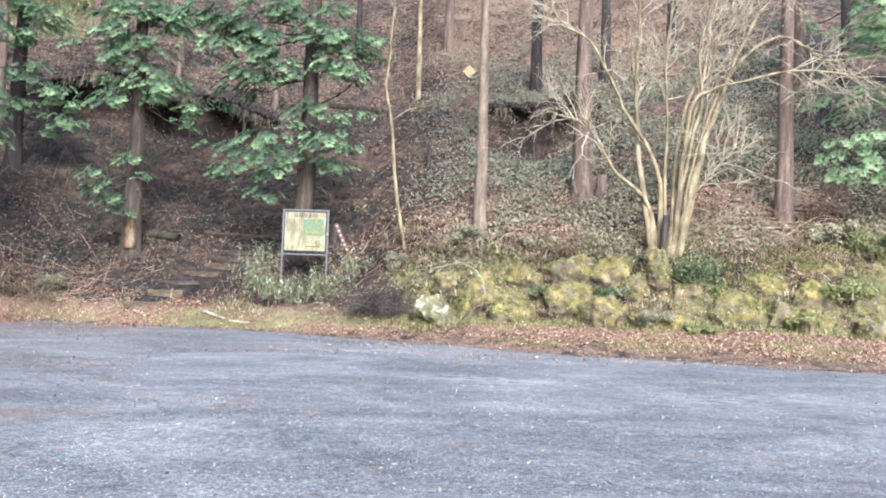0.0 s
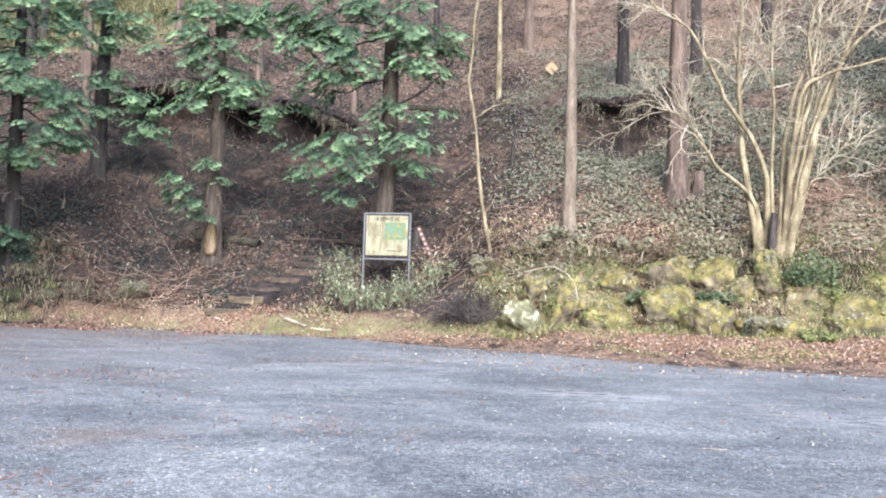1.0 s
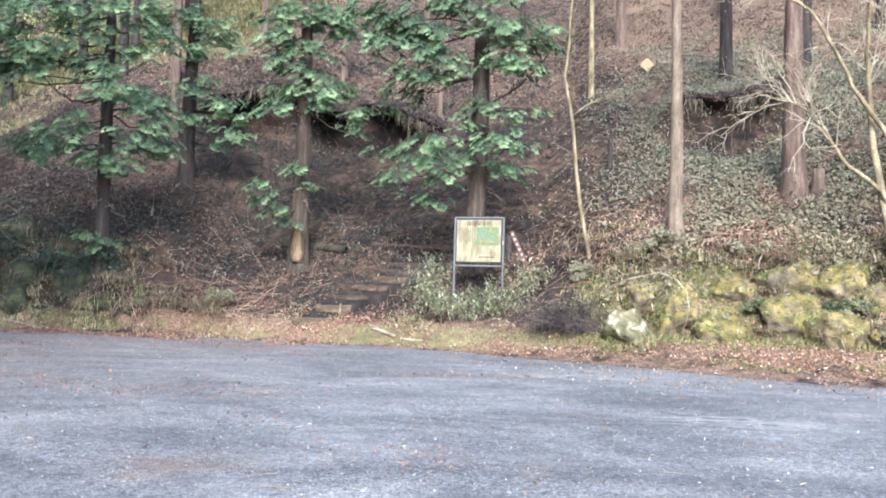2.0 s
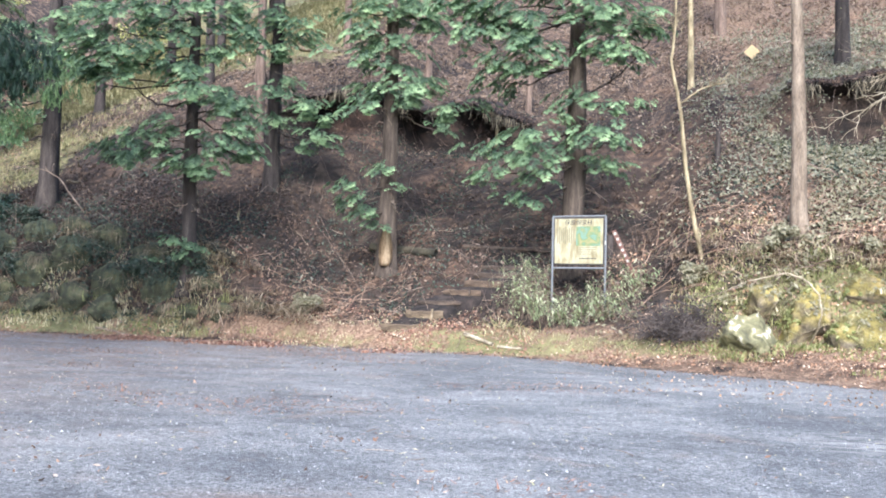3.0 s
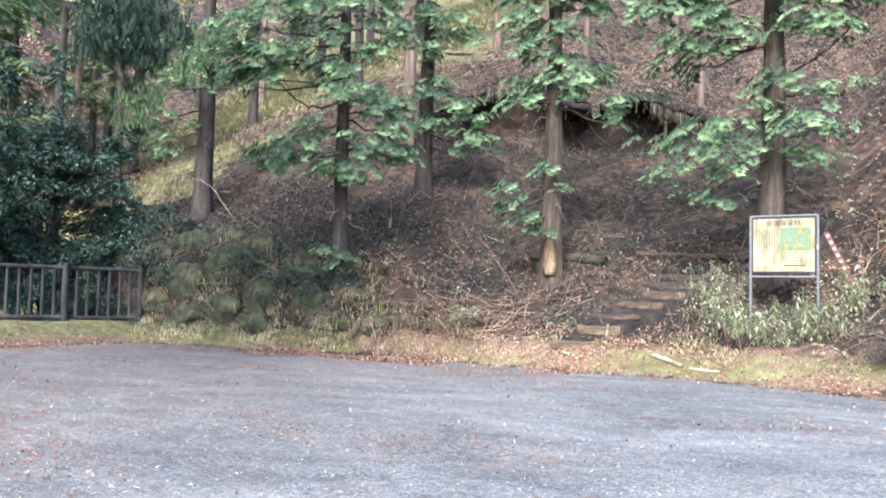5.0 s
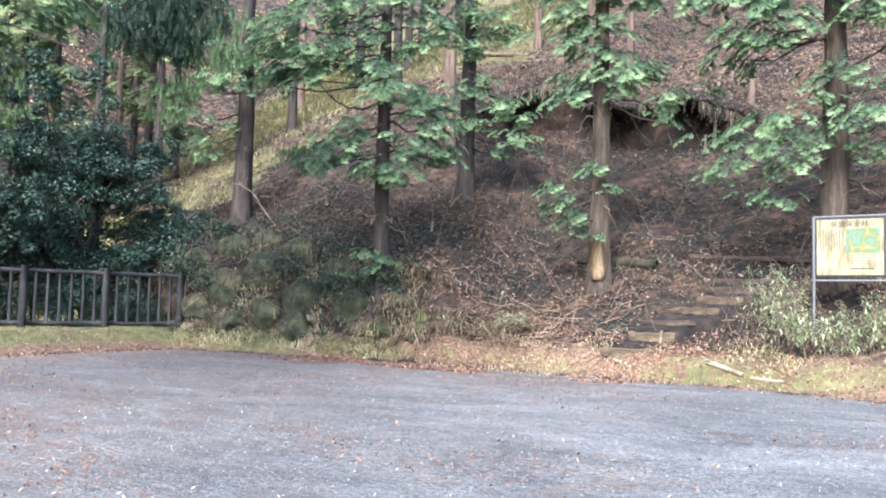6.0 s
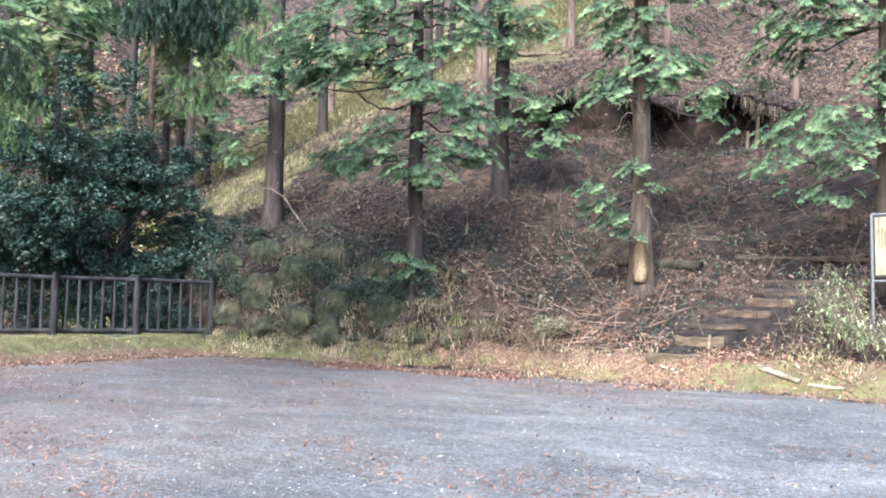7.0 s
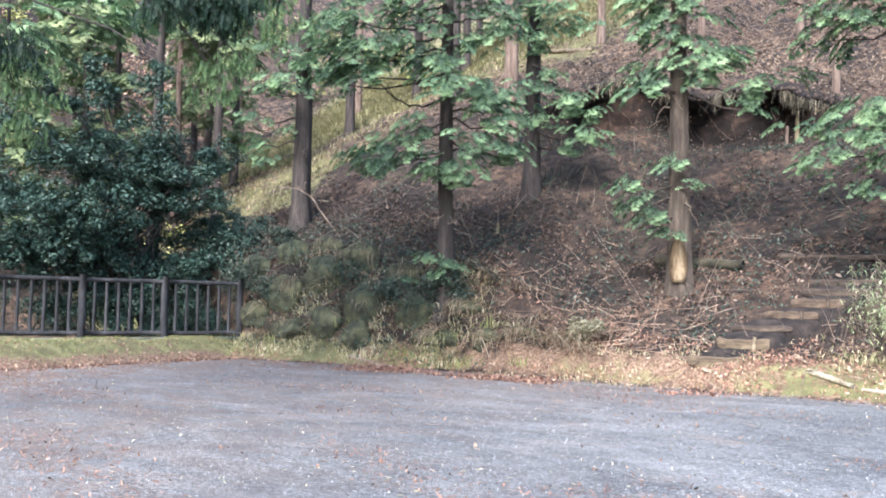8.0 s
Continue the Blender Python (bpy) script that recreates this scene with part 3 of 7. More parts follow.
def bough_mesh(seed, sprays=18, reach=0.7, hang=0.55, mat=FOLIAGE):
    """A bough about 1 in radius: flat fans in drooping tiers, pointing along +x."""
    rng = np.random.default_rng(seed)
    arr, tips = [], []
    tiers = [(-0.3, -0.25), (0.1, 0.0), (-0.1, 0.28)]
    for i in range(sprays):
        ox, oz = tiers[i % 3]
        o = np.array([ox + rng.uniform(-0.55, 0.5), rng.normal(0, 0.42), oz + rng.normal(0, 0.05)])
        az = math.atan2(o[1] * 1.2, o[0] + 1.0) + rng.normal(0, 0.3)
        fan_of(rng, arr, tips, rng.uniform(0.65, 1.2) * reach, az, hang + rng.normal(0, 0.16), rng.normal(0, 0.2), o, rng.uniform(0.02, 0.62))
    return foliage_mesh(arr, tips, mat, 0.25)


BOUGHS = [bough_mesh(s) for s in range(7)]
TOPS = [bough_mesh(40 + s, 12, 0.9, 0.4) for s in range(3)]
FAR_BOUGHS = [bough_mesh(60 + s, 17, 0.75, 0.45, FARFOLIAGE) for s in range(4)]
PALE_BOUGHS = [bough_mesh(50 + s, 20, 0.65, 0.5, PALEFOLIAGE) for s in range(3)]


def trunk_mesh(h, r, rng, lean=(0, 0), mat=BARK, flare=1.5, sides=14, top=0.25, wander=0.04):
    n = 14
    t = np.linspace(0, 1, n) ** 1.35
    p = np.stack([lean[0] * t * h + np.cumsum(rng.normal(0, wander, n)) * t, lean[1] * t * h + np.cumsum(rng.normal(0, wander, n)) * t, -0.3 + t * (h + 0.3)], -1)
    rad = r * (1 - (1 - top) * t) * (1 + (flare - 1) * np.exp(-t * h / 0.35))
    v, f = tube_arrays(p, rad, sides, 0.09, rng)
    return mesh_of("trunk", v, f, mat, True), p


def conifer(name, base, h, r, clumps, seed, label, lean=(0, 0), mat=BARK, dead=8, leaves=BOUGHS):
    """A cedar: trunk, limbs out to each mass of foliage, a few bare snags, and the crown above."""
    rng = np.random.default_rng(seed)
    x, y = base
    tree = thing(name, (x, y, ground_at(x, y)), label, "tree")
    me, line = trunk_mesh(h, r, rng, lean, mat)
    child(new("trunk", me), tree)
    def stem(z):
        return np.array([np.interp(z, line[:, 2], line[:, 0]), np.interp(z, line[:, 2], line[:, 1]), z])
    for k, (dx, dy, dz, size) in enumerate(clumps):
        tip = np.array([dx, dy, dz])
        out = math.hypot(dx, dy)
        foot = stem(min(dz + 0.12 * out + rng.uniform(-0.1, 0.35), h * 0.95))
        v, f = tube_arrays(bent(foot, tip, -0.06, 7, rng), np.linspace(0.03, 0.008, 7), 5)
        child(new("branch", mesh_of("branch", v, f, mat, True)), tree)
        az = math.atan2(dy - foot[1], dx - foot[0])
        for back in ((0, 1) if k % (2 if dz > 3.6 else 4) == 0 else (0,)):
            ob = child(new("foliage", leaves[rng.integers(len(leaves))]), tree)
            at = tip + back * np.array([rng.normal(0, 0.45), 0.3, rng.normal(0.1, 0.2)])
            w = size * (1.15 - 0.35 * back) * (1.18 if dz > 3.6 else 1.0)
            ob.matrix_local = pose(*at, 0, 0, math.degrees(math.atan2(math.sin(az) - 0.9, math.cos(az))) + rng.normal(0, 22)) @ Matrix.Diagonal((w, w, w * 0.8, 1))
    for k in range(dead):
        z = rng.uniform(0.12, 0.62) * min(h, 8)
        a = rng.uniform(math.pi, 2 * math.pi) if k % 3 else rng.uniform(0, math.pi)
        l = rng.uniform(0.4, 1.1)
        foot = stem(z)
        tip = foot + [math.cos(a) * l, math.sin(a) * l, rng.uniform(-0.45, 0.15)]
        arr = [tube_arrays(bent(foot, tip, 0.08, 6, rng, 0.05), np.linspace(0.016, 0.004, 6), 4)]
        for q in range(2):
            m = foot + (tip - foot) * rng.uniform(0.4, 0.9)
            arr.append(tube_arrays(bent(m, m + rng.normal(0, 0.22, 3), 0.05, 4, rng), np.linspace(0.007, 0.003, 4), 4))
        child(new("snag", mesh_of("snag", *joined(arr), TWIG, True)), tree)
    for k in range(6):
        z = h * (0.76 + 0.3 * k / 9)
        a = k * 2.4
        w = 1.5 * (1.3 - z / h)
        ob = child(new("foliage", TOPS[k % 3]), tree)
        c = stem(min(z, h))
        ob.matrix_local = pose(c[0] + w * math.cos(a), c[1] + w * math.sin(a), z, 0, 0, math.degrees(a)) @ Matrix.Diagonal((1.1, 1.1, 0.9, 1))
    return tree


SCAR_CLUMPS = [(-0.65,-0.72,6.13,0.52), (-0.01,-0.71,6.23,0.51), (0.66,-0.32,6.24,0.6), (1.19,-0.33,6.04,0.63), (0.44,-0.61,5.36,0.41), (-0.21,-0.4,5.07,0.71), (-0.19,-0.35,4.35,0.44), (-0.49,-1.14,3.79,0.49), (-0.49,-0.67,5.54,0.57), (-0.1,-0.47,2.4,0.39), (-0.75,-1.1,1.95,0.39), (-0.72,-0.75,1.6,0.46), (-0.4,-0.85,1.35,0.46), (0.43,-0.49,1.95,0.24), (0.82,-0.48,4.18,0.59), (1.09,-0,4.48,0.43), (1.56,-0.23,3.75,0.42), (1.5,-0.44,3.33,0.29)]
SIGN_HIGH = [(-2.34,-1.21,5.87,0.68),(-2.14,-1.32,5.08,0.5),(-1.47,-1.08,5.66,0.71),(-1.36,-0.59,5.39,0.62),(-0.89,-1.01,4.86,0.6),(-1.56,-1.04,4.55,0.45),(-1.05,-0.7,4.44,0.51),(-1.65,-0.63,4.15,0.55),(-0.26,-0.96,6.03,0.64),(0.06,-0.6,5.58,0.48),(0.85,-0.67,5.45,0.61),(1.46,-0.71,5.27,0.64),(0.88,-0.66,4.74,0.6),(1.46,-0.75,4.52,0.33),(-0.72,-0.78,6.14,0.62)]
SIGN_LOW = [(-0.01,-0.56,3.73,0.5),(0.94,-0.72,3.45,0.36),(-0.19,-0.63,3.28,0.37),(0.43,-0.89,2.83,0.59),(1.08,-0.76,2.74,0.36),(0.76,-0.21,2.28,0.5),(-0.97,-0.55,2.83,0.67),(-1.57,-0.76,2.59,0.6),(-0.72,-1.13,2.37,0.59),(-1.74,-0.97,2.11,0.43),(-0.72,-0.87,1.99,0.46),(-1.02,-0.69,1.54,0.4)]
BACK_CLUMPS = [(0.11,-0.55,4.74,0.56),(0.46,-0.34,3.75,0.52),(-0.4,-1.01,4.02,0.48),(0.44,-0.55,2.45,0.65),(0.77,-0.64,2.78,0.39),(0.43,-0.64,1.68,0.46),(1.32,-0.4,2.04,0.6),(1.74,-0.14,1.79,0.43),(1.57,-0.33,1.24,0.56),(1.15,-0.26,0.96,0.36),(1.02,0.1,4.22,0.49),(0.82,-0.58,4.42,0.48)]
BANK_HIGH = [(-1.4,-2.28,4.5,0.44), (-1.17,-2.03,4.93,0.52), (-1.31,-1.81,4.17,0.65), (-0.68,-1.44,4.35,0.62), (-0.52,-0.86,5.16,0.56), (-0.99,-1.8,3.83,0.44), (-1.57,-2.04,3.78,0.41), (-0.37,-0.81,4.47,0.66), (-0.09,-0.42,4.25,0.53), (0.42,-0.79,3.63,0.57), (-0.77,-1.78,5.41,0.55), (-0.38,-0.65,5.75,0.54), (0.76,-0.52,5.73,0.55), (0.98,-0.04,5.24,0.63), (0.59,-0.05,4.76,0.39)]
BANK_LOW = [(-0.71,-1.08,2.56,0.62), (-0.89,-1.67,2.24,0.57), (-0.06,-1.14,2.84,0.51), (-0.61,-0.77,2.3,0.46), (0.53,-0.51,2.04,0.74), (-0.13,-0.43,2.02,0.46), (1.04,-0.28,2.49,0.7), (1.32,0.23,2.43,0.5), (1.37,-0.22,2.88,0.53), (1.23,-0.39,3.31,0.57), (0.87,-0.19,3.63,0.54)]
FENCE_CLUMPS = [(0.15,-1.24,3.73,0.53),(-0.44,-1.09,3.56,0.44),(-0.78,-1.19,2.86,0.47),(0.18,-0.79,2.5,0.36),(-0.69,-1.04,2.15,0.43),(-0.49,-1.02,1.68,0.36),(0.37,-0.42,4.37,0.48),(0.73,-0.3,5.28,0.63),(0.7,0.13,4.15,0.48),(-0.48,-0.85,4.84,0.63),(1.48,0.09,5.59,0.55),(1.11,0.33,4.93,0.48)]

scar_tree = conifer("cedar_tree", (-8.14, 21.6), 11, 0.245, SCAR_CLUMPS, 11, "brown cedar with a peeled strip of bare wood above its foot", (-0.005, 0), BARK_BROWN)
sign_tree = conifer("cedar_tree", (-3.65, 21.3), 12, 0.27, SIGN_HIGH + SIGN_LOW, 12, "cedar with broad drooping boughs behind the notice board", (0.008, 0), BARK_BROWN)
conifer("cedar_tree", (-12.6, 24.0), 12, 0.235, BACK_CLUMPS, 13, "dark-barked cedar standing up on the slope", (0.0, 0))
# the bank cedar roots low in the bank's face
RISE = ground_at(-12.71, 20.25) - ground_at(-12.35, 19.7)
BANK_FOOT = [(-0.25, -0.35, 1.0, 0.3), (0.28, -0.35, 0.85, 0.28), (0.0, -0.4, 0.65, 0.24)]
bank_tree = conifer("cedar_tree", (-12.35, 19.7), 12, 0.185, [(a, b, c + RISE, d) for a, b, c, d in BANK_HIGH + BANK_LOW] + BANK_FOOT, 14, "cedar with bright green boughs on the steep bank", (0.0, 0))
conifer("cedar_tree", (-18.9, 22.4), 12, 0.29, FENCE_CLUMPS, 15, "stout cedar on the bank beyond the fence end", (0.0, 0))
conifer("cedar_tree", (-22.6, 20.4), 12, 0.2, [], 16, "dark cedar trunk rising through the evergreen shrub", (0.01, 0.0), dead=3)


def pole_tree(name, base, h, r, seed, label, mat=BARK_RED, lean=(0, 0), snags=6, boughs=(), leaves=BOUGHS):
    """A tall plantation trunk, bare up to its high crown."""
    return conifer(name, base, h, r, list(boughs), seed, label, lean, mat, snags, leaves)


pole_tree("cedar_tree", (0.85, 19.75), 11, 0.155, 21, "slim cedar trunk with smooth greyish bark on the bank", BARK_GREY, (-0.004, 0), 4)
pole_tree("cedar_tree", (3.53, 21.3), 12, 0.27, 22, "thick cedar trunk flaring at its foot", BARK_RED, (0.0, 0), 3)
pole_tree("cedar_tree", (7.95, 19.4), 12, 0.21, 23, "straight cedar trunk with brown bark", BARK_RED, (0.006, 0), 3)
pole_tree("cypress_tree", (10.6, 18.5), 9, 0.14, 24, "young cypress with fresh green boughs beside the bank", BARK, (0, 0), 3,
          [(-1.9, -0.3, 1.25, 0.42), (-1.6, -0.4, 1.9, 0.46), (-1.2, -0.4, 1.55, 0.46), (-0.9, -0.4, 2.1, 0.48), (-0.9, -0.3, 1.25, 0.42), (-2.2, -0.2, 1.6, 0.3), (-1.3, -0.3, 4.6, 0.5), (-1.0, -0.3, 5.2, 0.6), (-0.6, -0.4, 4.3, 0.5), (-0.3, -0.5, 2.0, 0.6), (0.3, -0.5, 2.6, 0.7), (0.2, -0.5, 4.0, 0.7), (-0.5, -0.3, 5.7, 0.6), (0.5, -0.4, 5.0, 0.7)], PALE_BOUGHS)

def leafy_cedar(base, h, r, seed, label, boughs, low, wide, mat=BARK, leaves=FAR_BOUGHS):
    rng = np.random.default_rng(seed)
    cl = []
    for k in range(boughs):
        z = h * (low + (0.8 - low) * k / boughs)
        a = k * 2.4 + rng.normal(0, 0.3)
        w = wide * (1.15 - 0.7 * z / h)
        cl.append((w * math.cos(a), w * math.sin(a), z, rng.uniform(0.6, 0.95)))
    return conifer("cedar_tree", base, h, r, cl, seed, label, (0, 0), mat, 5, leaves)


leafy_cedar((-27.0, 26.6), 12, 0.2, 61, "leafy cedar in the valley behind the shrub", 9, 0.5, 1.6)
leafy_cedar((-29.2, 22.6), 11, 0.2, 62, "leafy cedar behind the evergreen shrub", 14, 0.3, 1.7)
leafy_cedar((-31.5, 30.0), 12, 0.22, 63, "leafy cedar on the far side of the valley", 16, 0.25, 1.8)
leafy_cedar((-25.5, 32.5), 12, 0.2, 64, "leafy cedar beyond the grassy clearing", 9, 0.55, 1.5)
leafy_cedar((-34.5, 25.5), 12, 0.22, 65, "leafy cedar on the western slope", 16, 0.2, 1.9)
leafy_cedar((-28.0, 19.0), 9, 0.16, 66, "small leafy cedar behind the fence", 14, 0.2, 1.5)
leafy_cedar((-36.5, 33.5), 12, 0.22, 67, "leafy cedar high on the western slope", 14, 0.25, 1.8)
leafy_cedar((12.3, 21.8), 10, 0.15, 69, "young fresh green cedar on the slope", 14, 0.12, 1.5, BARK, PALE_BOUGHS)
leafy_cedar((13.0, 27.0), 11, 0.17, 70, "fresh green cedar further up the slope", 12, 0.15, 1.6, BARK, PALE_BOUGHS)
leafy_cedar((-22.8, 37.5), 12, 0.2, 68, "leafy cedar above the clearing", 12, 0.4, 1.6)


# the plantation further up the slope: trunks with crowns above, at their own places
def far_tree(base, h, r, seed, label, mat, lean=0.0):
    rng = np.random.default_rng(seed)
    x, y = base
    tree = thing("far_cedar_tree", (x, y, ground_at(x, y)), label, "tree", "trees up the slope")
    me, line = trunk_mesh(h, r, rng, (lean, 0), mat, 1.25, 9)
    child(new("trunk", me), tree)
    for k in range(4):
        ob = child(new("foliage", TOPS[k % 3]), tree)
        ob.matrix_local = pose(line[-1][0] + 0.5 * math.cos(k * 2.2), line[-1][1] + 0.5 * math.sin(k * 2.2), h * (0.74 + 0.05 * k), 0, 0, k * 126) @ Matrix.Diagonal((1.2, 1.2, 0.9, 1))
    for k in range(4):
        z, a, l = rng.uniform(1, h * 0.6), rng.uniform(0, 6.28), rng.uniform(0.3, 0.9)
        c = np.array([lean * z, 0, z])
        v, f = tube_arrays(bent(c, c + [l * math.cos(a), l * math.sin(a), rng.uniform(-0.3, 0.2)], 0.05, 4, rng), np.linspace(0.014, 0.004, 4), 4)
        child(new("snag", mesh_of("snag", v, f, TWIG)), tree)


for base, r, mat, what, lean in (
        ((-14.7, 27.0), 0.15, BARK_RED, "reddish cedar trunk on the hillside", 0.0), ((-10.3, 31.2), 0.1, BARK_RED, "thin reddish trunk above the cut bank", 0.0),
        ((-6.4, 30.3), 0.11, BARK_RED, "thin leaning trunk above the cut bank", 0.06), ((-1.1, 29.6), 0.11, BARK_PALE, "thin pale trunk on the hillside", 0.0),
        ((-10.7, 32.6), 0.13, BARK_RED, "pale brown trunk high on the slope", 0.0), ((-11.6, 31.0), 0.09, BARK_RED, "thin brown trunk high on the slope", 0.0),
        ((-0.1, 33.5), 0.22, BARK_RED, "reddish trunk high on the slope", 0.0), ((-17.1, 31.2), 0.2, BARK_RED, "orange-brown trunk high on the slope", 0.0),
        ((2.9, 27.5), 0.2, BARK, "dark trunk half hidden on the slope", 0.0), ((-20.5, 33.0), 0.22, BARK, "dark trunk beside the grassy clearing", 0.0),
        ((-24.5, 36.0), 0.24, BARK, "dark trunk beyond the grassy clearing", 0.0), ((-22.0, 41.0), 0.24, BARK, "dark trunk high beyond the clearing", 0.0),
        ((-29.5, 38.0), 0.22, BARK_RED, "brown trunk beyond the grassy clearing", 0.0), ((-33.0, 33.0), 0.24, BARK, "dark trunk on the far side of the valley", 0.0),
        ((-31.0, 28.0), 0.2, BARK_RED, "pinkish trunk in the valley behind the shrub", 0.0), ((-30.0, 24.5), 0.2, BARK, "dark trunk in the valley behind the shrub", 0.0),
        ((5.5, 29.0), 0.2, BARK, "dark trunk behind the bare shrub", 0.0), ((8.5, 31.5), 0.22, BARK, "dark trunk high behind the bare shrub", 0.0),
        ((11.5, 27.0), 0.2, BARK_RED, "brown trunk on the hillside", 0.0), ((-15.8, 36.5), 0.18, BARK_RED, "brown trunk high on the slope", 0.0),
        ((-8.2, 36.0), 0.15, BARK_RED, "slim trunk high on the slope", 0.0), ((-4.2, 37.5), 0.16, BARK, "slim dark trunk high on the slope", 0.0),
        ((3.8, 35.0), 0.2, BARK_RED, "brown trunk high on the slope", 0.0), ((-36.0, 27.0), 0.24, BARK, "dark trunk on the western slope", 0.0),
        ((-38.0, 38.0), 0.22, BARK_RED, "brown trunk on the western slope", 0.0), ((-26.5, 45.0), 0.22, BARK, "dark trunk near the ridge", 0.0)):
    far_tree(base, 12, r, int(abs(base[0] * 31 + base[1] * 7) * 10), what, mat, lean)


# ---- bare trees ----
def twigs_off(line, rng, count, length, r, spread=0.9, depth=1, lift=0.25):
    """Thin twigs that leave a stem along its upper part, and leave each other."""
    arr = []
    for _ in range(count):
        i = rng.uniform(0.35, 1.0) * (len(line) - 1)
        k = min(int(i), len(line) - 2)
        o = line[k] + (line[k + 1] - line[k]) * (i - k)
        d = line[k + 1] - line[k]
        d = d / (np.linalg.norm(d) + 1e-9) + rng.normal(0, spread, 3) * [1, 0.7, 1] + [0, 0, lift]
        d /= np.linalg.norm(d)
        l = length * rng.uniform(0.5, 1.3)
        ln = bent(o, o + d * l, rng.uniform(-0.05, 0.12), 5, rng, 0.035)
        arr.append(tube_arrays(ln, np.linspace(r, r * 0.35, 5), 4))
        if depth:
            arr += twigs_off(ln, rng, 4, length * 0.5, r * 0.6, 0.7, depth - 1, 0.1)
    return arr


def smooth_line(pts, n, rng, wobble=0.02):
    p = np.asarray(pts, float)
    t = np.linspace(0, len(p) - 1, n)
    i = np.clip(t.astype(int), 0, len(p) - 2)
    f = (t - i)[:, None]
    m = np.gradient(p, axis=0)
    a, b, ma, mb = p[i], p[i + 1], m[i], m[i + 1]
    q = (2 * f ** 3 - 3 * f ** 2 + 1) * a + (f ** 3 - 2 * f ** 2 + f) * ma + (-2 * f ** 3 + 3 * f ** 2) * b + (f ** 3 - f ** 2) * mb
    return q + rng.normal(0, wobble, q.shape) * (np.arange(n) > 0)[:, None]


def bare_shrub():
    x, y = 4.8, 18.4
    rng = np.random.default_rng(31)
    tree = thing("bare_tree", (x, y, ground_at(x, y)), "leafless many-stemmed tree with pale yellowish bark on the bank", "tree")
    stems = [
        ([(-0.08, -0.1), (-0.2, 1.0), (-0.5, 1.45), (-1.07, 1.85), (-1.4, 2.38), (-1.79, 2.87), (-2.25, 3.1)], 0.055, -0.3),
        ([(-0.1, -0.1), (-0.44, 1.97), (-0.54, 3.24), (-0.57, 4.52), (-0.53, 7.0)], 0.075, 0.05),
        ([(0.01, -0.1), (-0.05, 1.9), (-0.79, 3.1), (-1.19, 3.85), (-1.72, 4.73), (-2.44, 5.22), (-2.75, 6.2)], 0.055, -0.2),
        ([(0.15, -0.1), (0.13, 1.99), (0.12, 3.26), (0.06, 4.41), (0.3, 6.8)], 0.045, 0.15),
        ([(0.3, -0.1), (0.51, 2.01), (0.85, 3.55), (0.81, 4.83), (1.3, 6.8)], 0.055, -0.1),
        ([(0.4, -0.1), (0.85, 2.27), (1.23, 3.31), (1.59, 4.47), (2.07, 5.52), (2.6, 7.0)], 0.085, 0.1),
        ([(0.35, 0.3), (0.6, 1.2), (1.02, 1.87), (1.63, 2.53)], 0.03, -0.3),
        ([(0.34, -0.1), (0.5, 3.1), (0.97, 3.74), (1.6, 3.96), (2.86, 4.26), (4.13, 4.16), (5.0, 3.9)], 0.045, -0.25),
        ([(0.49, -0.1), (0.7, 2.01), (1.47, 4.08), (2.59, 5.15), (3.48, 4.8), (4.1, 4.3)], 0.055, 0.2),
        ([(0.24, -0.1), (0.42, 2.89), (1.07, 4.58), (1.56, 5.37), (2.1, 6.9)], 0.05, 0.25),
        ([(0.2, -0.1), (0.3, 1.2), (0.62, 3.0), (1.0, 4.6), (0.9, 6.4)], 0.04, -0.05),
        ([(0.45, -0.1), (0.8, 1.6), (1.05, 3.3), (1.25, 5.0), (1.2, 6.6)], 0.045, 0.3),
    ]
    for pts, r, dy in stems:
        p = [(a, dy * min(b, 4) / 4 + 0.12 * math.sin(3 * a + b), b) for a, b in pts]
        line = smooth_line(p, 22, rng, 0.012)
        stem = child(new("stem", mesh_of("stem", *tube_arrays(line, np.linspace(r, r * 0.3, 22) * (1 + 0.55 * np.exp(-np.arange(22) / 2.5)), 8, 0.1, rng), BARK_PALE, True)), tree)
        arr = twigs_off(line[6:], rng, 15, 1.15, 0.015, 0.7, 2)
        child(new("twig_spray", mesh_of("twig_spray", *joined(arr), TWIGPALE, True)), stem)
    for a, b, h, r in ((0.06, -0.2, 0.95, 0.075), (-0.12, 0.1, 0.6, 0.06)):
        line = smooth_line([(a, b, -0.2), (a - 0.02, b, h * 0.5), (a + 0.05, b, h)], 8, rng, 0.012)
        child(new("stub", mesh_of("stub", *tube_arrays(line, np.linspace(r * 1.3, r * 0.75, 8), 9, 0.12, rng), BARK, True)), tree)
    arr = []
    for _ in range(420):
        c = np.array([rng.normal(-1.6, 1.1), rng.normal(0, 0.5), rng.uniform(2.6, 6.3)])
        d = rng.normal(0, 1, 3)
        d *= 0.03 / np.linalg.norm(d)
        s = np.cross(d, rng.normal(0, 1, 3))
        s *= 0.012 / (np.linalg.norm(s) + 1e-9)
        arr.append((np.array([c, c + d * 0.5 + s, c + d, c + d * 0.5 - s]), np.array([[0, 1, 2, 3]])))
    tagged(child(new("bud_spray", mesh_of("bud_spray", *joined(arr), STRAW)), tree), kind="stuff")


bare_shrub()


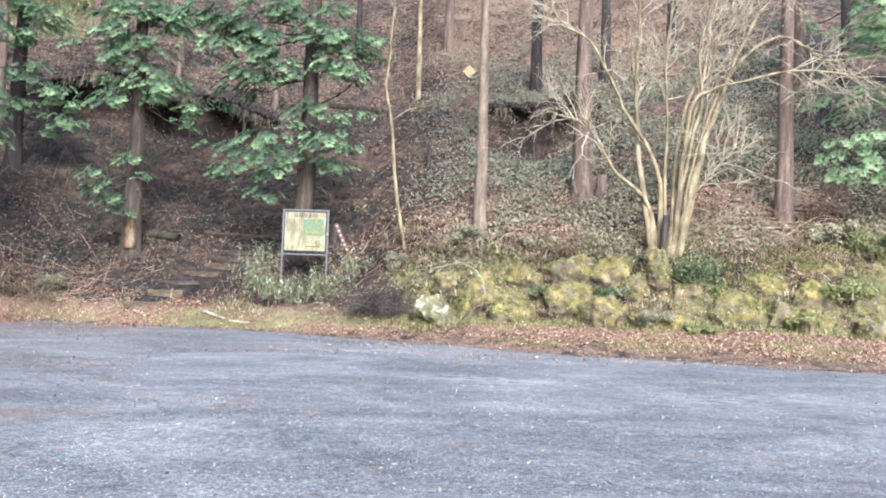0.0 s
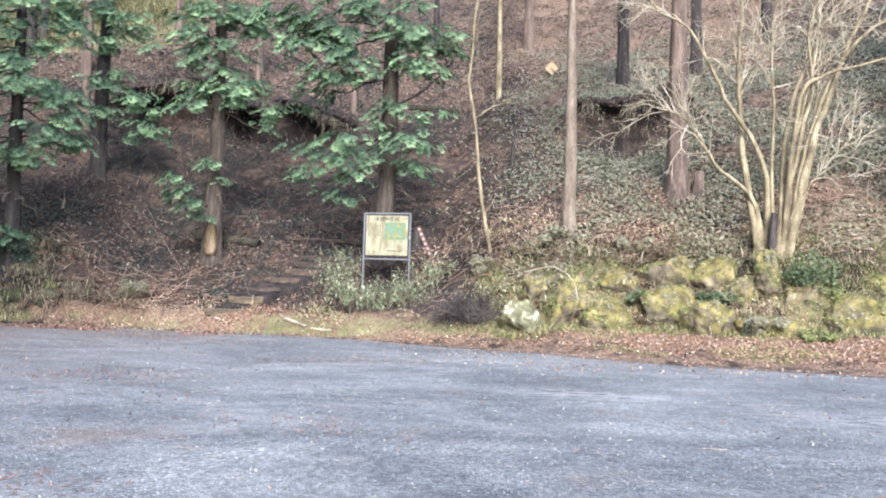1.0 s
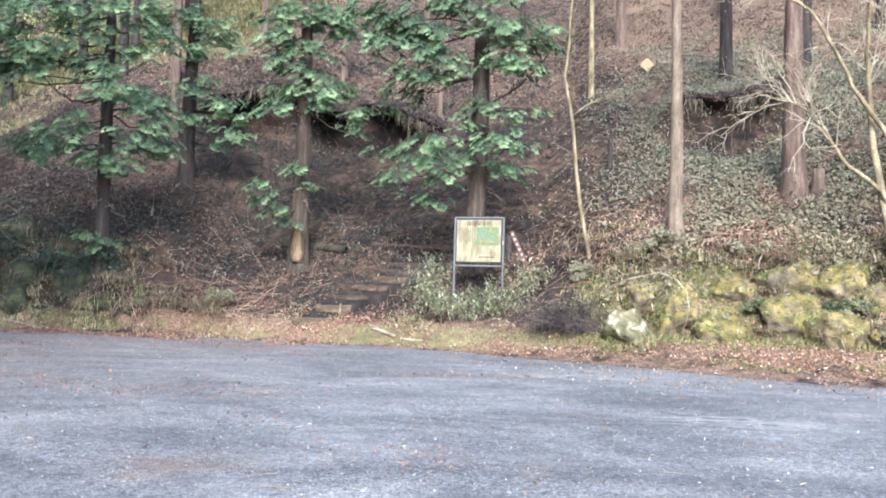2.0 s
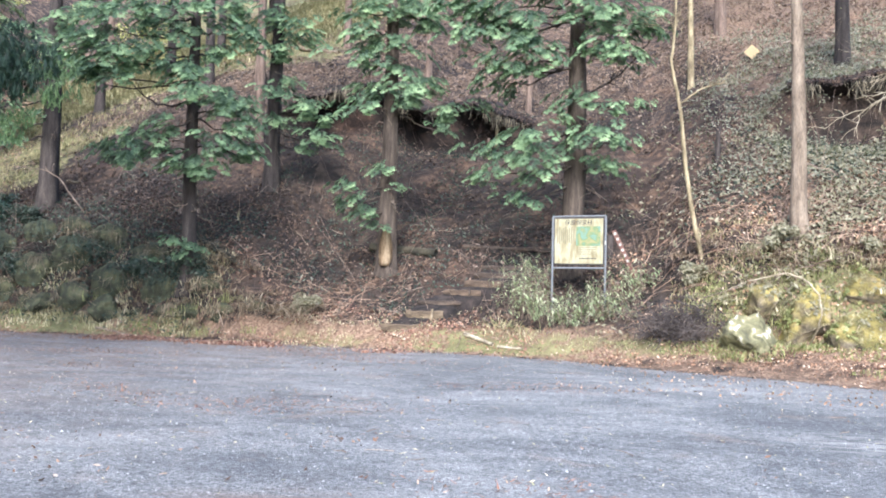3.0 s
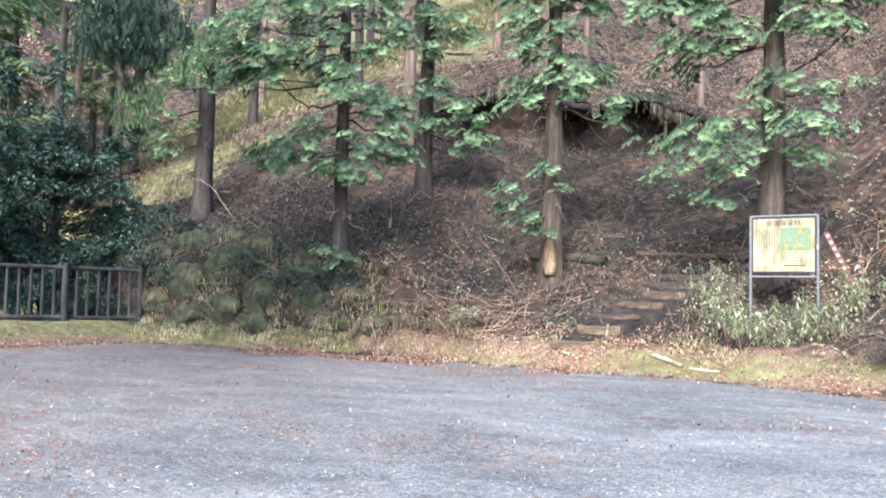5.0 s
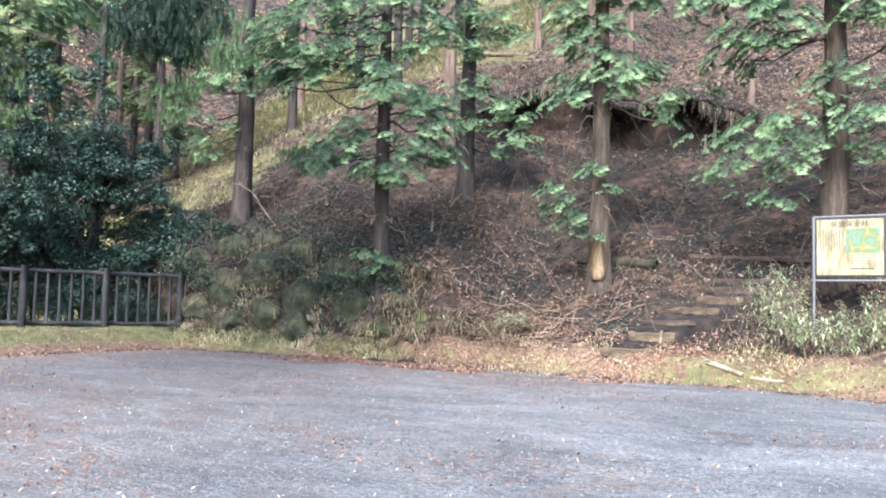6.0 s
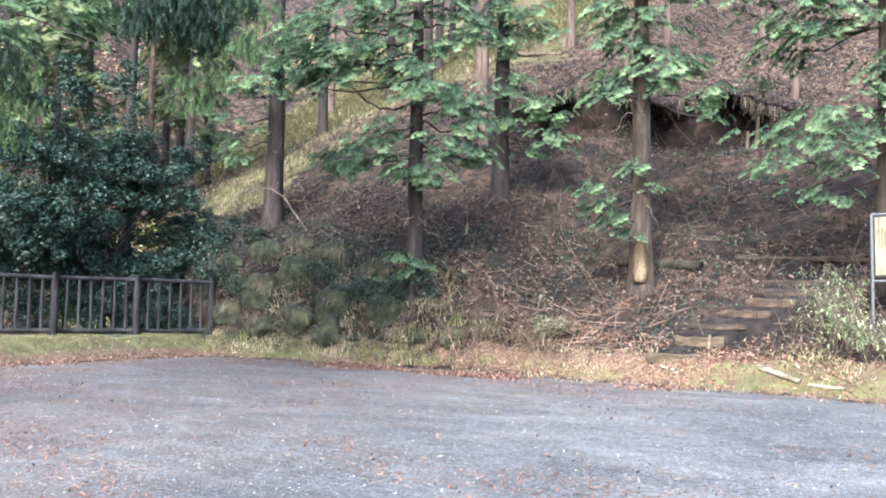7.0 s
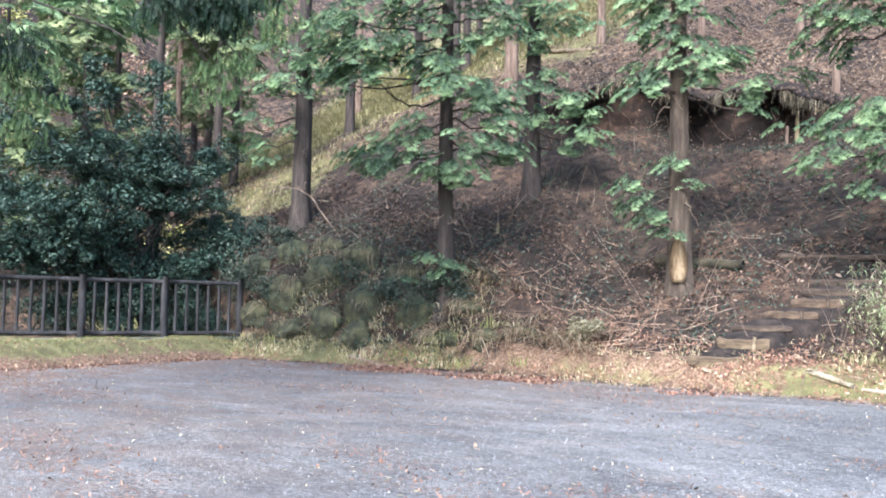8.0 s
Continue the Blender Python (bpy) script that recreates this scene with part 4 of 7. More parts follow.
def sapling():
    x, y = -0.89, 19.71
    rng = np.random.default_rng(33)
    tree = thing("sapling", (x, y, ground_at(x, y)), "thin leaning leafless sapling with pale bark", "tree")
    line = smooth_line([(0, 0, -0.15), (-0.3, 0, 1.45), (-0.46, 0, 3.01), (-0.62, 0, 3.76), (-0.56, 0.1, 4.58), (-0.48, 0.1, 7.0)], 22, rng, 0.012)
    stem = child(new("stem", mesh_of("stem", *tube_arrays(line, np.linspace(0.05, 0.02, 22), 8, 0.07, rng), BARK_PALE, True)), tree)
    child(new("twig_spray", mesh_of("twig_spray", *joined(twigs_off(line[8:], rng, 14, 0.8, 0.009, 0.9, 1)), BARK_PALE, True)), stem)
    fork = smooth_line([(-0.44, 0, 3.04), (-0.1, -0.1, 3.26), (0.37, -0.1, 3.4)], 8, rng, 0.01)
    limb = child(new("branch", mesh_of("branch", *tube_arrays(fork, np.linspace(0.022, 0.008, 8), 6), BARK_PALE, True)), tree)
    child(new("twig_spray", mesh_of("twig_spray", *joined(twigs_off(fork, rng, 7, 0.5, 0.006, 0.7, 1)), BARK_PALE, True)), limb)


sapling()


# ---- overhanging tree beside the lot ----
def overhanging_tree():
    x, y = -12.5, 7.2
    rng = np.random.default_rng(35)
    tree = thing("cedar_tree", (x, y, ground_at(x, y)), "cedar at the lot's edge with long weeping boughs over the gravel", "tree")
    me, line = trunk_mesh(14, 0.3, rng)
    child(new("trunk", me), tree)
    for tip, size, rz, fresh in OVERHANG:
        tip = np.array(tip) - [x, y, ground_at(x, y)]
        foot = np.array([0, 0, tip[2] + 2.6])
        end = tip + [0, 0, 0.25 * size]
        v, f = tube_arrays(bent(foot, end, 0.05, 8, rng), np.linspace(0.02, 0.003, 8), 5)
        child(new("branch", mesh_of("branch", v, f, BARK, True)), tree)
        # fresh picks the lit tone, otherwise the shaded one
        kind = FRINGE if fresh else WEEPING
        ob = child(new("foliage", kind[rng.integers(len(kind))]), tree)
        ob.matrix_local = pose(*tip, 0, 0, rz) @ Matrix.Diagonal((size, size, size, 1))
    # crown out of view, added and raised to cast shade over the left bank
    for k in range(56):
        ob = child(new("foliage", TOPS[k % 3]), tree)
        z = 9.0 + 5.0 * k / 55
        w = (3.4 - 2.4 * k / 55) * (0.35 + 0.65 * (k * 0.618 % 1))
        ob.matrix_local = pose(w * math.cos(k * 2.4), w * math.sin(k * 2.4), z, 0, 0, k * 137) @ Matrix.Diagonal((1.5, 1.5, 1.1, 1))


def weeping_mesh(seed, count=95, mat=SHADEFOLIAGE, shade=0.3):
    """Foliage that hangs in long strands, about 1 in radius."""
    rng = np.random.default_rng(seed)
    arr, tips = [], []
    for i in range(count):
        o = np.array([rng.uniform(-0.9, 0.9), rng.uniform(-0.5, 0.5), rng.uniform(-0.45, 0.5)])
        fan_of(rng, arr, tips, np.array([0.5, 0.26, 0.5]) * rng.uniform(0.6, 1.1), rng.uniform(0, 6.28), rng.uniform(0.7, 1.35), rng.normal(0, 0.4), o, shade * rng.uniform(0.5, 1.5))
    return foliage_mesh(arr, tips, mat)


FRINGE = [weeping_mesh(s, 60, LITWEEP, 0.3) for s in (76, 77, 78)]
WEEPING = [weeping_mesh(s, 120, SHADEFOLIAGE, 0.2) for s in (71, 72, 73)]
# each: place, size, turn, and spray colour (0 darkened as shaded, 1 lit green)
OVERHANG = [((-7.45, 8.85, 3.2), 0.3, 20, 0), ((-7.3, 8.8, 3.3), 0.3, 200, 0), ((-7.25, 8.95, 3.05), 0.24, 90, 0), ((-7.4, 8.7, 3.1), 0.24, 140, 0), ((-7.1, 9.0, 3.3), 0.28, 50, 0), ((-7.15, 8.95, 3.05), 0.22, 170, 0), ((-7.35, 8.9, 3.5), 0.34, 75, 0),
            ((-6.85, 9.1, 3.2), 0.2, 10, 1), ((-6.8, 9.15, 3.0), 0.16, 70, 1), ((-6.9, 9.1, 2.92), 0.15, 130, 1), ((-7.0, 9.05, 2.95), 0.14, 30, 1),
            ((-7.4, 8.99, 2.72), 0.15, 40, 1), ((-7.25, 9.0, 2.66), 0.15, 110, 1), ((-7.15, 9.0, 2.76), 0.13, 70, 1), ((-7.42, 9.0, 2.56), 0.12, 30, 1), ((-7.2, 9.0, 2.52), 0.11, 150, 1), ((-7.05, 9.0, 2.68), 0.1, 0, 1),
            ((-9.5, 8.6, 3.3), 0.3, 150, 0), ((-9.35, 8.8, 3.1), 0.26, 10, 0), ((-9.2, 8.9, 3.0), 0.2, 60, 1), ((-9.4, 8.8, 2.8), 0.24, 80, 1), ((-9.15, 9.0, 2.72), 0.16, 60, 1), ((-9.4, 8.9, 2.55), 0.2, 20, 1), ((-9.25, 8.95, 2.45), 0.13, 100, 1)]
overhanging_tree()


# ---- rocks of the bank ----
# darker copy of the mossy stone: the left bank's shade is in its colour
DARKROCK = two_scale("dark_moss", (0.018, 0.02, 0.014), (0.05, 0.053, 0.031), (0.12, 0.115, 0.062), 4, 35, 0.95, 0.8, 0.03)
DARKSTONE = "dark mossy stone in the overgrown bank"
ROCK_SPOTS = []


def rock(at, size, seed, label, mat=ROCK):
    rng = np.random.default_rng(seed)
    bm = bmesh.new()
    bmesh.ops.create_icosphere(bm, subdivisions=5 if mat is not DARKROCK else 4, radius=1.0)
    off = Vector(rng.uniform(-50, 50, 3))
    cuts = [(Vector(rng.normal(0, 1, 3)).normalized(), rng.uniform(0.5, 0.8)) for _ in range(11)]
    for v in bm.verts:
        p = v.co.copy()
        for nrm, d in cuts:
            k = p.dot(nrm) - d
            if k > 0:
                p -= nrm * k * 0.97
        p *= 1 + 0.15 * noise.fractal(p * 1.5 + off, 0.9, 2.1, 4) + 0.06 * noise.fractal(p * 5 + off, 0.7, 2, 4)
        v.co = Vector((p.x * size[0], p.y * size[1], p.z * size[2]))
    bmesh.ops.rotate(bm, verts=bm.verts, cent=(0, 0, 0), matrix=Matrix.Rotation(rng.uniform(-0.35, 0.35), 3, "Y") @ Matrix.Rotation(rng.uniform(-0.6, 0.6), 3, "Z"))
    for f in bm.faces:
        f.smooth = True
    me = bpy.data.meshes.new("rock")
    bm.to_mesh(me)
    bm.free()
    me.materials.append(mat)
    ob = new("rock", me)
    ob.location = (at[0], at[1] - 0.14, at[2])
    ROCK_SPOTS.extend((ob.location + v.co, v.normal.copy()) for v in list(me.vertices)[::7] if v.normal.z > 0.05 and v.normal.y < 0.7 and mat is ROCK)
    return tagged(ob, label, "rock", "rocks along the bank")


MOSSY, STONY = "rounded mossy boulder set in the bank", "weathered grey-brown boulder in the bank"
rock((-0.17, 17.6, 0.53), (0.5, 0.38, 0.42), 4, "low boulder blotched with white lichen", LICHEN)
for i, (x, y, z, a, b, c, lab) in enumerate((
        (0.05, 18.45, 1.1, 0.36, 0.4, 0.46, MOSSY), (0.75, 18.2, 0.82, 0.58, 0.5, 0.7, STONY), (1.5, 17.7, 0.55, 0.75, 0.5, 0.5, MOSSY),
        (1.8, 18.6, 1.35, 0.6, 0.5, 0.5, MOSSY), (2.75, 18.5, 1.45, 0.65, 0.5, 0.6, MOSSY), (2.75, 18.0, 0.75, 0.7, 0.5, 0.6, STONY),
        (3.4, 17.35, 0.5, 0.6, 0.5, 0.5, MOSSY), (3.75, 18.4, 1.5, 0.62, 0.5, 0.5, MOSSY), (4.2, 18.05, 1.1, 0.5, 0.45, 0.55, MOSSY),
        (4.65, 18.0, 1.6, 0.36, 0.4, 0.5, "pale yellow-mossed boulder below the bare tree"), (5.35, 17.95, 1.0, 0.6, 0.45, 0.6, STONY), (6.0, 17.75, 0.95, 0.5, 0.45, 0.55, MOSSY),
        (4.5, 17.3, 0.5, 0.7, 0.5, 0.5, MOSSY), (6.7, 17.95, 1.3, 0.7, 0.5, 0.5, MOSSY), (6.1, 17.2, 0.6, 0.6, 0.45, 0.6, MOSSY),
        (6.95, 17.25, 0.65, 0.5, 0.45, 0.65, STONY), (7.95, 17.9, 1.7, 0.7, 0.5, 0.36, "dark flat boulder under the bank's lip"), (7.9, 17.4, 0.95, 0.7, 0.5, 0.6, MOSSY),
        (7.5, 16.85, 0.55, 0.55, 0.45, 0.5, STONY), (8.85, 17.2, 0.75, 0.65, 0.45, 0.6, MOSSY), (9.2, 17.8, 1.5, 0.6, 0.45, 0.5, MOSSY), (8.6, 16.6, 0.45, 0.5, 0.45, 0.45, MOSSY),
        (-17.3, 20.3, 0.75, 0.5, 0.35, 0.4, DARKSTONE), (-15.2, 20.05, 0.65, 0.55, 0.35, 0.35, DARKSTONE), (-13.5, 19.75, 0.5, 0.4, 0.35, 0.3, DARKSTONE), (-12.1, 19.55, 0.6, 0.42, 0.35, 0.36, "small mossy stone at the bank's foot"),
        (-11.3, 19.45, 0.48, 0.3, 0.3, 0.24, "small mossy stone at the bank's foot"), (-14.3, 19.4, 0.6, 0.4, 0.3, 0.34, "small mossy stone at the bank's foot"), (-16.3, 19.6, 0.65, 0.42, 0.3, 0.34, "small mossy stone at the bank's foot"))):
    rock((x, y, z), (a, b, c), 100 + i, lab, DARKROCK if x < -9 else ROCK)


def rock_weeds():
    """Moss tufts, small leaves and drooping dry blades that grow on the boulders."""
    rng = np.random.default_rng(111)
    pick = rng.choice(len(ROCK_SPOTS), 40000)
    c = np.array([ROCK_SPOTS[k][0] for k in pick]) + rng.normal(0, 0.015, (40000, 3))
    nn = np.array([ROCK_SPOTS[k][1] for k in pick])
    clump = np.sin(c[:, 0] * 5.1 + c[:, 2] * 3) * np.sin(c[:, 2] * 6.3 - c[:, 0] * 2.2)
    for k, (keep, mat, l, w, what) in enumerate(((clump > 0.34, GRASS, 0.06, 0.5, "mossy green growth on the boulders"), ((clump < 0.3) & (clump > -0.4), MEADOW, 0.12, 0.1, "dry blades hanging over the boulders"), (clump < -0.6, UNDER, 0.06, 0.5, "small grey-green leaves on the boulders"))):
        n = nn[keep] + rng.normal(0, 0.5, (keep.sum(), 3))
        n /= np.linalg.norm(n, axis=1)[:, None]
        v, f = leaves_at(c[keep] + n * 0.015, n, np.full(keep.sum(), l), rng, w, 0.3)
        tagged(new("rock_growth", mesh_of("rock_growth", v, f, mat)), what, "plants", kind="stuff")


# ---- notice board ----
def bars(bm, w, h, at):
    return box(bm, (w, 0.003, h), at)


def words(text, size, at, parent, mat, name="title"):
    cu = bpy.data.curves.new(name, "FONT")
    cu.body, cu.size, cu.align_x, cu.align_y, cu.extrude, cu.offset = text, size, "CENTER", "CENTER", 0.0015, 0.0
    tmp = bpy.data.objects.new(name, cu)
    me = bpy.data.meshes.new_from_object(tmp)
    bpy.data.objects.remove(tmp)
    me.materials.clear()
    me.materials.append(mat)
    ob = child(new(name, me), parent)
    ob.matrix_local = pose(*at, 90, 0, 0)
    return ob


def notice_board():
    x, y = -3.31, 19.8
    z = ground_at(x, y)
    top = 2.79 - z
    s = thing("notice_board", (x, y, z), "faded cream map notice board in a grey steel frame", "sign", rz=-7)
    W, B = 1.1, 1.06
    for sx in (-1, 1):
        bm = bmesh.new()
        bmesh.ops.create_cone(bm, cap_ends=True, segments=12, radius1=0.024, radius2=0.024, depth=top + 0.3)
        bmesh.ops.translate(bm, verts=bm.verts, vec=(sx * W / 2, 0, (top - 0.3) / 2))
        part("post", bm, STEEL, s)
    for zz in (top, top - B):
        bm = bmesh.new()
        bmesh.ops.create_cone(bm, cap_ends=True, segments=12, radius1=0.02, radius2=0.02, depth=W)
        bmesh.ops.rotate(bm, verts=bm.verts, cent=(0, 0, 0), matrix=Matrix.Rotation(math.pi / 2, 3, "Y"))
        bmesh.ops.translate(bm, verts=bm.verts, vec=(0, 0, zz))
        part("rail", bm, STEEL, s)
    pz = top - 0.51
    part("backing", box(bmesh.new(), (W - 0.06, 0.02, 0.97), (0, 0, pz), bevel=0.004), BOARD_BACK, s)
    p = part("panel", box(bmesh.new(), (1.0, 0.012, 0.92), (0, -0.018, pz), bevel=0.003), CREAM, s, "sun-faded cream panel")
    words("保健保安林", 0.115, (0.0, -0.027, pz + 0.375), p, INK)
    part("map", box(bmesh.new(), (0.5, 0.003, 0.4), (0.2, -0.027, pz + 0.1)), MAP, p, "green and blue printed map")
    part("divider", box(bmesh.new(), (0.006, 0.003, 0.6), (-0.08, -0.027, pz + 0.0)), INK_SOFT, p)
    for k in range(9):
        part("text_column", box(bmesh.new(), (0.02, 0.003, 0.3 + 0.06 * math.sin(k * 2.1)), (-0.44 + k * 0.042, -0.027, pz + 0.12)), INK_SOFT, p)
    for k in range(4):
        part("text_line", box(bmesh.new(), (0.4 - 0.05 * (k % 2), 0.003, 0.012), (0.18, -0.027, pz - 0.13 - 0.045 * k)), INK_SOFT, p)
    part("text_line", box(bmesh.new(), (0.36, 0.003, 0.018), (0.19, -0.027, pz - 0.355)), INK, p)
    part("clamp", box(bmesh.new(), (0.03, 0.05, 0.08), (W / 2, -0.02, top - 0.55), bevel=0.005), WHITE, s)


notice_board()


def marker_stake():
    x, y = -2.15, 20.35
    z = ground_at(x, y)
    s = thing("marker_stake", (x, y, z), "leaning square red stake with white patches beside the board", "stake")
    lean = Matrix.Rotation(radians(-25), 4, "Y")
    L = 1.35
    part("shaft", box(bmesh.new(), (0.095, 0.095, L), lean @ Vector((0, 0, L / 2 - 0.15)), lean, 0.008), RED, s)
    for k in range(6):
        part("white_patch", box(bmesh.new(), (0.05, 0.006, 0.055), lean @ Vector((0.0, -0.05, 0.5 + 0.125 * k)), lean), WHITE, s)
    return s


marker_stake()


# ---- log steps ----
STEPLIGHT = two_scale("sawn_step_wood", (0.05, 0.036, 0.024), (0.105, 0.076, 0.05), (0.19, 0.145, 0.095), 4, 30, 0.9, 0.5, 0.012, (0.3, 2, 2))
STEPWORN = two_scale("worn_step_wood", (0.036, 0.026, 0.019), (0.088, 0.061, 0.043), (0.165, 0.118, 0.084), 4, 30, 0.9, 0.5, 0.012, (0.3, 2, 2))
# near-black tread soil also paints the shadow gaps between the risers
TREADSOIL = two_scale("dark_trail_soil", (0.01, 0.008, 0.008), (0.024, 0.018, 0.016), (0.055, 0.04, 0.033), 5, 30, 0.95, 0.8, 0.02)
DEADPALE = two_scale("bleached_wood", (0.14, 0.115, 0.08), (0.27, 0.23, 0.16), (0.42, 0.37, 0.28), 4, 30, 0.9, 0.5, 0.012)
# each: the middle of the riser, its top, width and turn, the visible height, and the wood
STEPS = [(-6.72, 18.75, 0.53, 0.85, 9, 0.15, 2), (-6.43, 19.3, 0.8, 0.8, 4, 0.16, 2), (-6.24, 19.75, 1.0, 0.95, 1, 0.09, 0), (-5.87, 20.2, 1.24, 0.85, -2, 0.12, 1), (-5.52, 20.65, 1.46, 0.85, -5, 0.15, 1),
         (-5.31, 21.1, 1.64, 1.05, -5, 0.12, 0), (-5.2, 21.55, 1.82, 1.2, -6, 0.12, 0), (-4.4, 22.2, 2.1, 1.2, 5, 0.14, 0), (-2.5, 22.6, 2.45, 0.8, 8, 0.14, 1), (-2.4, 23.04, 2.7, 0.8, 10, 0.14, 0), (-2.75, 23.6, 2.95, 0.8, 12, 0.14, 1),
         (-3.2, 24.15, 3.25, 0.9, 14, 0.14, 0)]


def soil_tread(step, w, h, upper, own, rng):
    """Trodden earth from the top of a riser up to the foot of the next, heaped over the ends of both."""
    deep = 0.46 if upper is None else upper[1] - own[1] - 0.02
    back = h + 0.08 if upper is None else upper[2] - 1.0 * upper[5] - own[2] + h
    shift = 0.0 if upper is None else upper[0] - own[0]
    a, b = np.meshgrid(np.linspace(-1, 1, 13), np.linspace(0, 1, 6))
    X = a * w * (0.72 if own[1] > 19 else 0.5) + shift * b + rng.normal(0, 0.012, a.shape)
    Y = 0.02 + b * deep - 0.1 * np.clip(np.abs(a) - 0.66, 0, 1) * (b < 0.01)
    Z = h - 0.03 + (back - h + 0.03) * b ** 0.8 - 0.9 * np.clip(np.abs(a) - 0.64, 0, 1) ** 1.2 + rng.normal(0, 0.009, a.shape)
    v = np.stack([X, Y, Z], -1).reshape(-1, 3)
    v = np.concatenate([v, v - [0, 0, 0.3]])
    f = [[r * 13 + c, r * 13 + c + 1, r * 13 + c + 14, r * 13 + c + 13] for r in range(5) for c in range(12)]
    rim = list(range(13)) + [r * 13 + 12 for r in range(1, 6)] + [65 + c for c in range(11, -1, -1)] + [r * 13 for r in range(4, 0, -1)]
    f = f + [[q[3] + 78, q[2] + 78, q[1] + 78, q[0] + 78] for q in f] + [[m, m + 78, k + 78, k] for m, k in zip(rim, rim[1:] + rim[:1])]
    tread = child(new("tread", mesh_of("tread", v, np.array(f), TREADSOIL, True)), step)
    tagged(tread, "worn dark soil tread")


for i, (x, y, top, w, rz, h, wood) in enumerate(STEPS):
    s = thing("log_step", (x, y, top - h), "worn wooden riser of a trail step held by stakes", "step", "trail steps", rz)
    rng = np.random.default_rng(200 + i)
    mat = (STEPWOOD, STEPWORN, STEPLIGHT)[wood]
    n = 11
    xs = np.linspace(-w / 2, w / 2, n)
    sag = -0.03 * (1 - (2 * xs / w) ** 2) * (1 if wood == 2 else 0.3)
    up = h + rng.normal(0, 0.006, n) - 0.02 * (np.abs(np.arange(n) - 5) > 4)
    # a weathered half-round slab: face to the walker, rounded top edge
    ring = np.array([(-0.03, -0.05), (-0.042, 0.3), (-0.04, 0.8), (-0.026, 0.96), (0.01, 1.0), (0.035, 0.9), (0.04, -0.05)])
    bow = 0.03 * (2 * xs / w) ** 2
    v = np.stack([np.repeat(xs[:, None], 7, 1), ring[None, :, 0] + bow[:, None] + rng.normal(0, 0.003, (n, 7)), ring[None, :, 1] * up[:, None] + sag[:, None]], -1).reshape(-1, 3)
    f = np.array([[a * 7 + b, a * 7 + 7 + b, a * 7 + 7 + (b + 1) % 7, a * 7 + (b + 1) % 7] for a in range(n - 1) for b in range(7)] + [[0, 1, 2, 3], [0, 3, 4, 6], [4, 5, 6, 6], [73, 72, 71, 70], [76, 74, 73, 70], [76, 75, 74, 74]])[:-1]
    f = f[[k for k in range(len(f)) if len(set(f[k])) == 4]]
    child(new("riser", mesh_of("riser", v, f, mat)), s)
    soil_tread(s, w, h, STEPS[i + 1] if i not in (6, 7, 11) else None, STEPS[i], rng)
    for sx in ((0.22,) if i in (1, 3, 4, 8) else ()):
        bm = bmesh.new()
        bmesh.ops.create_cone(bm, cap_ends=True, segments=9, radius1=0.03, radius2=0.026, depth=h + 0.16)
        bmesh.ops.transform(bm, matrix=Matrix.Translation((sx * w, -0.07, h * 0.5 - 0.06)) @ Matrix.Rotation(rng.normal(0, 0.07), 4, "Y"), verts=bm.verts)
        part("stake", bm, DEADWOOD if i == 1 else STEPWOOD, s)


def lying_log(a, b, r, label, mat, seed, lift=0.6):
    rng = np.random.default_rng(seed)
    za, zb = ground_at(*a) + r * lift, ground_at(*b) + r * lift
    line = bent((*a, za), (*b, zb), 0, 12, rng, 0.006)
    v, f = tube_arrays(line, np.linspace(r, r * 0.85, 12), 12, 0.06, rng)
    n = len(v)
    caps = np.array([[0, 1, 2, 3], [0, 3, 4, 5], [0, 5, 6, 7], [0, 7, 8, 9], [0, 9, 10, 11]])
    f = np.concatenate([f, caps, caps[:, ::-1] + n - 12])
    ob = new("fallen_log", mesh_of("log", v, f, mat, True))
    return tagged(ob, label, "log")


MOSSLOG = two_scale("mossy_log", (0.014, 0.013, 0.01), (0.035, 0.031, 0.02), (0.075, 0.06, 0.042), 3, 30, 0.9, 0.6, 0.02)
lying_log((-8.9, 22.5), (-7.05, 22.1), 0.13, "mossy log lying behind the scarred cedar", MOSSLOG, 1)
lying_log((-6.4, 22.3), (-4.0, 22.1), 0.06, "thin dark log lying across the trail", STEPWOOD, 2)
lying_log((-13.0, 20.75), (-11.3, 19.95), 0.08, "dead stem leaning down the bank", MOSSLOG, 3, 3.5)
lying_log((-5.33, 18.47), (-4.7, 18.2), 0.045, "split pale branch lying on the verge", DEADPALE, 4)
lying_log((-4.6, 18.15), (-4.1, 18.0), 0.03, "broken pale branch lying on the verge", DEADPALE, 5)
lying_log((-18.4, 36.6), (-15.6, 35.2), 0.09, "felled log high on the slope", DEADWOOD, 6)
lying_log((-4.4, 30.9), (-2.4, 30.2), 0.13, "rotting log on the slope", MOSSLOG, 7)
lying_log((5.9, 19.3), (7.3, 19.2), 0.06, "dead branch behind the bare tree", DEADWOOD, 8)
lying_log((6.0, 19.7), (7.2, 20.0), 0.05, "dead branch behind the bare tree", DEADWOOD, 9)
lying_log((-0.9, 18.6), (1.6, 18.9), 0.014, "long dry branch lying along the bank", TWIG, 10, 8)
lying_log((1.9, 18.1), (2.9, 18.6), 0.012, "thin dry branch lying over the boulders", TWIG, 13, 12)
lying_log((-1.2, 19.0), (0.7, 18.9), 0.012, "thin dry branch lying on the bank", TWIG, 14, 9)
lying_log((-21.8, 25.6), (-19.2, 24.0), 0.05, "thin fallen stem on the slope", DEADWOOD, 11)
lying_log((-34.8, 32.8), (-31.2, 31.6), 0.13, "dark fallen log in the clearing", MOSSLOG, 15, 1.2)
lying_log((-34.6, 32.1), (-30.4, 30.6), 0.1, "bleached fallen log in the clearing", DEADPALE, 16, 1.2)
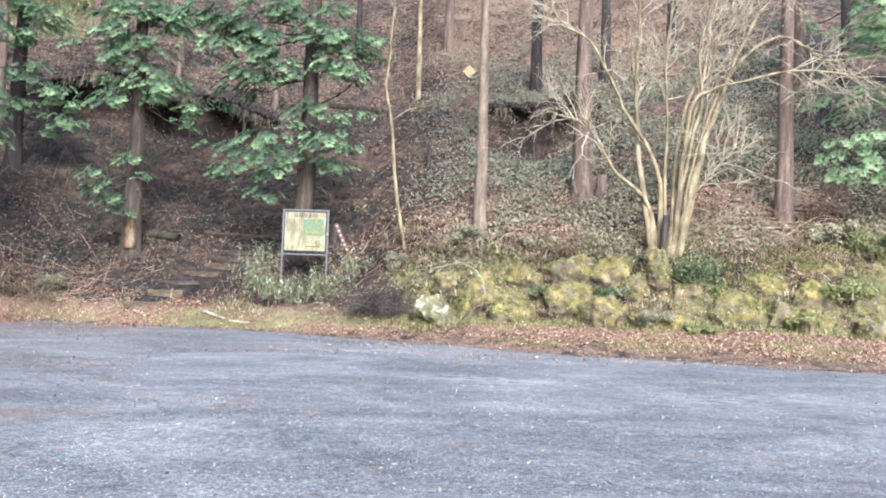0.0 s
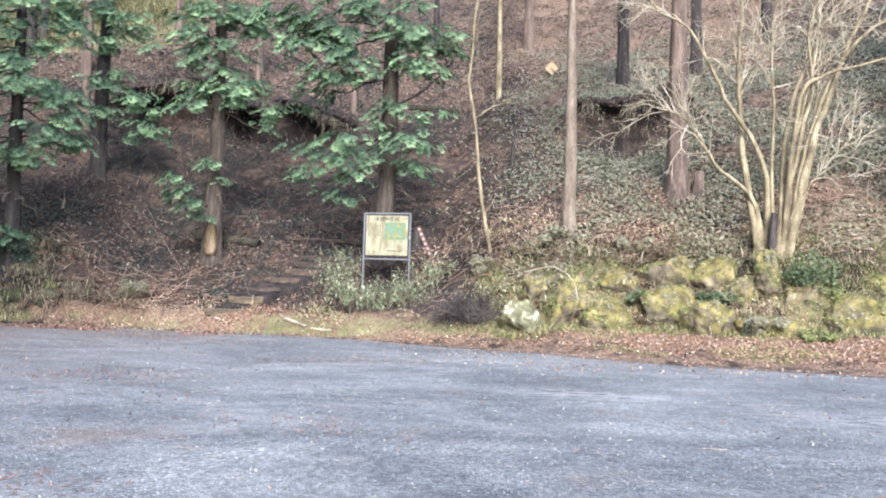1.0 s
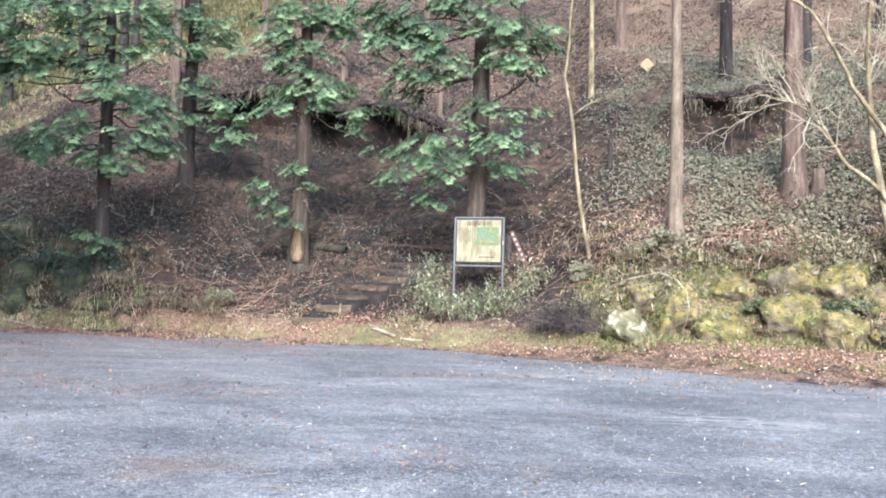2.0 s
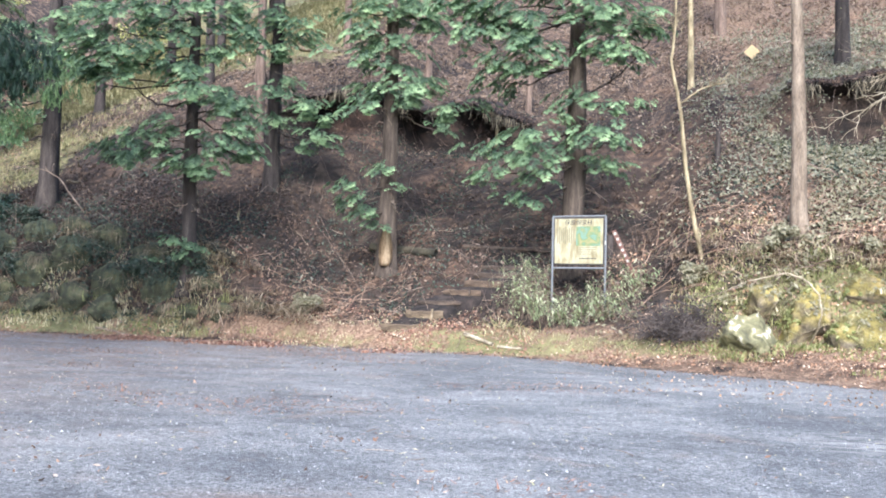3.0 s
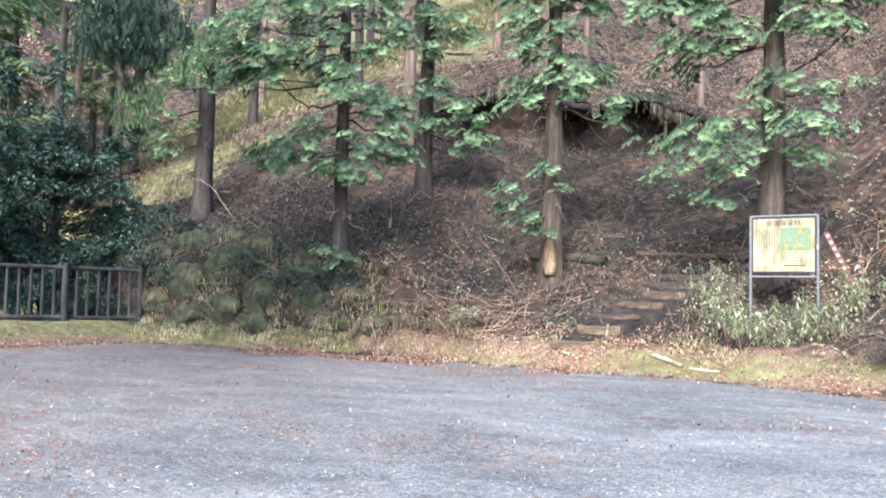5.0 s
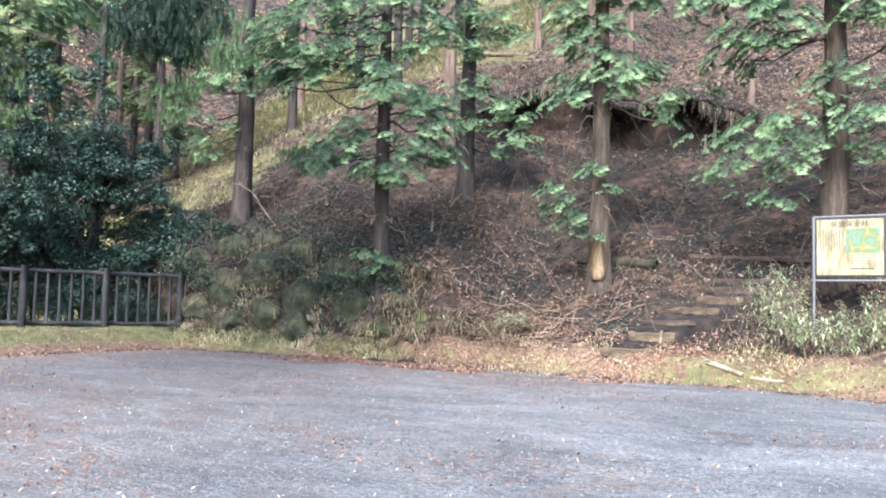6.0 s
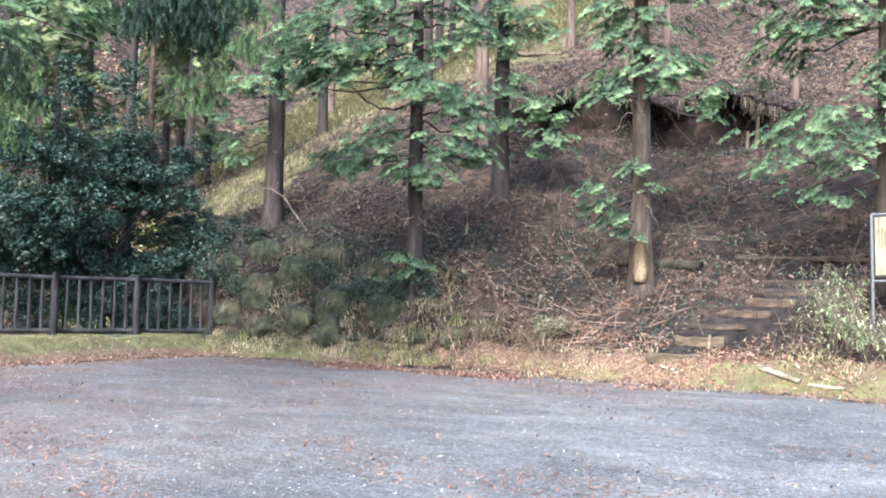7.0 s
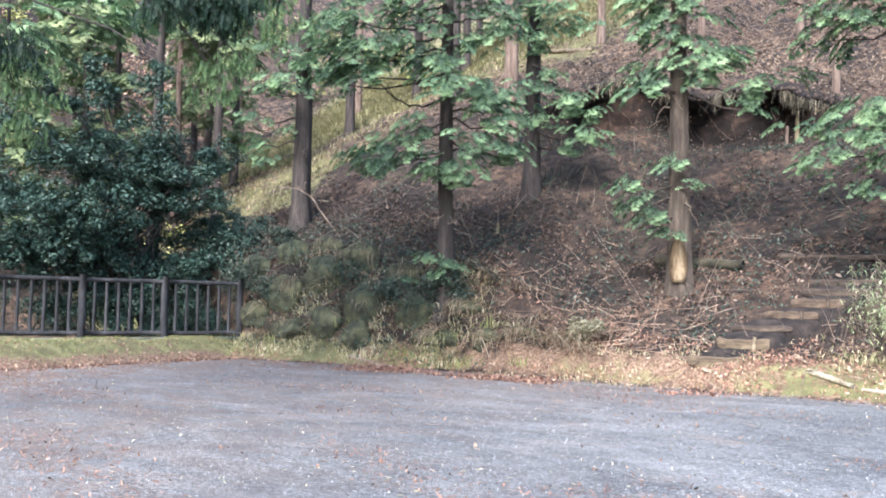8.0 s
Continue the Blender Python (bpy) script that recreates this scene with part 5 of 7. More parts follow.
lying_log((-14.3, 19.0), (-13.2, 18.85), 0.03, "dry curved branch at the bank's foot", TWIG, 12)


def arched_branch(points, r, seed, label, mat=TWIG):
    rng = np.random.default_rng(seed)
    line = smooth_line(points, 22, rng, 0.01)
    arr = [tube_arrays(line, np.linspace(r, r * 0.35, 22), 6, 0.06, rng)] + twigs_off(line, rng, 5, 0.3, r * 0.3, 0.8, 1, 0.1)
    tagged(new("dead_branch", mesh_of("dead_branch", *joined([(v, np.asarray(f)) for v, f in arr]), mat, True)), label, "branch")


arched_branch([(-16.85, 21.6, ground_at(-16.85, 21.6) - 0.05), (-17.42, 21.6, 3.63), (-17.82, 21.6, 4.05), (-18.33, 21.6, 4.29), (-18.94, 21.6, 4.36), (-20.12, 21.7, 4.51)], 0.022, 171, "pale dead branch arching up from the bank")

arched_branch([(0.78, 17.85, 0.4), (0.85, 17.5, 0.69), (0.9, 17.35, 1.02), (0.76, 17.3, 1.4), (0.38, 17.35, 1.6), (-0.26, 17.6, 1.44), (-0.62, 18.2, 1.26)], 0.02, 172, "thin dry branch looping over the boulders", TWIGPALE)


def scar_on_tree():
    """The strip where the bark is gone: bare wood, slightly proud of the bark."""
    bm = bmesh.new()
    n, m = 10, 5
    rows = []
    for i in range(n):
        t = i / (n - 1)
        z = 0.12 + t * 0.85
        half = 0.6 * math.sin(math.pi * (0.12 + 0.82 * t)) ** 0.6
        r = 0.245 * (1 + 0.5 * math.exp(-z / 0.35)) + 0.014
        rows.append([bm.verts.new((r * math.sin(a) + 0.0, -r * math.cos(a), z)) for a in np.linspace(-half, half, m)])
    for i in range(n - 1):
        for j in range(m - 1):
            bm.faces.new((rows[i][j], rows[i][j + 1], rows[i + 1][j + 1], rows[i + 1][j])).smooth = True
    bmesh.ops.solidify(bm, geom=bm.faces[:], thickness=0.02)
    part("bark_scar", bm, FRESHWOOD, scar_tree, "bare yellow wood where the bark is stripped").rotation_euler[2] = radians(12)


scar_on_tree()


def bare_limb(tree, points, r, seed):
    """A long arched limb without leaves."""
    rng = np.random.default_rng(seed)
    line = smooth_line(points, 14, rng, 0.012)
    arr = [tube_arrays(line, np.linspace(r, r * 0.3, 14), 6, 0.08, rng)] + twigs_off(line, rng, 7, 0.4, r * 0.3, 0.8, 1, -0.1)
    arr = [(v, np.asarray(f)) for v, f in arr]
    child(new("bare_limb", mesh_of("bare_limb", *joined(arr), BARK, True)), tree)


def limbs():
    z = bank_tree.location.z
    bare_limb(bank_tree, [(0, 0, 5.6 - z), (-0.57, -0.2, 5.4 - z), (-1.04, -0.36, 5.55 - z), (-1.5, -0.52, 5.95 - z), (-1.85, -0.64, 6.1 - z)], 0.03, 131)
    bare_limb(bank_tree, [(0, 0, 3.6 - z), (0.3, -0.3, 3.5 - z), (0.5, -0.45, 3.2 - z), (0.55, -0.5, 2.7 - z)], 0.016, 132)
    z = sign_tree.location.z
    bare_limb(sign_tree, [(0, 0, 6.3 - z), (-0.7, -0.3, 6.15 - z), (-1.5, -0.6, 6.3 - z), (-2.2, -0.9, 6.6 - z)], 0.032, 133)
    bare_limb(sign_tree, [(0, 0, 5.6 - z), (0.6, -0.3, 5.75 - z), (1.3, -0.5, 6.2 - z), (1.9, -0.7, 6.9 - z)], 0.03, 134)
    bare_limb(sign_tree, [(0, 0, 3.5 - z), (-0.6, -0.4, 3.3 - z), (-1.1, -0.6, 3.05 - z), (-1.4, -0.7, 2.7 - z)], 0.016, 135)
    z = scar_tree.location.z
    bare_limb(scar_tree, [(0, 0, 4.1 - z), (0.4, -0.3, 4.0 - z), (0.75, -0.5, 3.7 - z), (0.9, -0.55, 3.4 - z)], 0.014, 136)


limbs()


def paper_scrap():
    x, y = -18.6, 20.6
    ob = thing("paper_scrap", (x, y, ground_at(x, y) + 0.01), "crumpled scrap of white paper caught in the bank's plants", "litter")
    bm = bmesh.new()
    pts = [(-0.06, 0, 0), (0.0, -0.04, 0.02), (0.05, 0.01, 0.0), (-0.05, -0.02, 0.12), (0.01, -0.06, 0.15), (0.06, -0.01, 0.11)]
    v = [bm.verts.new(p) for p in pts]
    for f in ((0, 1, 4, 3), (1, 2, 5, 4)):
        bm.faces.new([v[i] for i in f])
    bmesh.ops.solidify(bm, geom=bm.faces[:], thickness=0.004)
    part("sheet", bm, WHITE, ob)


paper_scrap()


def stump(x, y, h, r, label, mat=DEADWOOD, name="tree_stump", cat="stump"):
    rng = np.random.default_rng(int(abs(x * 77 + y * 13)))
    ob = thing(name, (x, y, ground_at(x, y)), label, cat)
    line = np.array([(0, 0, -0.2), (0, 0, 0.05), (0.01, 0, h * 0.5), (0.02, 0, h)])
    v, f = tube_arrays(line, [r * 1.5, r * 1.2, r, r * 0.95], 10, 0.1, rng)
    caps = np.array([[0, 1, 2, 3], [0, 3, 4, 5], [0, 5, 6, 7], [0, 7, 8, 9]]) + 30
    child(new("body", mesh_of("body", v, np.concatenate([f, caps]), mat, True)), ob)


stump(-12.45, 22.0, 0.24, 0.035, "small sawn stake stump on the slope", BARK_PALE)
stump(-7.2, 29.1, 0.75, 0.05, "pale wooden survey post below the cut bank", BARK_PALE, "survey_post", "post")
stump(-7.45, 29.0, 0.5, 0.04, "short brown survey post below the cut bank", BARK_RED, "survey_post", "post")
stump(-2.9, 21.9, 0.5, 0.09, "split stump behind the notice board", BARK)
stump(3.98, 21.15, 0.55, 0.13, "splintered reddish stump at the thick cedar's foot", BARK_RED)
stump(-0.5, 23.4, 0.8, 0.06, "thin broken stump on the slope", BARK)


def marker_plate():
    x, y = 0.72, 29.9
    z = ground_at(x, y)
    s = thing("marker_plate", (x, y, z), "yellow diamond plate on a thin stake up the slope", "sign")
    bm = bmesh.new()
    bmesh.ops.create_cone(bm, cap_ends=True, segments=8, radius1=0.02, radius2=0.02, depth=0.7)
    bmesh.ops.translate(bm, verts=bm.verts, vec=(0, 0.03, 0.2))
    part("stake", bm, DEADWOOD, s)
    part("plate", box(bmesh.new(), (0.34, 0.012, 0.34), (0, 0, 0.28), Matrix.Rotation(radians(45), 4, "Y"), 0.003), YELLOW, s)


marker_plate()


# ---- fence of imitation logs ----
def round_bar(a, b, r, seed, parent, name):
    rng = np.random.default_rng(seed)
    v, f = tube_arrays(bent(a, b, 0, 5, rng, 0.004), np.full(5, r), 9, 0.05, rng)
    caps = np.array([[0, 1, 2, 3], [0, 3, 4, 5], [0, 5, 6, 7]])
    f = np.concatenate([f, caps, caps[:, ::-1] + len(v) - 9])
    return child(new(name, mesh_of(name, v, f, FENCEWOOD, True)), parent)


def fence():
    x0, y0, x1, y1 = -18.35, 19.75, -19.95, 16.3
    L = math.hypot(x1 - x0, y1 - y0)
    ux, uy = (x1 - x0) / L, (y1 - y0) / L
    fz = 0.36
    f = thing("fence", (x0, y0, fz), "brown imitation-log fence with upright bars on a low kerb", "fence")
    f.rotation_euler = (0, 0, math.atan2(uy, ux))
    gap, H = 1.78, 1.42
    seed = 300
    for k in range(6):
        seed += 1
        round_bar((k * gap, 0, -0.25), (k * gap, 0, H + 0.05), 0.085, seed, f, "post")
        if k == 5:
            break
        round_bar((k * gap + 0.06, 0, H - 0.07), ((k + 1) * gap - 0.06, 0, H - 0.07), 0.05, seed + 40, f, "rail")
        round_bar((k * gap + 0.06, 0, 0.17), ((k + 1) * gap - 0.06, 0, 0.17), 0.05, seed + 80, f, "rail")
        for j in range(6):
            xx = k * gap + gap * (j + 1) / 7
            round_bar((xx, 0, 0.15), (xx, 0, H - 0.07), 0.036, seed + 120 + j * 7, f, "bar")
    kerb = part("kerb", box(bmesh.new(), (gap * 5 + 0.4, 0.2, 0.3), (gap * 2.5, 0, -0.08), bevel=0.015), CONCRETE, f, "low weathered concrete kerb")


fence()


# ---- shrubs and undergrowth ----
def leaves_at(c, normal, size, rng, slim=0.35, fold=0.15):
    """Diamond leaves with a fold, at the points c."""
    n = len(c)
    d = rng.normal(0, 1, (n, 3))
    d -= normal * (d * normal).sum(1)[:, None] * 0.8
    d /= np.linalg.norm(d, axis=1)[:, None] + 1e-9
    s = np.cross(d, normal)
    s /= np.linalg.norm(s, axis=1)[:, None] + 1e-9
    up = np.cross(s, d)
    l = (size * rng.uniform(0.6, 1.3, n))[:, None]
    v = np.stack([c - d * l * 0.5, c + s * l * slim * 0.5 - up * l * fold * 0.5, c + d * l * 0.5 - up * l * fold, c - s * l * slim * 0.5 - up * l * fold * 0.5], 1).reshape(-1, 3)
    return v, np.arange(4 * n).reshape(-1, 4)


def leaf_blobs(rng, blobs, per, size, slim, up=0.9):
    cs, ns = [], []
    for x, y, z, r in blobs:
        d = rng.normal(0, 1, (per, 3))
        d /= np.linalg.norm(d, axis=1)[:, None]
        rad = r * rng.uniform(0.35, 1.0, per) ** 0.5
        cs.append(np.array([x, y, z]) + d * rad[:, None] * [1, 1, 0.75])
        ns.append(d * 0.7 + rng.normal(0, 0.5, (per, 3)) + [0, -0.2, up])
    c, nn = np.concatenate(cs), np.concatenate(ns)
    nn /= np.linalg.norm(nn, axis=1)[:, None]
    return leaves_at(c, nn, np.full(len(c), size), rng, slim)


def evergreen_shrub():
    """Several stems, each with spreading limbs that end in flat, loose masses of small glossy leaves, with gaps between."""
    x, y = -21.0, 18.4
    rng = np.random.default_rng(51)
    z = ground_at(x, y)
    s = thing("evergreen_shrub", (x, y, z), "large dark glossy-leaved evergreen shrub behind the fence", "shrub")
    tops = ([-4.0, -3.0, -2.0, -0.5, 1.0, 2.2, 3.0, 3.9], [3.4, 5.0, 5.9, 6.4, 6.3, 5.3, 4.9, 3.4])
    feet = ([-4.0, -2.5, -1.0, 1.0, 1.7, 2.3, 3.9], [1.9, 0.7, 0.3, 0.3, 0.6, 2.6, 3.1])
    for limb in range(52):
        a = rng.uniform(-3.7, 2.0)
        lo, hi = np.interp(a, *feet), np.interp(a, *tops)
        h = lo + (hi - lo) * rng.uniform(0.05, 0.95)
        foot = np.array([rng.normal(0, 0.25), rng.normal(0, 0.4), max(0.2, h * rng.uniform(0.25, 0.6))])
        tip = np.array([rng.normal(0.1, 0.7), a, h])
        line = bent(foot, tip, rng.uniform(0.0, 0.12), 8, rng, 0.03)
        branch = child(new("branch", mesh_of("branch", *tube_arrays(line, np.linspace(0.035, 0.008, 8), 5), BARK, True)), s)
        blobs = []
        for k in range(10):
            c = line[4 + k % 4] + [rng.normal(0, 0.35), rng.normal(0, 0.42), rng.normal(0, 0.2)]
            blobs.append((*c, rng.uniform(0.16, 0.42)))
        v, f = leaf_blobs(rng, blobs, 190, 0.1, 0.5, 1.1)
        child(new("foliage", mesh_of("foliage", v, f, DARKLEAF)), branch)
    for a, h, out in ((3.3, 4.95, 0.25), (3.5, 3.4, 0.18), (2.9, 5.2, 0.25), (2.6, 4.6, 0.3), (2.4, 3.6, 0.28), (4.2, 3.3, 0.13), (2.4, 1.6, 0.34), (2.9, 2.2, 0.34), (3.4, 2.6, 0.32), (3.9, 2.9, 0.28), (4.3, 3.1, 0.24), (3.2, 3.0, 0.3), (2.7, 2.9, 0.32), (-1.2, 6.5, 0.2), (0.6, 6.9, 0.22), (-2.6, 6.0, 0.2)):
        line = bent((0, a * 0.4, h * 0.8), (0.2, a, h), 0.04, 7, rng, 0.02)
        branch = child(new("branch", mesh_of("branch", *tube_arrays(line, np.linspace(0.025, 0.006, 7), 5), BARK, True)), s)
        blobs = [(*(line[3 + k % 4] + rng.normal(0, 0.14, 3)), out * rng.uniform(0.7, 1.3)) for k in range(9)]
        child(new("foliage", mesh_of("foliage", *leaf_blobs(rng, blobs, 120, 0.1, 0.5, 1.0), DARKLEAF)), branch)
    for k in range(6):
        foot = np.array([rng.normal(0, 0.3), rng.uniform(-1.6, 1.4), -0.1])
        tip = foot + [rng.normal(0, 0.3), rng.normal(0, 0.8), rng.uniform(2.4, 4.4)]
        child(new("stem", mesh_of("stem", *tube_arrays(bent(foot, tip, 0.05, 8, rng), np.linspace(0.06, 0.02, 8), 6), BARK, True)), s)


evergreen_shrub()


def valley_bushes():
    rng = np.random.default_rng(55)
    blobs = []
    for k in range(300):
        x, y = rng.uniform(-52, -24), rng.uniform(19, 52)
        if y < toe_y(x) and x > -27:
            continue
        if -44 < x < -22 and 24 < y < 40:
            continue
        h = rng.uniform(0.2, 1.0) ** 2 * 5.0
        blobs.append((x, y, ground_at(x, y) + 0.4 + h, rng.uniform(0.5, 1.1)))
    n = len(blobs)
    tagged(new("undergrowth", mesh_of("undergrowth", *leaf_blobs(rng, blobs[: n // 3], 160, 0.22, 0.45), FARFOLIAGE)), "green understorey in the valley woods", "undergrowth", kind="stuff")
    tagged(new("undergrowth", mesh_of("undergrowth", *leaf_blobs(rng, blobs[2 * n // 3:], 130, 0.2, 0.45), SPRING)), "yellow-green understorey in the valley woods", "undergrowth", kind="stuff")


SPRING = leafy("yellow_leaves", [(0.0, (0.16, 0.18, 0.05)), (0.6, (0.36, 0.36, 0.12)), (1.0, (0.6, 0.56, 0.26))], 0.6, 0.35, (0.5, 0.5, 0.15))
valley_bushes()


def tuft_arrays(at, rng, count, length, wide, lean=0.7, spread=0.2):
    """Arching blades from one root."""
    vs, fs = [], []
    for i in range(count):
        a = rng.uniform(0, 6.28)
        o = np.array(at) + [rng.normal(0, spread), rng.normal(0, spread), -0.03]
        d = np.array([math.cos(a), math.sin(a), 0])
        l = length * rng.uniform(0.5, 1.25)
        k = lean * rng.uniform(0.3, 1.4)
        s = np.array([-d[1], d[0], 0]) * wide * rng.uniform(0.6, 1.2)
        pts = [o + d * l * k * t * t * 0.8 + [0, 0, l * (t - 0.45 * k * t * t)] for t in (0, 0.35, 0.7, 1.0)]
        b = len(vs) * 8
        vs.append(np.array([pts[0] - s * 0.6, pts[0] + s * 0.6, pts[1] - s, pts[1] + s, pts[2] - s * 0.8, pts[2] + s * 0.8, pts[3] - s * 0.1, pts[3] + s * 0.1]))
        fs += [[b, b + 1, b + 3, b + 2], [b + 2, b + 3, b + 5, b + 4], [b + 4, b + 5, b + 7, b + 6]]
    return np.concatenate(vs), np.array(fs)


def tufts(name, rng, places, count, length, lean, spread, mat, label):
    arr = [tuft_arrays((x, y, ground_at(x, y) + up), rng, count, length, 0.008, lean, spread) for x, y, up in places]
    tagged(new(name, mesh_of(name, *joined(arr), mat)), label, "grass", kind="stuff")


def leafy_bush(at, size, seed, leaf, slim, mat, label, name="shrub", n=7, per=170, group=""):
    rng = np.random.default_rng(seed)
    s = thing(name, at, label, "shrub", group)
    arr = []
    for k in range(9):
        tip = rng.normal(0, 0.45, 3) * size + [0, 0, size[2] * 0.7]
        arr.append(tube_arrays(bent((0, 0, -0.1), tip, 0.05, 5, rng), np.linspace(0.008, 0.003, 5), 4))
    child(new("stem", mesh_of("stem", *joined(arr), TWIG)), s)
    blobs = [(rng.uniform(-1, 1) * size[0] * 0.7, rng.uniform(-1, 1) * size[1] * 0.7, rng.uniform(0.15, 0.85) * size[2], rng.uniform(0.3, 0.5) * size[2]) for _ in range(n)]
    child(new("foliage", mesh_of("foliage", *leaf_blobs(rng, blobs, per, leaf, slim), mat)), s)
    return s


rg = np.random.default_rng(61)
def bamboo_grass(x, y, w, h, seed):
    """A stand of thin canes, each with a few long pale-edged leaves fanning from its upper joints."""
    rng = np.random.default_rng(seed)
    s = thing("bamboo_grass", (x, y, ground_at(x, y)), "pale-edged bamboo grass growing round the notice board", "shrub", "bamboo grass by the board")
    canes, cs, ds = [], [], []
    for k in range(int(46 * w / 0.5)):
        o = np.array([rng.normal(0, w * 0.55), rng.normal(0, w * 0.45), -0.05])
        tip = o + [rng.normal(0, 0.12), rng.normal(-0.05, 0.12), h * rng.uniform(0.45, 1.2)]
        canes.append(tube_arrays(bent(o, tip, 0.03, 4, rng), np.linspace(0.004, 0.002, 4), 3))
        for j in range(rng.integers(6, 11)):
            a = rng.uniform(0, 6.28)
            cs.append(o + (tip - o) * rng.uniform(0.45, 1.0))
            ds.append((math.cos(a), math.sin(a), rng.uniform(-0.7, 0.5)))
    child(new("cane", mesh_of("cane", *joined(canes), TWIG)), s)
    c, d = np.array(cs), np.array(ds)
    d /= np.linalg.norm(d, axis=1)[:, None]
    l = rng.uniform(0.07, 0.16, len(c))[:, None]
    side = np.cross(d, [0, 0, 1.0]) * l * 0.11
    drop = np.array([0, 0, 1.0]) * l * 0.3
    v = np.stack([c, c + d * l * 0.45 + side, c + d * l - drop, c + d * l * 0.45 - side], 1).reshape(-1, 3)
    child(new("foliage", mesh_of("foliage", v, np.arange(len(v)).reshape(-1, 4), SASA)), s)


for i, (x, y, w, h) in enumerate(((-4.5, 19.7, 0.4, 0.8), (-4.2, 19.35, 0.5, 0.7), (-3.7, 19.15, 0.6, 0.55), (-3.0, 19.35, 0.6, 0.6), (-2.5, 19.6, 0.55, 0.75), (-4.3, 20.3, 0.35, 0.95), (-2.2, 20.0, 0.45, 0.7), (-3.4, 18.85, 0.5, 0.4), (-4.6, 20.1, 0.3, 0.9), (-2.75, 19.05, 0.4, 0.45))):
    bamboo_grass(x, y, w, h, 400 + i)
for i, (x, y, w, h, m, lab) in enumerate((
        (5.55, 17.65, 0.65, 0.75, FERN, "green fern spilling over the boulders"), (2.1, 17.9, 0.3, 0.3, FERN, "small green fern among the boulders"), (3.6, 17.6, 0.4, 0.4, FERN, "green leaves between the boulders"), (7.3, 16.6, 0.4, 0.35, GRASS, "yellow-green weeds at the bank's foot"), (5.2, 16.55, 0.4, 0.25, GRASS, "yellow-green weeds on the verge"), (8.3, 17.0, 0.6, 0.6, GRASS, "yellow-green weeds over the boulders"), (4.35, 16.75, 0.55, 0.34, UNDER, "grey-green shrub at the bank's foot"), (2.2, 18.9, 0.5, 0.35, UNDER, "low undergrowth on the bank"),
        (-17.6, 20.1, 0.5, 0.7, DARKUNDER, "dark shrub overgrowing the bank by the fence"), (-15.3, 20.1, 0.7, 0.9, DARKUNDER, "grey-green shrub on the bank"),
        (-14.0, 19.8, 0.5, 0.6, DARKUNDER, "dark shrub under the bank cedar"), (-13.1, 19.6, 0.7, 0.9, DARKUNDER, "shrub with pale leaves under the bank cedar"), (-12.3, 19.7, 0.6, 0.7, DARKUNDER, "grey-green shrub under the bank cedar"),
        (-20.0, 19.3, 0.8, 1.3, DARKLEAF, "dark shrub crowding the fence"), (-20.5, 18.0, 0.8, 1.3, DARKLEAF, "dark shrub crowding the fence"), (-21.2, 16.8, 0.8, 1.3, DARKLEAF, "dark shrub crowding the fence"), (-21.9, 15.4, 0.9, 1.3, DARKLEAF, "dark shrub crowding the fence"), (-21.0, 20.3, 0.9, 1.4, DARKLEAF, "dark shrub behind the fence end"), (-19.5, 20.7, 0.8, 1.3, DARKLEAF, "dark shrub behind the fence end"), (-18.7, 20.2, 0.5, 0.9, DARKUNDER, "grey-green shrub at the fence end"), (-19.4, 19.55, 0.6, 0.75, DARKLEAF, "low dark shrub against the fence"), (-19.8, 18.6, 0.6, 0.75, DARKLEAF, "low dark shrub against the fence"), (-20.25, 17.6, 0.6, 0.75, DARKLEAF, "low dark shrub against the fence"), (-20.7, 16.6, 0.6, 0.75, DARKLEAF, "low dark shrub against the fence"),
        (-9.3, 19.6, 0.4, 0.4, UNDER, "small grey-green tuft of leaves on the slope"), (-18.6, 21.3, 0.5, 0.5, DARKUNDER, "dark shrub on the bank behind the fence end"), 
        (-19.8, 21.6, 0.6, 0.7, DARKLEAF, "dark shrub behind the fence end"), 
        (-1.0, 19.2, 0.4, 0.4, UNDER, "low shrub by the sapling"), (0.6, 19.3, 0.5, 0.4, UNDER, "low undergrowth on the bank"), (8.6, 18.6, 0.7, 0.45, UNDER, "undergrowth below the cedar"), (9.6, 18.0, 0.8, 0.5, GRASS, "undergrowth below the cypress"))):
    leafy_bush((x, y, ground_at(x, y)), (w, w * 0.8, h), 500 + i, 0.085, 0.42, m, lab, "shrub", 9, 190, "undergrowth shrubs")

def bank_places(n, x0, x1, lo, hi, up=0.0):
    xs = rg.uniform(x0, x1, n)
    return [(x, float(toe_y(x)) + rg.uniform(lo, hi), up) for x in xs]


tufts("withered_fern", rg, bank_places(70, -17.8, -9.0, -0.1, 1.3, 0.12), 40, 0.42, 2.5, 0.14, DEADFERN, "withered brown fern clumps drooping over the bank")
tufts("withered_fern", rg, bank_places(50, -1.2, 9.8, 0.0, 1.8, 0.14), 46, 0.4, 2.4, 0.16, DEADFERN, "withered brown fern clumps among the boulders")
tufts("dry_grass", rg, bank_places(12, -17.5, -10.5, -0.15, 0.6), 46, 0.3, 1.8, 0.14, STRAW, "dry pale grass tufts hanging on the bank")
tufts("grass", rg, bank_places(10, -17.5, -9.5, -0.2, 0.3), 40, 0.3, 0.9, 0.14, GRASS, "green grass tufts at the bank's foot")
tufts("dry_grass", rg, bank_places(18, -0.8, 9.8, 0.2, 1.5, 0.1), 44, 0.3, 1.9, 0.16, STRAW, "yellowish grass tufts among the boulders")
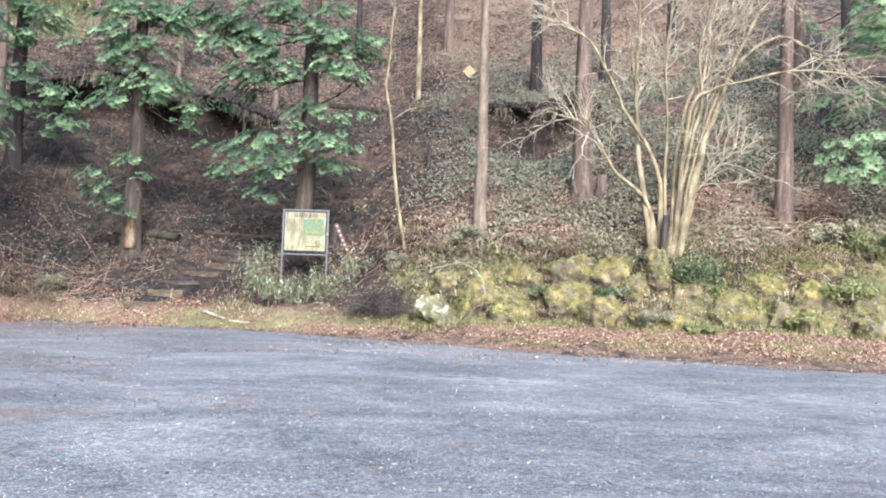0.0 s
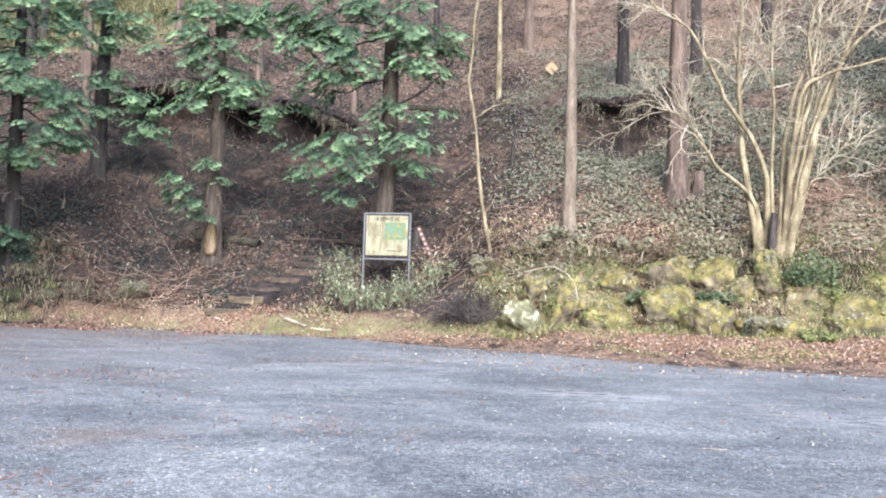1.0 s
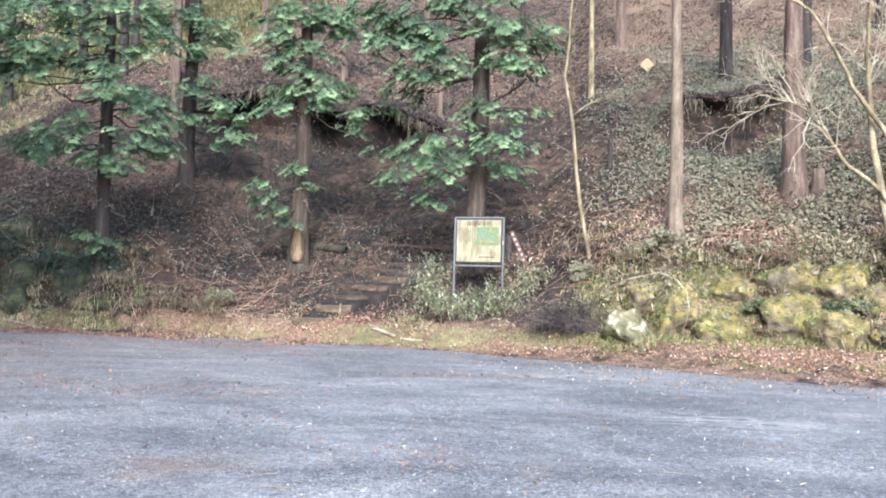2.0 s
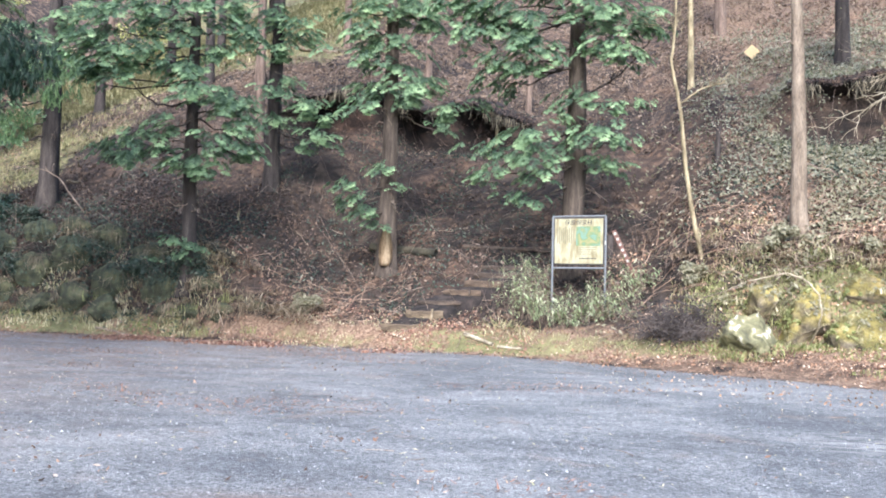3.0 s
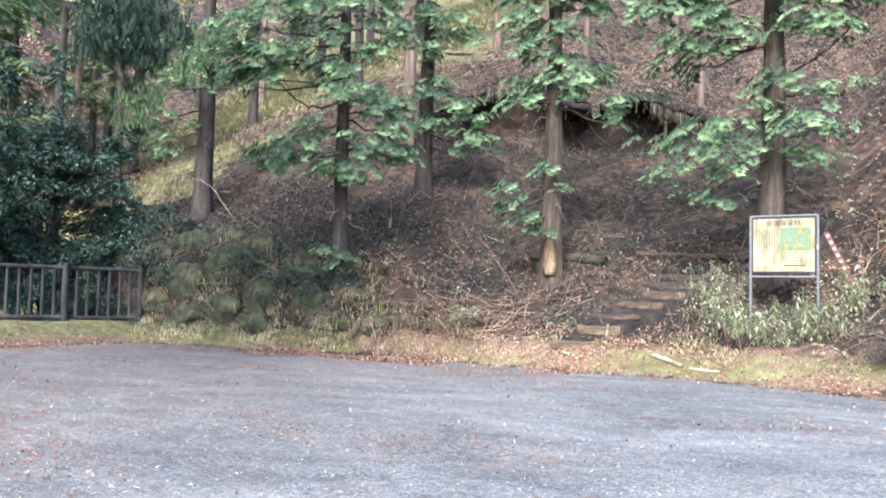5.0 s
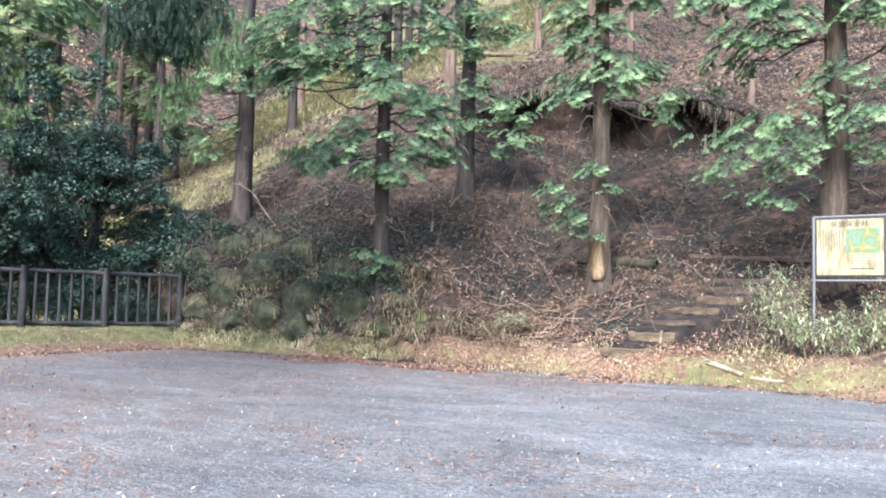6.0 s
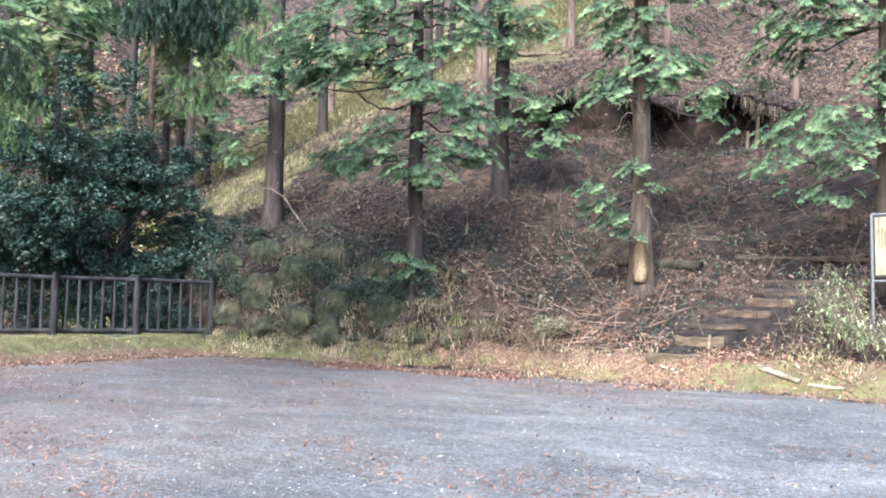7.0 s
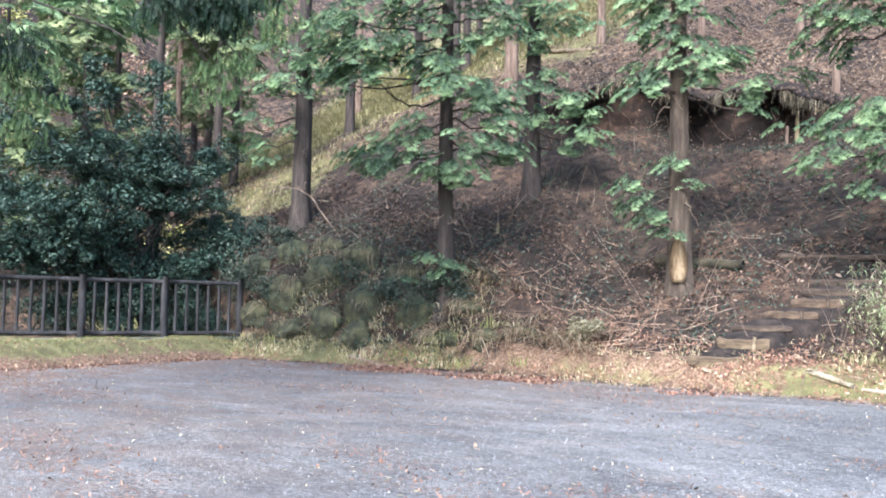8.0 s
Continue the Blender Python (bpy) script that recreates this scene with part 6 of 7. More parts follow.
tufts("grass", rg, bank_places(18, -0.8, 9.8, -0.4, 1.5, 0.06), 40, 0.28, 1.8, 0.16, GRASS, "green grass tufts among the boulders")
tufts("dry_grass", rg, [(-4.8, 18.95, 0), (-4.6, 18.8, 0), (-4.2, 18.6, 0), (-0.7, 20.2, 0), (-0.2, 20.4, 0), (-0.45, 20.1, 0), (0.3, 20.3, 0)], 44, 0.32, 1.5, 0.22, MEADOW, "bleached arching grass tufts")


tufts("grass", rg, [(-0.55, 17.2, 0), (-0.3, 17.08, 0), (0.0, 17.05, 0), (0.3, 17.15, 0), (0.5, 17.3, 0), (0.75, 17.25, 0), (-0.75, 17.35, 0)], 40, 0.26, 1.5, 0.14, GRASS, "green grass tufts at the foot of the boulders")


rock_weeds()


def hummock(x, u, wide, high, seed, fringe, label):
    """A mossy stone in the bank, half hidden under grass and dead fern that hang down over its face."""
    rng = np.random.default_rng(seed)
    y = float(toe_y(x)) + u
    z = ground_at(x, y)
    s = thing("hummock", (x, y, z), label, "mound", "overgrown mounds of the bank")
    bm = bmesh.new()
    bmesh.ops.create_icosphere(bm, subdivisions=4, radius=1.0)
    off = Vector(rng.uniform(-50, 50, 3))
    for v in bm.verts:
        p = v.co * (1 + 0.22 * noise.fractal(v.co * 1.4 + off, 0.9, 2.1, 4))
        v.co = Vector((p.x * wide, p.y * wide * 0.6, p.z * high - high * 0.15))
    for f in bm.faces:
        f.smooth = True
    part("stone", bm, DARKROCK, s)
    arr = []
    bunches = [(rng.uniform(0, 6.28), rng.uniform(0.1, 0.95)) for _ in range(rng.integers(4, 8))]
    for k in range(int(rng.uniform(220, 420) * wide)):
        a, r = bunches[k % len(bunches)]
        a, r = a + rng.normal(0, 0.3), min(0.98, max(0.0, r + rng.normal(0, 0.12)))
        o = np.array([wide * 0.95 * r * math.cos(a), wide * 0.55 * r * math.sin(a) - 0.06, high * (0.75 * math.sqrt(max(0.0, 1 - r * r)) + rng.normal(0.02, 0.1))])
        d = np.array([o[0] * 0.6 + rng.normal(0, 0.35), rng.normal(-0.35, 0.3), 0.0])
        d /= np.linalg.norm(d) + 1e-9
        l = rng.uniform(0.2, 0.5)
        t = np.array([0, 0.35, 0.7, 1.0])[:, None]
        line = o + d * l * 0.6 * t + np.array([0, 0, 1.0]) * l * (0.3 * t - 0.95 * t * t)
        w = np.cross(d, [0, 0, 1.0]) * rng.uniform(0.002, 0.005)
        q = np.stack([line - w, line + w], 1).reshape(-1, 3)
        arr.append((q, np.array([[0, 1, 3, 2], [2, 3, 5, 4], [4, 5, 7, 6]])))
    child(new("hanging_grass", mesh_of("hanging_grass", *joined(arr), fringe)), s)


# grass and sedge darkened: the bank's shade is put into their colour
OLDGRASS = leafy("old_hanging_grass", [(0.0, (0.03, 0.026, 0.018)), (0.5, (0.075, 0.063, 0.043)), (0.85, (0.155, 0.128, 0.088)), (1.0, (0.3, 0.245, 0.17))], 0.85, 0.15, (0.2, 0.18, 0.1))
SEDGE = leafy("dark_sedge", [(0.0, (0.012, 0.018, 0.014)), (0.6, (0.03, 0.04, 0.029)), (1.0, (0.09, 0.1, 0.07))], 0.8, 0.15, (0.1, 0.15, 0.07))
for i, (x, u, w, h, m) in enumerate((
        (-18.0, 0.25, 0.5, 0.35, OLDGRASS), (-17.1, 0.5, 0.55, 0.5, OLDGRASS), (-16.7, 0.1, 0.45, 0.35, OLDGRASS), (-16.1, 0.75, 0.6, 0.5, SEDGE), (-15.5, 0.2, 0.5, 0.45, OLDGRASS), (-15.3, 1.1, 0.6, 0.45, OLDGRASS),
        (-14.6, 0.45, 0.55, 0.5, SEDGE), (-14.3, 0.0, 0.35, 0.25, OLDGRASS), (-13.8, 0.9, 0.5, 0.4, OLDGRASS), (-13.1, 0.35, 0.5, 0.4, SEDGE), (-12.6, 0.1, 0.35, 0.2, OLDGRASS), (-11.9, 0.45, 0.4, 0.24, OLDGRASS),
        (-11.2, 0.15, 0.3, 0.15, OLDGRASS), (-10.5, 0.4, 0.3, 0.14, OLDGRASS), (-17.6, 1.1, 0.5, 0.4, SEDGE), (-16.6, 1.35, 0.45, 0.35, OLDGRASS), (-18.6, 0.8, 0.45, 0.4, SEDGE), (-12.6, 0.95, 0.4, 0.3, SEDGE))):
    m = DEADFERN if m is OLDGRASS and x > -13.5 else m
    hummock(x, u, w, h, 700 + i, m, "mossy mound in the bank under hanging withered grass" if m is not SEDGE else "dark mossy mound in the bank under hanging sedge")


# ---- loose litter ----
def slope_points(n, rng, xr, yr, keep):
    x, y = rng.uniform(*xr, n), rng.uniform(*yr, n)
    k = keep(x, y) > rng.uniform(0, 1, n)
    x, y = x[k], y[k]
    e = 0.1
    z = height(x, y)
    gx, gy = (height(x + e, y) - z) / e, (height(x, y + e) - z) / e
    nn = np.stack([-gx, -gy, np.ones_like(gx)], -1)
    nn /= np.linalg.norm(nn, axis=1)[:, None]
    return np.stack([x, y, z], -1), nn


def scatter_leaves(name, n, seed, xr, yr, keep, size, mat, label, lift=0.02, slim=0.55, tumble=0.45, fold=0.3):
    rng = np.random.default_rng(seed)
    c, nn = slope_points(n, rng, xr, yr, keep)
    nn = nn + rng.normal(0, tumble, nn.shape)
    nn /= np.linalg.norm(nn, axis=1)[:, None]
    c = c + nn * lift * rng.uniform(0.3, 1.6, len(c))[:, None]
    v, f = leaves_at(c, nn, np.full(len(c), size), rng, slim, fold)
    tagged(new(name, mesh_of(name, v, f, mat)), label, "leaves", kind="stuff")


def outside(x, y):
    return off_road(x, y) > 0.0


scatter_leaves("fallen_leaves", 125000, 81, (-19, 10), (14, 22), lambda x, y: np.clip((off_road(x, y) + 0.2 - 0.6 * np.clip((x + 3) / 3, 0, 1)) / 0.4, 0.08, 1) * (off_road(x, y) > -0.2) * np.where(x > 0, 0.55, 1) * np.clip(1 - (y - toe_y(x) - 0.9 * np.exp(-((x + 6.8) / 2.6) ** 2)) * 2.5, 0, 1) * np.clip(0.7 + 0.6 * np.sin(1.7 * x + 1.1 * y) * np.sin(2.9 * y - 0.8 * x), 0.15, 1) * np.where((x > -1) & (y > toe_y(x) - 0.5), 0.35, 1) * np.where((x < 0) & (off_road(x, y) > 0.55), 0.5, 1) * np.where(x < -9, np.clip(0.9 - (y - edge_y(x)) * 0.5, 0.2, 1), 1) * np.where(x < -17.7, 0.12, 1) * (1 - 0.6 * np.exp(-((x + 6.6) / 1.1) ** 2 - ((y - 18.9) / 0.7) ** 2)), 0.056, LITTER, "brown fallen leaves covering verge and bank")
scatter_leaves("fallen_leaves", 40000, 122, (-3, 10), (13, 18), lambda x, y: np.clip((off_road(x, y) - 0.7) / 0.5, 0.06, 1) * np.clip(0.75 - (y - toe_y(x)) * 0.6, 0, 1) * np.clip((x + 3) / 3, 0, 1), 0.048, PALELITTER, "orange-brown leaves strewn below the boulders", 0.035)
scatter_leaves("fallen_leaves", 42000, 123, (-14, -4), (17.5, 23.5), lambda x, y: np.clip(1.2 - 0.5 * (y - toe_y(x)), 0, 1) * np.clip((20.9 - y) / 0.9, 0.2, 1) * (1 - 0.9 * trail(x, y)) * np.clip(0.2 + np.sin(1.3 * x + y) * np.sin(1.7 * y - 0.6 * x), 0, 1), 0.065, NEEDLES, "reddish-brown leaves in drifts at the foot of the slope", 0.035)
scatter_leaves("fallen_leaves", 40000, 124, (-3, 10), (17.2, 22), lambda x, y: np.clip(0.25 + np.sin(1.5 * x + y) * np.sin(1.9 * y - 0.6 * x), 0, 1) * np.clip((x + 1) / 2, 0.25, 1), 0.07, PALELITTER, "orange-brown leaves in drifts on the bank", 0.035)
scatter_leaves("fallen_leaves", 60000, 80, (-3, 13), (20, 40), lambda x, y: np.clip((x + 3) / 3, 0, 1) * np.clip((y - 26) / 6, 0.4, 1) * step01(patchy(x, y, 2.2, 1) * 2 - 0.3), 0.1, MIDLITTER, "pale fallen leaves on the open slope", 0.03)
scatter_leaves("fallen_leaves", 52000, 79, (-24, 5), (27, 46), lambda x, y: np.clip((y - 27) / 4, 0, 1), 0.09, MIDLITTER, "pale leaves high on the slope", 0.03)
scatter_leaves("fallen_leaves", 60000, 140, (-24, 13), (29.5, 48), lambda x, y: np.clip((y - 29.5) / 3, 0, 1) * step01(patchy(x, y, 2.5, 5) * 1.8), 0.11, SUNLITTER, "orange-brown leaves high on the slope, coloured as sunlit", 0.035)
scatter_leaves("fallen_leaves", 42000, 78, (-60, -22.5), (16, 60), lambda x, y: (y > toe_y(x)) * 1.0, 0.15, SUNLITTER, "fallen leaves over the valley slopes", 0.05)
# clearing litter kept pale to paint sun on the open slope
scatter_leaves("fallen_leaves", 15000, 145, (-46, -23), (27, 42), lambda x, y: step01(patchy(x, y, 2.4, 11) * 2.4 - 0.5) * np.clip((-26.5 - x) / 3, 0, 1), 0.19, PALELITTER, "pale leaves and bracken over the open clearing, coloured as sunlit", 0.06)
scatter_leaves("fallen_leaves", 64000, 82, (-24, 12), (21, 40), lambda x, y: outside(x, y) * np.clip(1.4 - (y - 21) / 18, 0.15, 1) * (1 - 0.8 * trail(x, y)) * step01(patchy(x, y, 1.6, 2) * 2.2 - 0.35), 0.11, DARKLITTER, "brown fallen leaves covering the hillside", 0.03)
scatter_leaves("fallen_leaves", 60000, 87, (-19, 10), (18, 23), lambda x, y: np.clip((y - toe_y(x) - 0.2) / 0.8, 0, 1) * (1 - 0.8 * trail(x, y)) * step01(patchy(x, y, 1.1, 3) * 2.2 - 0.3), 0.09, DARKLITTER, "dark brown leaves on the lower slope", 0.025)
scatter_leaves("undergrowth", 13000, 88, (-19.5, -10.8), (19, 23.5), lambda x, y: np.clip(1.3 - np.abs(y - toe_y(x) - 1.0) / 1.6, 0, 1) * np.clip((-10.8 - x) / 2, 0, 1), 0.085, DARKUNDER, "dark tangled plants covering the steep bank", 0.2, 0.4, 0.8)
scatter_leaves("undergrowth", 13000, 89, (-11.5, -2.5), (20.5, 29), lambda x, y: np.clip(0.1 + 0.9 * np.sin(x * 2.3 + 1.1 * y) * np.sin(y * 1.6 - 0.9 * x), 0, 1), 0.08, DARKUNDER, "dark low plants scattered over the gully", 0.1, 0.4, 0.7)
scatter_leaves("fallen_leaves", 22000, 83, (-17, 8), (4, 19), lambda x, y: (off_road(x, y) < 0) * (0.06 + 0.9 * np.exp(off_road(x, y) / np.where(x < -9, 1.1, 0.3)) + 0.6 * (x < -3.5) * (np.sin(x * 0.9 + 0.5 * y) * np.sin(y * 2.3 + 0.8 * np.sin(x)) > 0.45)), 0.06, LITTER, "scattered brown leaves on the gravel", 0.012, 0.4, 0.15)
scatter_leaves("undergrowth", 96000, 84, (-3, 13), (18.3, 30), lambda x, y: step01(patchy(x, y, 1.5, 4) * 2.6 - 0.7) * np.clip(1.3 - (y - 18) / 10, 0.08, 1) * np.clip((x + 0.6) / 2.5, 0.08, 1), 0.11, UNDER, "low grey-green undergrowth on the slope", 0.14, 0.4, 0.6)
scatter_leaves("undergrowth", 34000, 85, (-19, -3), (19.5, 30), lambda x, y: np.clip(0.15 + 0.7 * np.sin(x * 1.9 + 1.4 * y) * np.sin(y * 1.1 - 0.7 * x), 0, 1), 0.08, DARKUNDER, "sparse low plants among the litter", 0.1, 0.4, 0.6)
scatter_leaves("undergrowth", 90000, 144, (-1.5, 13), (21.5, 34), lambda x, y: step01(patchy(x, y, 1.8, 8) * 2.2 - 0.35) * np.clip((x + 1.5) / 2, 0, 1) * np.clip((34 - y) / 6, 0, 1), 0.09, GREYUNDER, "grey-green low plants over the open slope", 0.12, 0.4, 0.7)
scatter_leaves("undergrowth", 4500, 143, (-1.5, 6.5), (20.6, 25), lambda x, y: step01(patchy(x, y, 1.3, 7) * 2.4 - 0.6) * np.clip((x + 1.5) / 1.5, 0, 1) * np.clip((25 - y) / 1.5, 0, 1), 0.1, DARKUNDER, "dark green undergrowth in the hollow of the slope", 0.16, 0.4, 0.6)
scatter_leaves("moss_and_ivy", 18000, 86, (-1.5, 10), (16.5, 19.2), lambda x, y: np.clip(0.2 + 0.8 * np.sin(x * 2.3) * np.sin(y * 3 + x), 0, 1) * (y > toe_y(x) - 0.3), 0.05, GRASS, "small green plants and moss on the boulder bank", 0.06, 0.5, 0.7)


def scatter_blades(name, n, seed, xr, yr, keep, h, w, mat, label):
    rng = np.random.default_rng(seed)
    c, nn = slope_points(n, rng, xr, yr, keep)
    m = len(c)
    a = rng.uniform(0, 6.28, m)
    d = np.stack([np.cos(a), np.sin(a), np.zeros(m)], -1)
    s = np.stack([-np.sin(a), np.cos(a), np.zeros(m)], -1) * w
    l = (h * rng.uniform(0.4, 1.3, m))[:, None]
    k = rng.uniform(0.35, 1.4, m)[:, None]
    top = c + d * l * k + np.array([0, 0, 1]) * l * (1 - 0.6 * k)
    mid = c + d * l * k * 0.35 + np.array([0, 0, 1]) * l * 0.55
    v = np.stack([c - s, c + s, mid + s * 0.8, mid - s * 0.8, top], 1).reshape(-1, 3)
    i = np.arange(m)[:, None] * 5
    f = np.concatenate([i + [0, 1, 2], i + [0, 2, 3], i + [3, 2, 4]])
    tagged(new(name, mesh_of(name, v, f, mat)), label, "grass", kind="stuff")


scatter_blades("grass", 26000, 91, (-20, -2), (14, 20), lambda x, y: np.exp(-((y - toe_y(x) + 0.45) / 0.4) ** 2) * (off_road(x, y) > 0.05) * (0.25 + 0.75 * (np.sin(x * 1.1 + 0.6) * np.sin(1.7 * y + 0.8 * x) > -0.2)), 0.07, 0.004, GRASS, "short green grass along the verge")
scatter_blades("dry_grass", 4500, 129, (-8, -0.5), (15.5, 19.2), lambda x, y: np.exp(-((y - toe_y(x) + 0.4) / 0.6) ** 2) * (off_road(x, y) > 0.4) * (0.2 + 0.8 * (np.sin(1.4 * x + 0.6) * np.sin(1.7 * y + 0.8 * x) > -0.1)), 0.075, 0.005, STRAW, "yellowed grass on the verge before the board")
scatter_blades("grass", 16000, 92, (-20, -17.2), (11, 20), lambda x, y: np.clip((-17.6 - x) / 0.4, 0, 1) * (x > -19.8) * (0.2 + 0.8 * patchy(x, y, 0.9, 6)), 0.06, 0.004, GRASS, "short grass before the fence")
scatter_blades("dry_grass", 15000, 93, (-1.5, 10), (15.5, 19.6), lambda x, y: np.clip((y - toe_y(x) + 0.6) / 0.5, 0, 1) * (0.3 + 0.7 * (np.sin(2.1 * x) * np.sin(2.6 * y + x) > 0)), 0.2, 0.006, MEADOW, "dry yellow grass over the boulder bank")
scatter_blades("grass", 30000, 106, (-2, 10), (14, 18), lambda x, y: (off_road(x, y) > 0.75) * (np.sin(1.3 * x + 2 * y) * np.sin(2.2 * y - x) > 0.15) * 0.9, 0.08, 0.005, GRASS, "green weeds scattered on the leafy verge")
# pale blades put the ridge's sunlit glow into their colour
scatter_blades("dry_grass", 50000, 128, (-36, -14), (33, 48), lambda x, y: np.clip((-14 - x) / 4, 0, 1) * np.clip((y - 33 - (x + 24) * 0.5) / 3, 0, 1), 0.4, 0.02, MEADOW, "pale grass near the ridge, coloured as sunlit")
scatter_blades("dry_grass", 9000, 108, (-32, -19.5), (22.5, 33), lambda x, y: step01(patchy(x, y, 1.1, 10) * 2.4 - 0.5) * np.clip((-20.8 - x) / 3, 0, 1), 0.3, 0.009, MEADOW, "bleached grass in the clearing")
scatter_blades("dry_grass", 20000, 94, (-34, -19.5), (22.5, 36), lambda x, y: step01(patchy(x, y, 1.6, 9) * 2.4 - 0.5) * np.clip((-20.8 - x) / 3, 0, 1) * np.clip((33 - y) / 5, 0, 1) * (0.4 + 0.6 * (np.sin(1.1 * x + y) * np.sin(1.3 * y) > 0)), 0.26, 0.009, MEADOW, "tall pale grass in the clearing")
scatter_blades("grass", 17000, 120, (-1.2, 10), (15.5, 19.2), lambda x, y: np.clip((y - toe_y(x) + 0.7) / 0.5, 0, 1) * (0.35 + 0.65 * (np.sin(1.7 * x + 1) * np.sin(2.2 * y - x) > -0.1)), 0.16, 0.007, GRASS, "yellow-green grass over the boulder bank")
scatter_blades("dry_grass", 5000, 121, (-12, -3.8), (17.8, 20.2), lambda x, y: np.exp(-((y - toe_y(x) - 0.1) / 0.6) ** 2) * (np.sin(1.9 * x + 2) * np.sin(2.4 * y + x) > 0), 0.1, 0.005, STRAW, "pale dry grass along the foot of the slope")
scatter_blades("dry_grass", 6000, 95, (-18, -11), (18.9, 20.4), lambda x, y: 0.5 + 0.5 * np.sin(3 * x), 0.2, 0.005, STRAW, "dry grass on the overgrown bank")


def scatter_twigs(name, n, seed, xr, yr, keep, length, r, mat, label, lift=0.03, rise=0.25):
    rng = np.random.default_rng(seed)
    c, nn = slope_points(n, rng, xr, yr, keep)
    arr = []
    for p, q in zip(c, nn):
        d = rng.normal(0, 1, 3)
        d -= q * (d @ q) * 0.92
        d /= np.linalg.norm(d)
        d = d + q * rng.uniform(0, rise)
        l = length * rng.uniform(0.3, 1.4)
        o = p + q * lift * rng.uniform(0.2, 2)
        arr.append(tube_arrays(bent(o, o + d * l, 0.02, 4, rng, 0.022), np.linspace(r, r * 0.4, 4) * rng.uniform(0.6, 1.5), 3))
    tagged(new(name, mesh_of(name, *joined(arr), mat)), label, "twigs", kind="stuff")


scatter_twigs("fallen_twigs", 1200, 96, (-18, 9), (17.6, 30), lambda x, y: (y > toe_y(x) - 0.3) * np.clip(1.2 - (y - 18) / 14, 0.2, 1), 0.45, 0.008, TWIG, "dry twigs lying over the slope")
scatter_twigs("fallen_twigs", 340, 97, (-12.5, -7.1), (18.5, 21.0), lambda x, y: np.exp(-((x + 8.9) / 1.9) ** 2), 0.6, 0.007, REDTWIG, "heaped dry twigs beside the trail steps", 0.05)
scatter_twigs("fallen_twigs", 300, 130, (-1, 9.5), (17.2, 19.4), lambda x, y: (y > toe_y(x)) * 0.8, 0.5, 0.006, REDTWIG, "thin reddish twigs over the boulder bank", 0.12)
scatter_twigs("fallen_twigs", 330, 98, (-2.5, 3), (18.8, 21.5), lambda x, y: 0.8 + 0 * x, 0.7, 0.008, REDTWIG, "reddish dry branches on the bank by the sapling", 0.06)
scatter_twigs("fallen_twigs", 500, 99, (5.3, 9.5), (18.4, 20.5), lambda x, y: 0.9 + 0 * x, 0.8, 0.01, REDTWIG, "dry branches behind the bare tree", 0.08)
scatter_leaves("fallen_needles", 70000, 125, (-17.3, -1.5), (4.5, 18.9), lambda x, y: (off_road(x, y) < 0) * np.clip(0.03 + 0.07 * (x < -3) + 0.3 * np.exp(off_road(x, y) / 0.5) * (x < -8) + 1.3 * (np.sin(0.5 * x + 0.7 * y) * np.sin(1.6 * y + 1.1 * np.sin(0.8 * x)) - 0.45) * (x < -1.5), 0, 1), 0.085, NEEDLES, "reddish needles in drifts on the gravel", 0.008, 0.17, 0.12, 0.1)
scatter_leaves("gravel_debris", 5000, 126, (-17.3, 8), (4, 18), lambda x, y: (off_road(x, y) < 0) * 0.8, 0.045, STRAW, "pale bits of bark and straw on the gravel", 0.008, 0.25, 0.2, 0.1)
scatter_leaves("fallen_leaves", 12000, 127, (-19.6, -17), (8, 20), lambda x, y: np.clip((x + 17.95) / 0.4, 0.22, 1) * 0.6, 0.06, NEEDLES, "brown leaves along the grass strip", 0.02)
scatter_twigs("fallen_twigs", 420, 101, (-17, 8), (6, 18.5), lambda x, y: (off_road(x, y) < 0) * 1.0, 0.16, 0.004, TWIG, "small twigs on the gravel", 0.005, 0.02)
scatter_twigs("standing_stalks", 1300, 102, (-19, 11), (19, 33), lambda x, y: 0.8 + 0 * x, 0.55, 0.005, TWIG, "thin dead stalks standing in the undergrowth", 0.0, 3.0)


def brush_heap():
    rng = np.random.default_rng(103)
    x, y = -1.3, 17.95
    arr = []
    for k in range(900):
        o = np.array([rng.normal(0, 0.38), rng.normal(0, 0.25), abs(rng.normal(0.12, 0.24))])
        d = rng.normal(0, 1, 3) * [1, 0.7, 0.8]
        d /= np.linalg.norm(d)
        arr.append(tube_arrays(bent(o, o + d * rng.uniform(0.2, 0.5), 0.1, 4, rng, 0.06), np.linspace(0.007, 0.003, 4), 3))
    ob = new("brush_heap", mesh_of("brush_heap", *joined(arr), DARKTWIG))
    ob.location = (x, y, ground_at(x, y))
    tagged(ob, "dark tangled heap of cut brush on the verge", "brush", kind="stuff")


DARKTWIG = two_scale("dark_twigs", (0.028, 0.023, 0.022), (0.062, 0.05, 0.046), (0.125, 0.1, 0.088), 3, 40, 0.9, 0.4, 0.01)
scatter_leaves("fallen_leaves", 21000, 151, (-22.5, -12.5), (20.5, 25.5), lambda x, y: np.clip((y - toe_y(x) - 0.7) / 0.6, 0, 1) * np.clip((4.8 - y + toe_y(x)) / 1.2, 0, 1) * np.clip((-12.5 - x) / 2, 0, 1), 0.085, BROWLEAF, "dark leaves on the brow of the bank", 0.08, 0.5, 0.7)
scatter_twigs("fallen_twigs", 420, 152, (-20, -12.5), (20.5, 24.5), lambda x, y: np.clip((y - toe_y(x) - 0.8) / 0.5, 0, 1) * np.clip((4.4 - y + toe_y(x)) / 1.0, 0, 1), 0.55, 0.008, DARKTWIG, "dark dead brush on the brow of the bank", 0.08, 0.5)
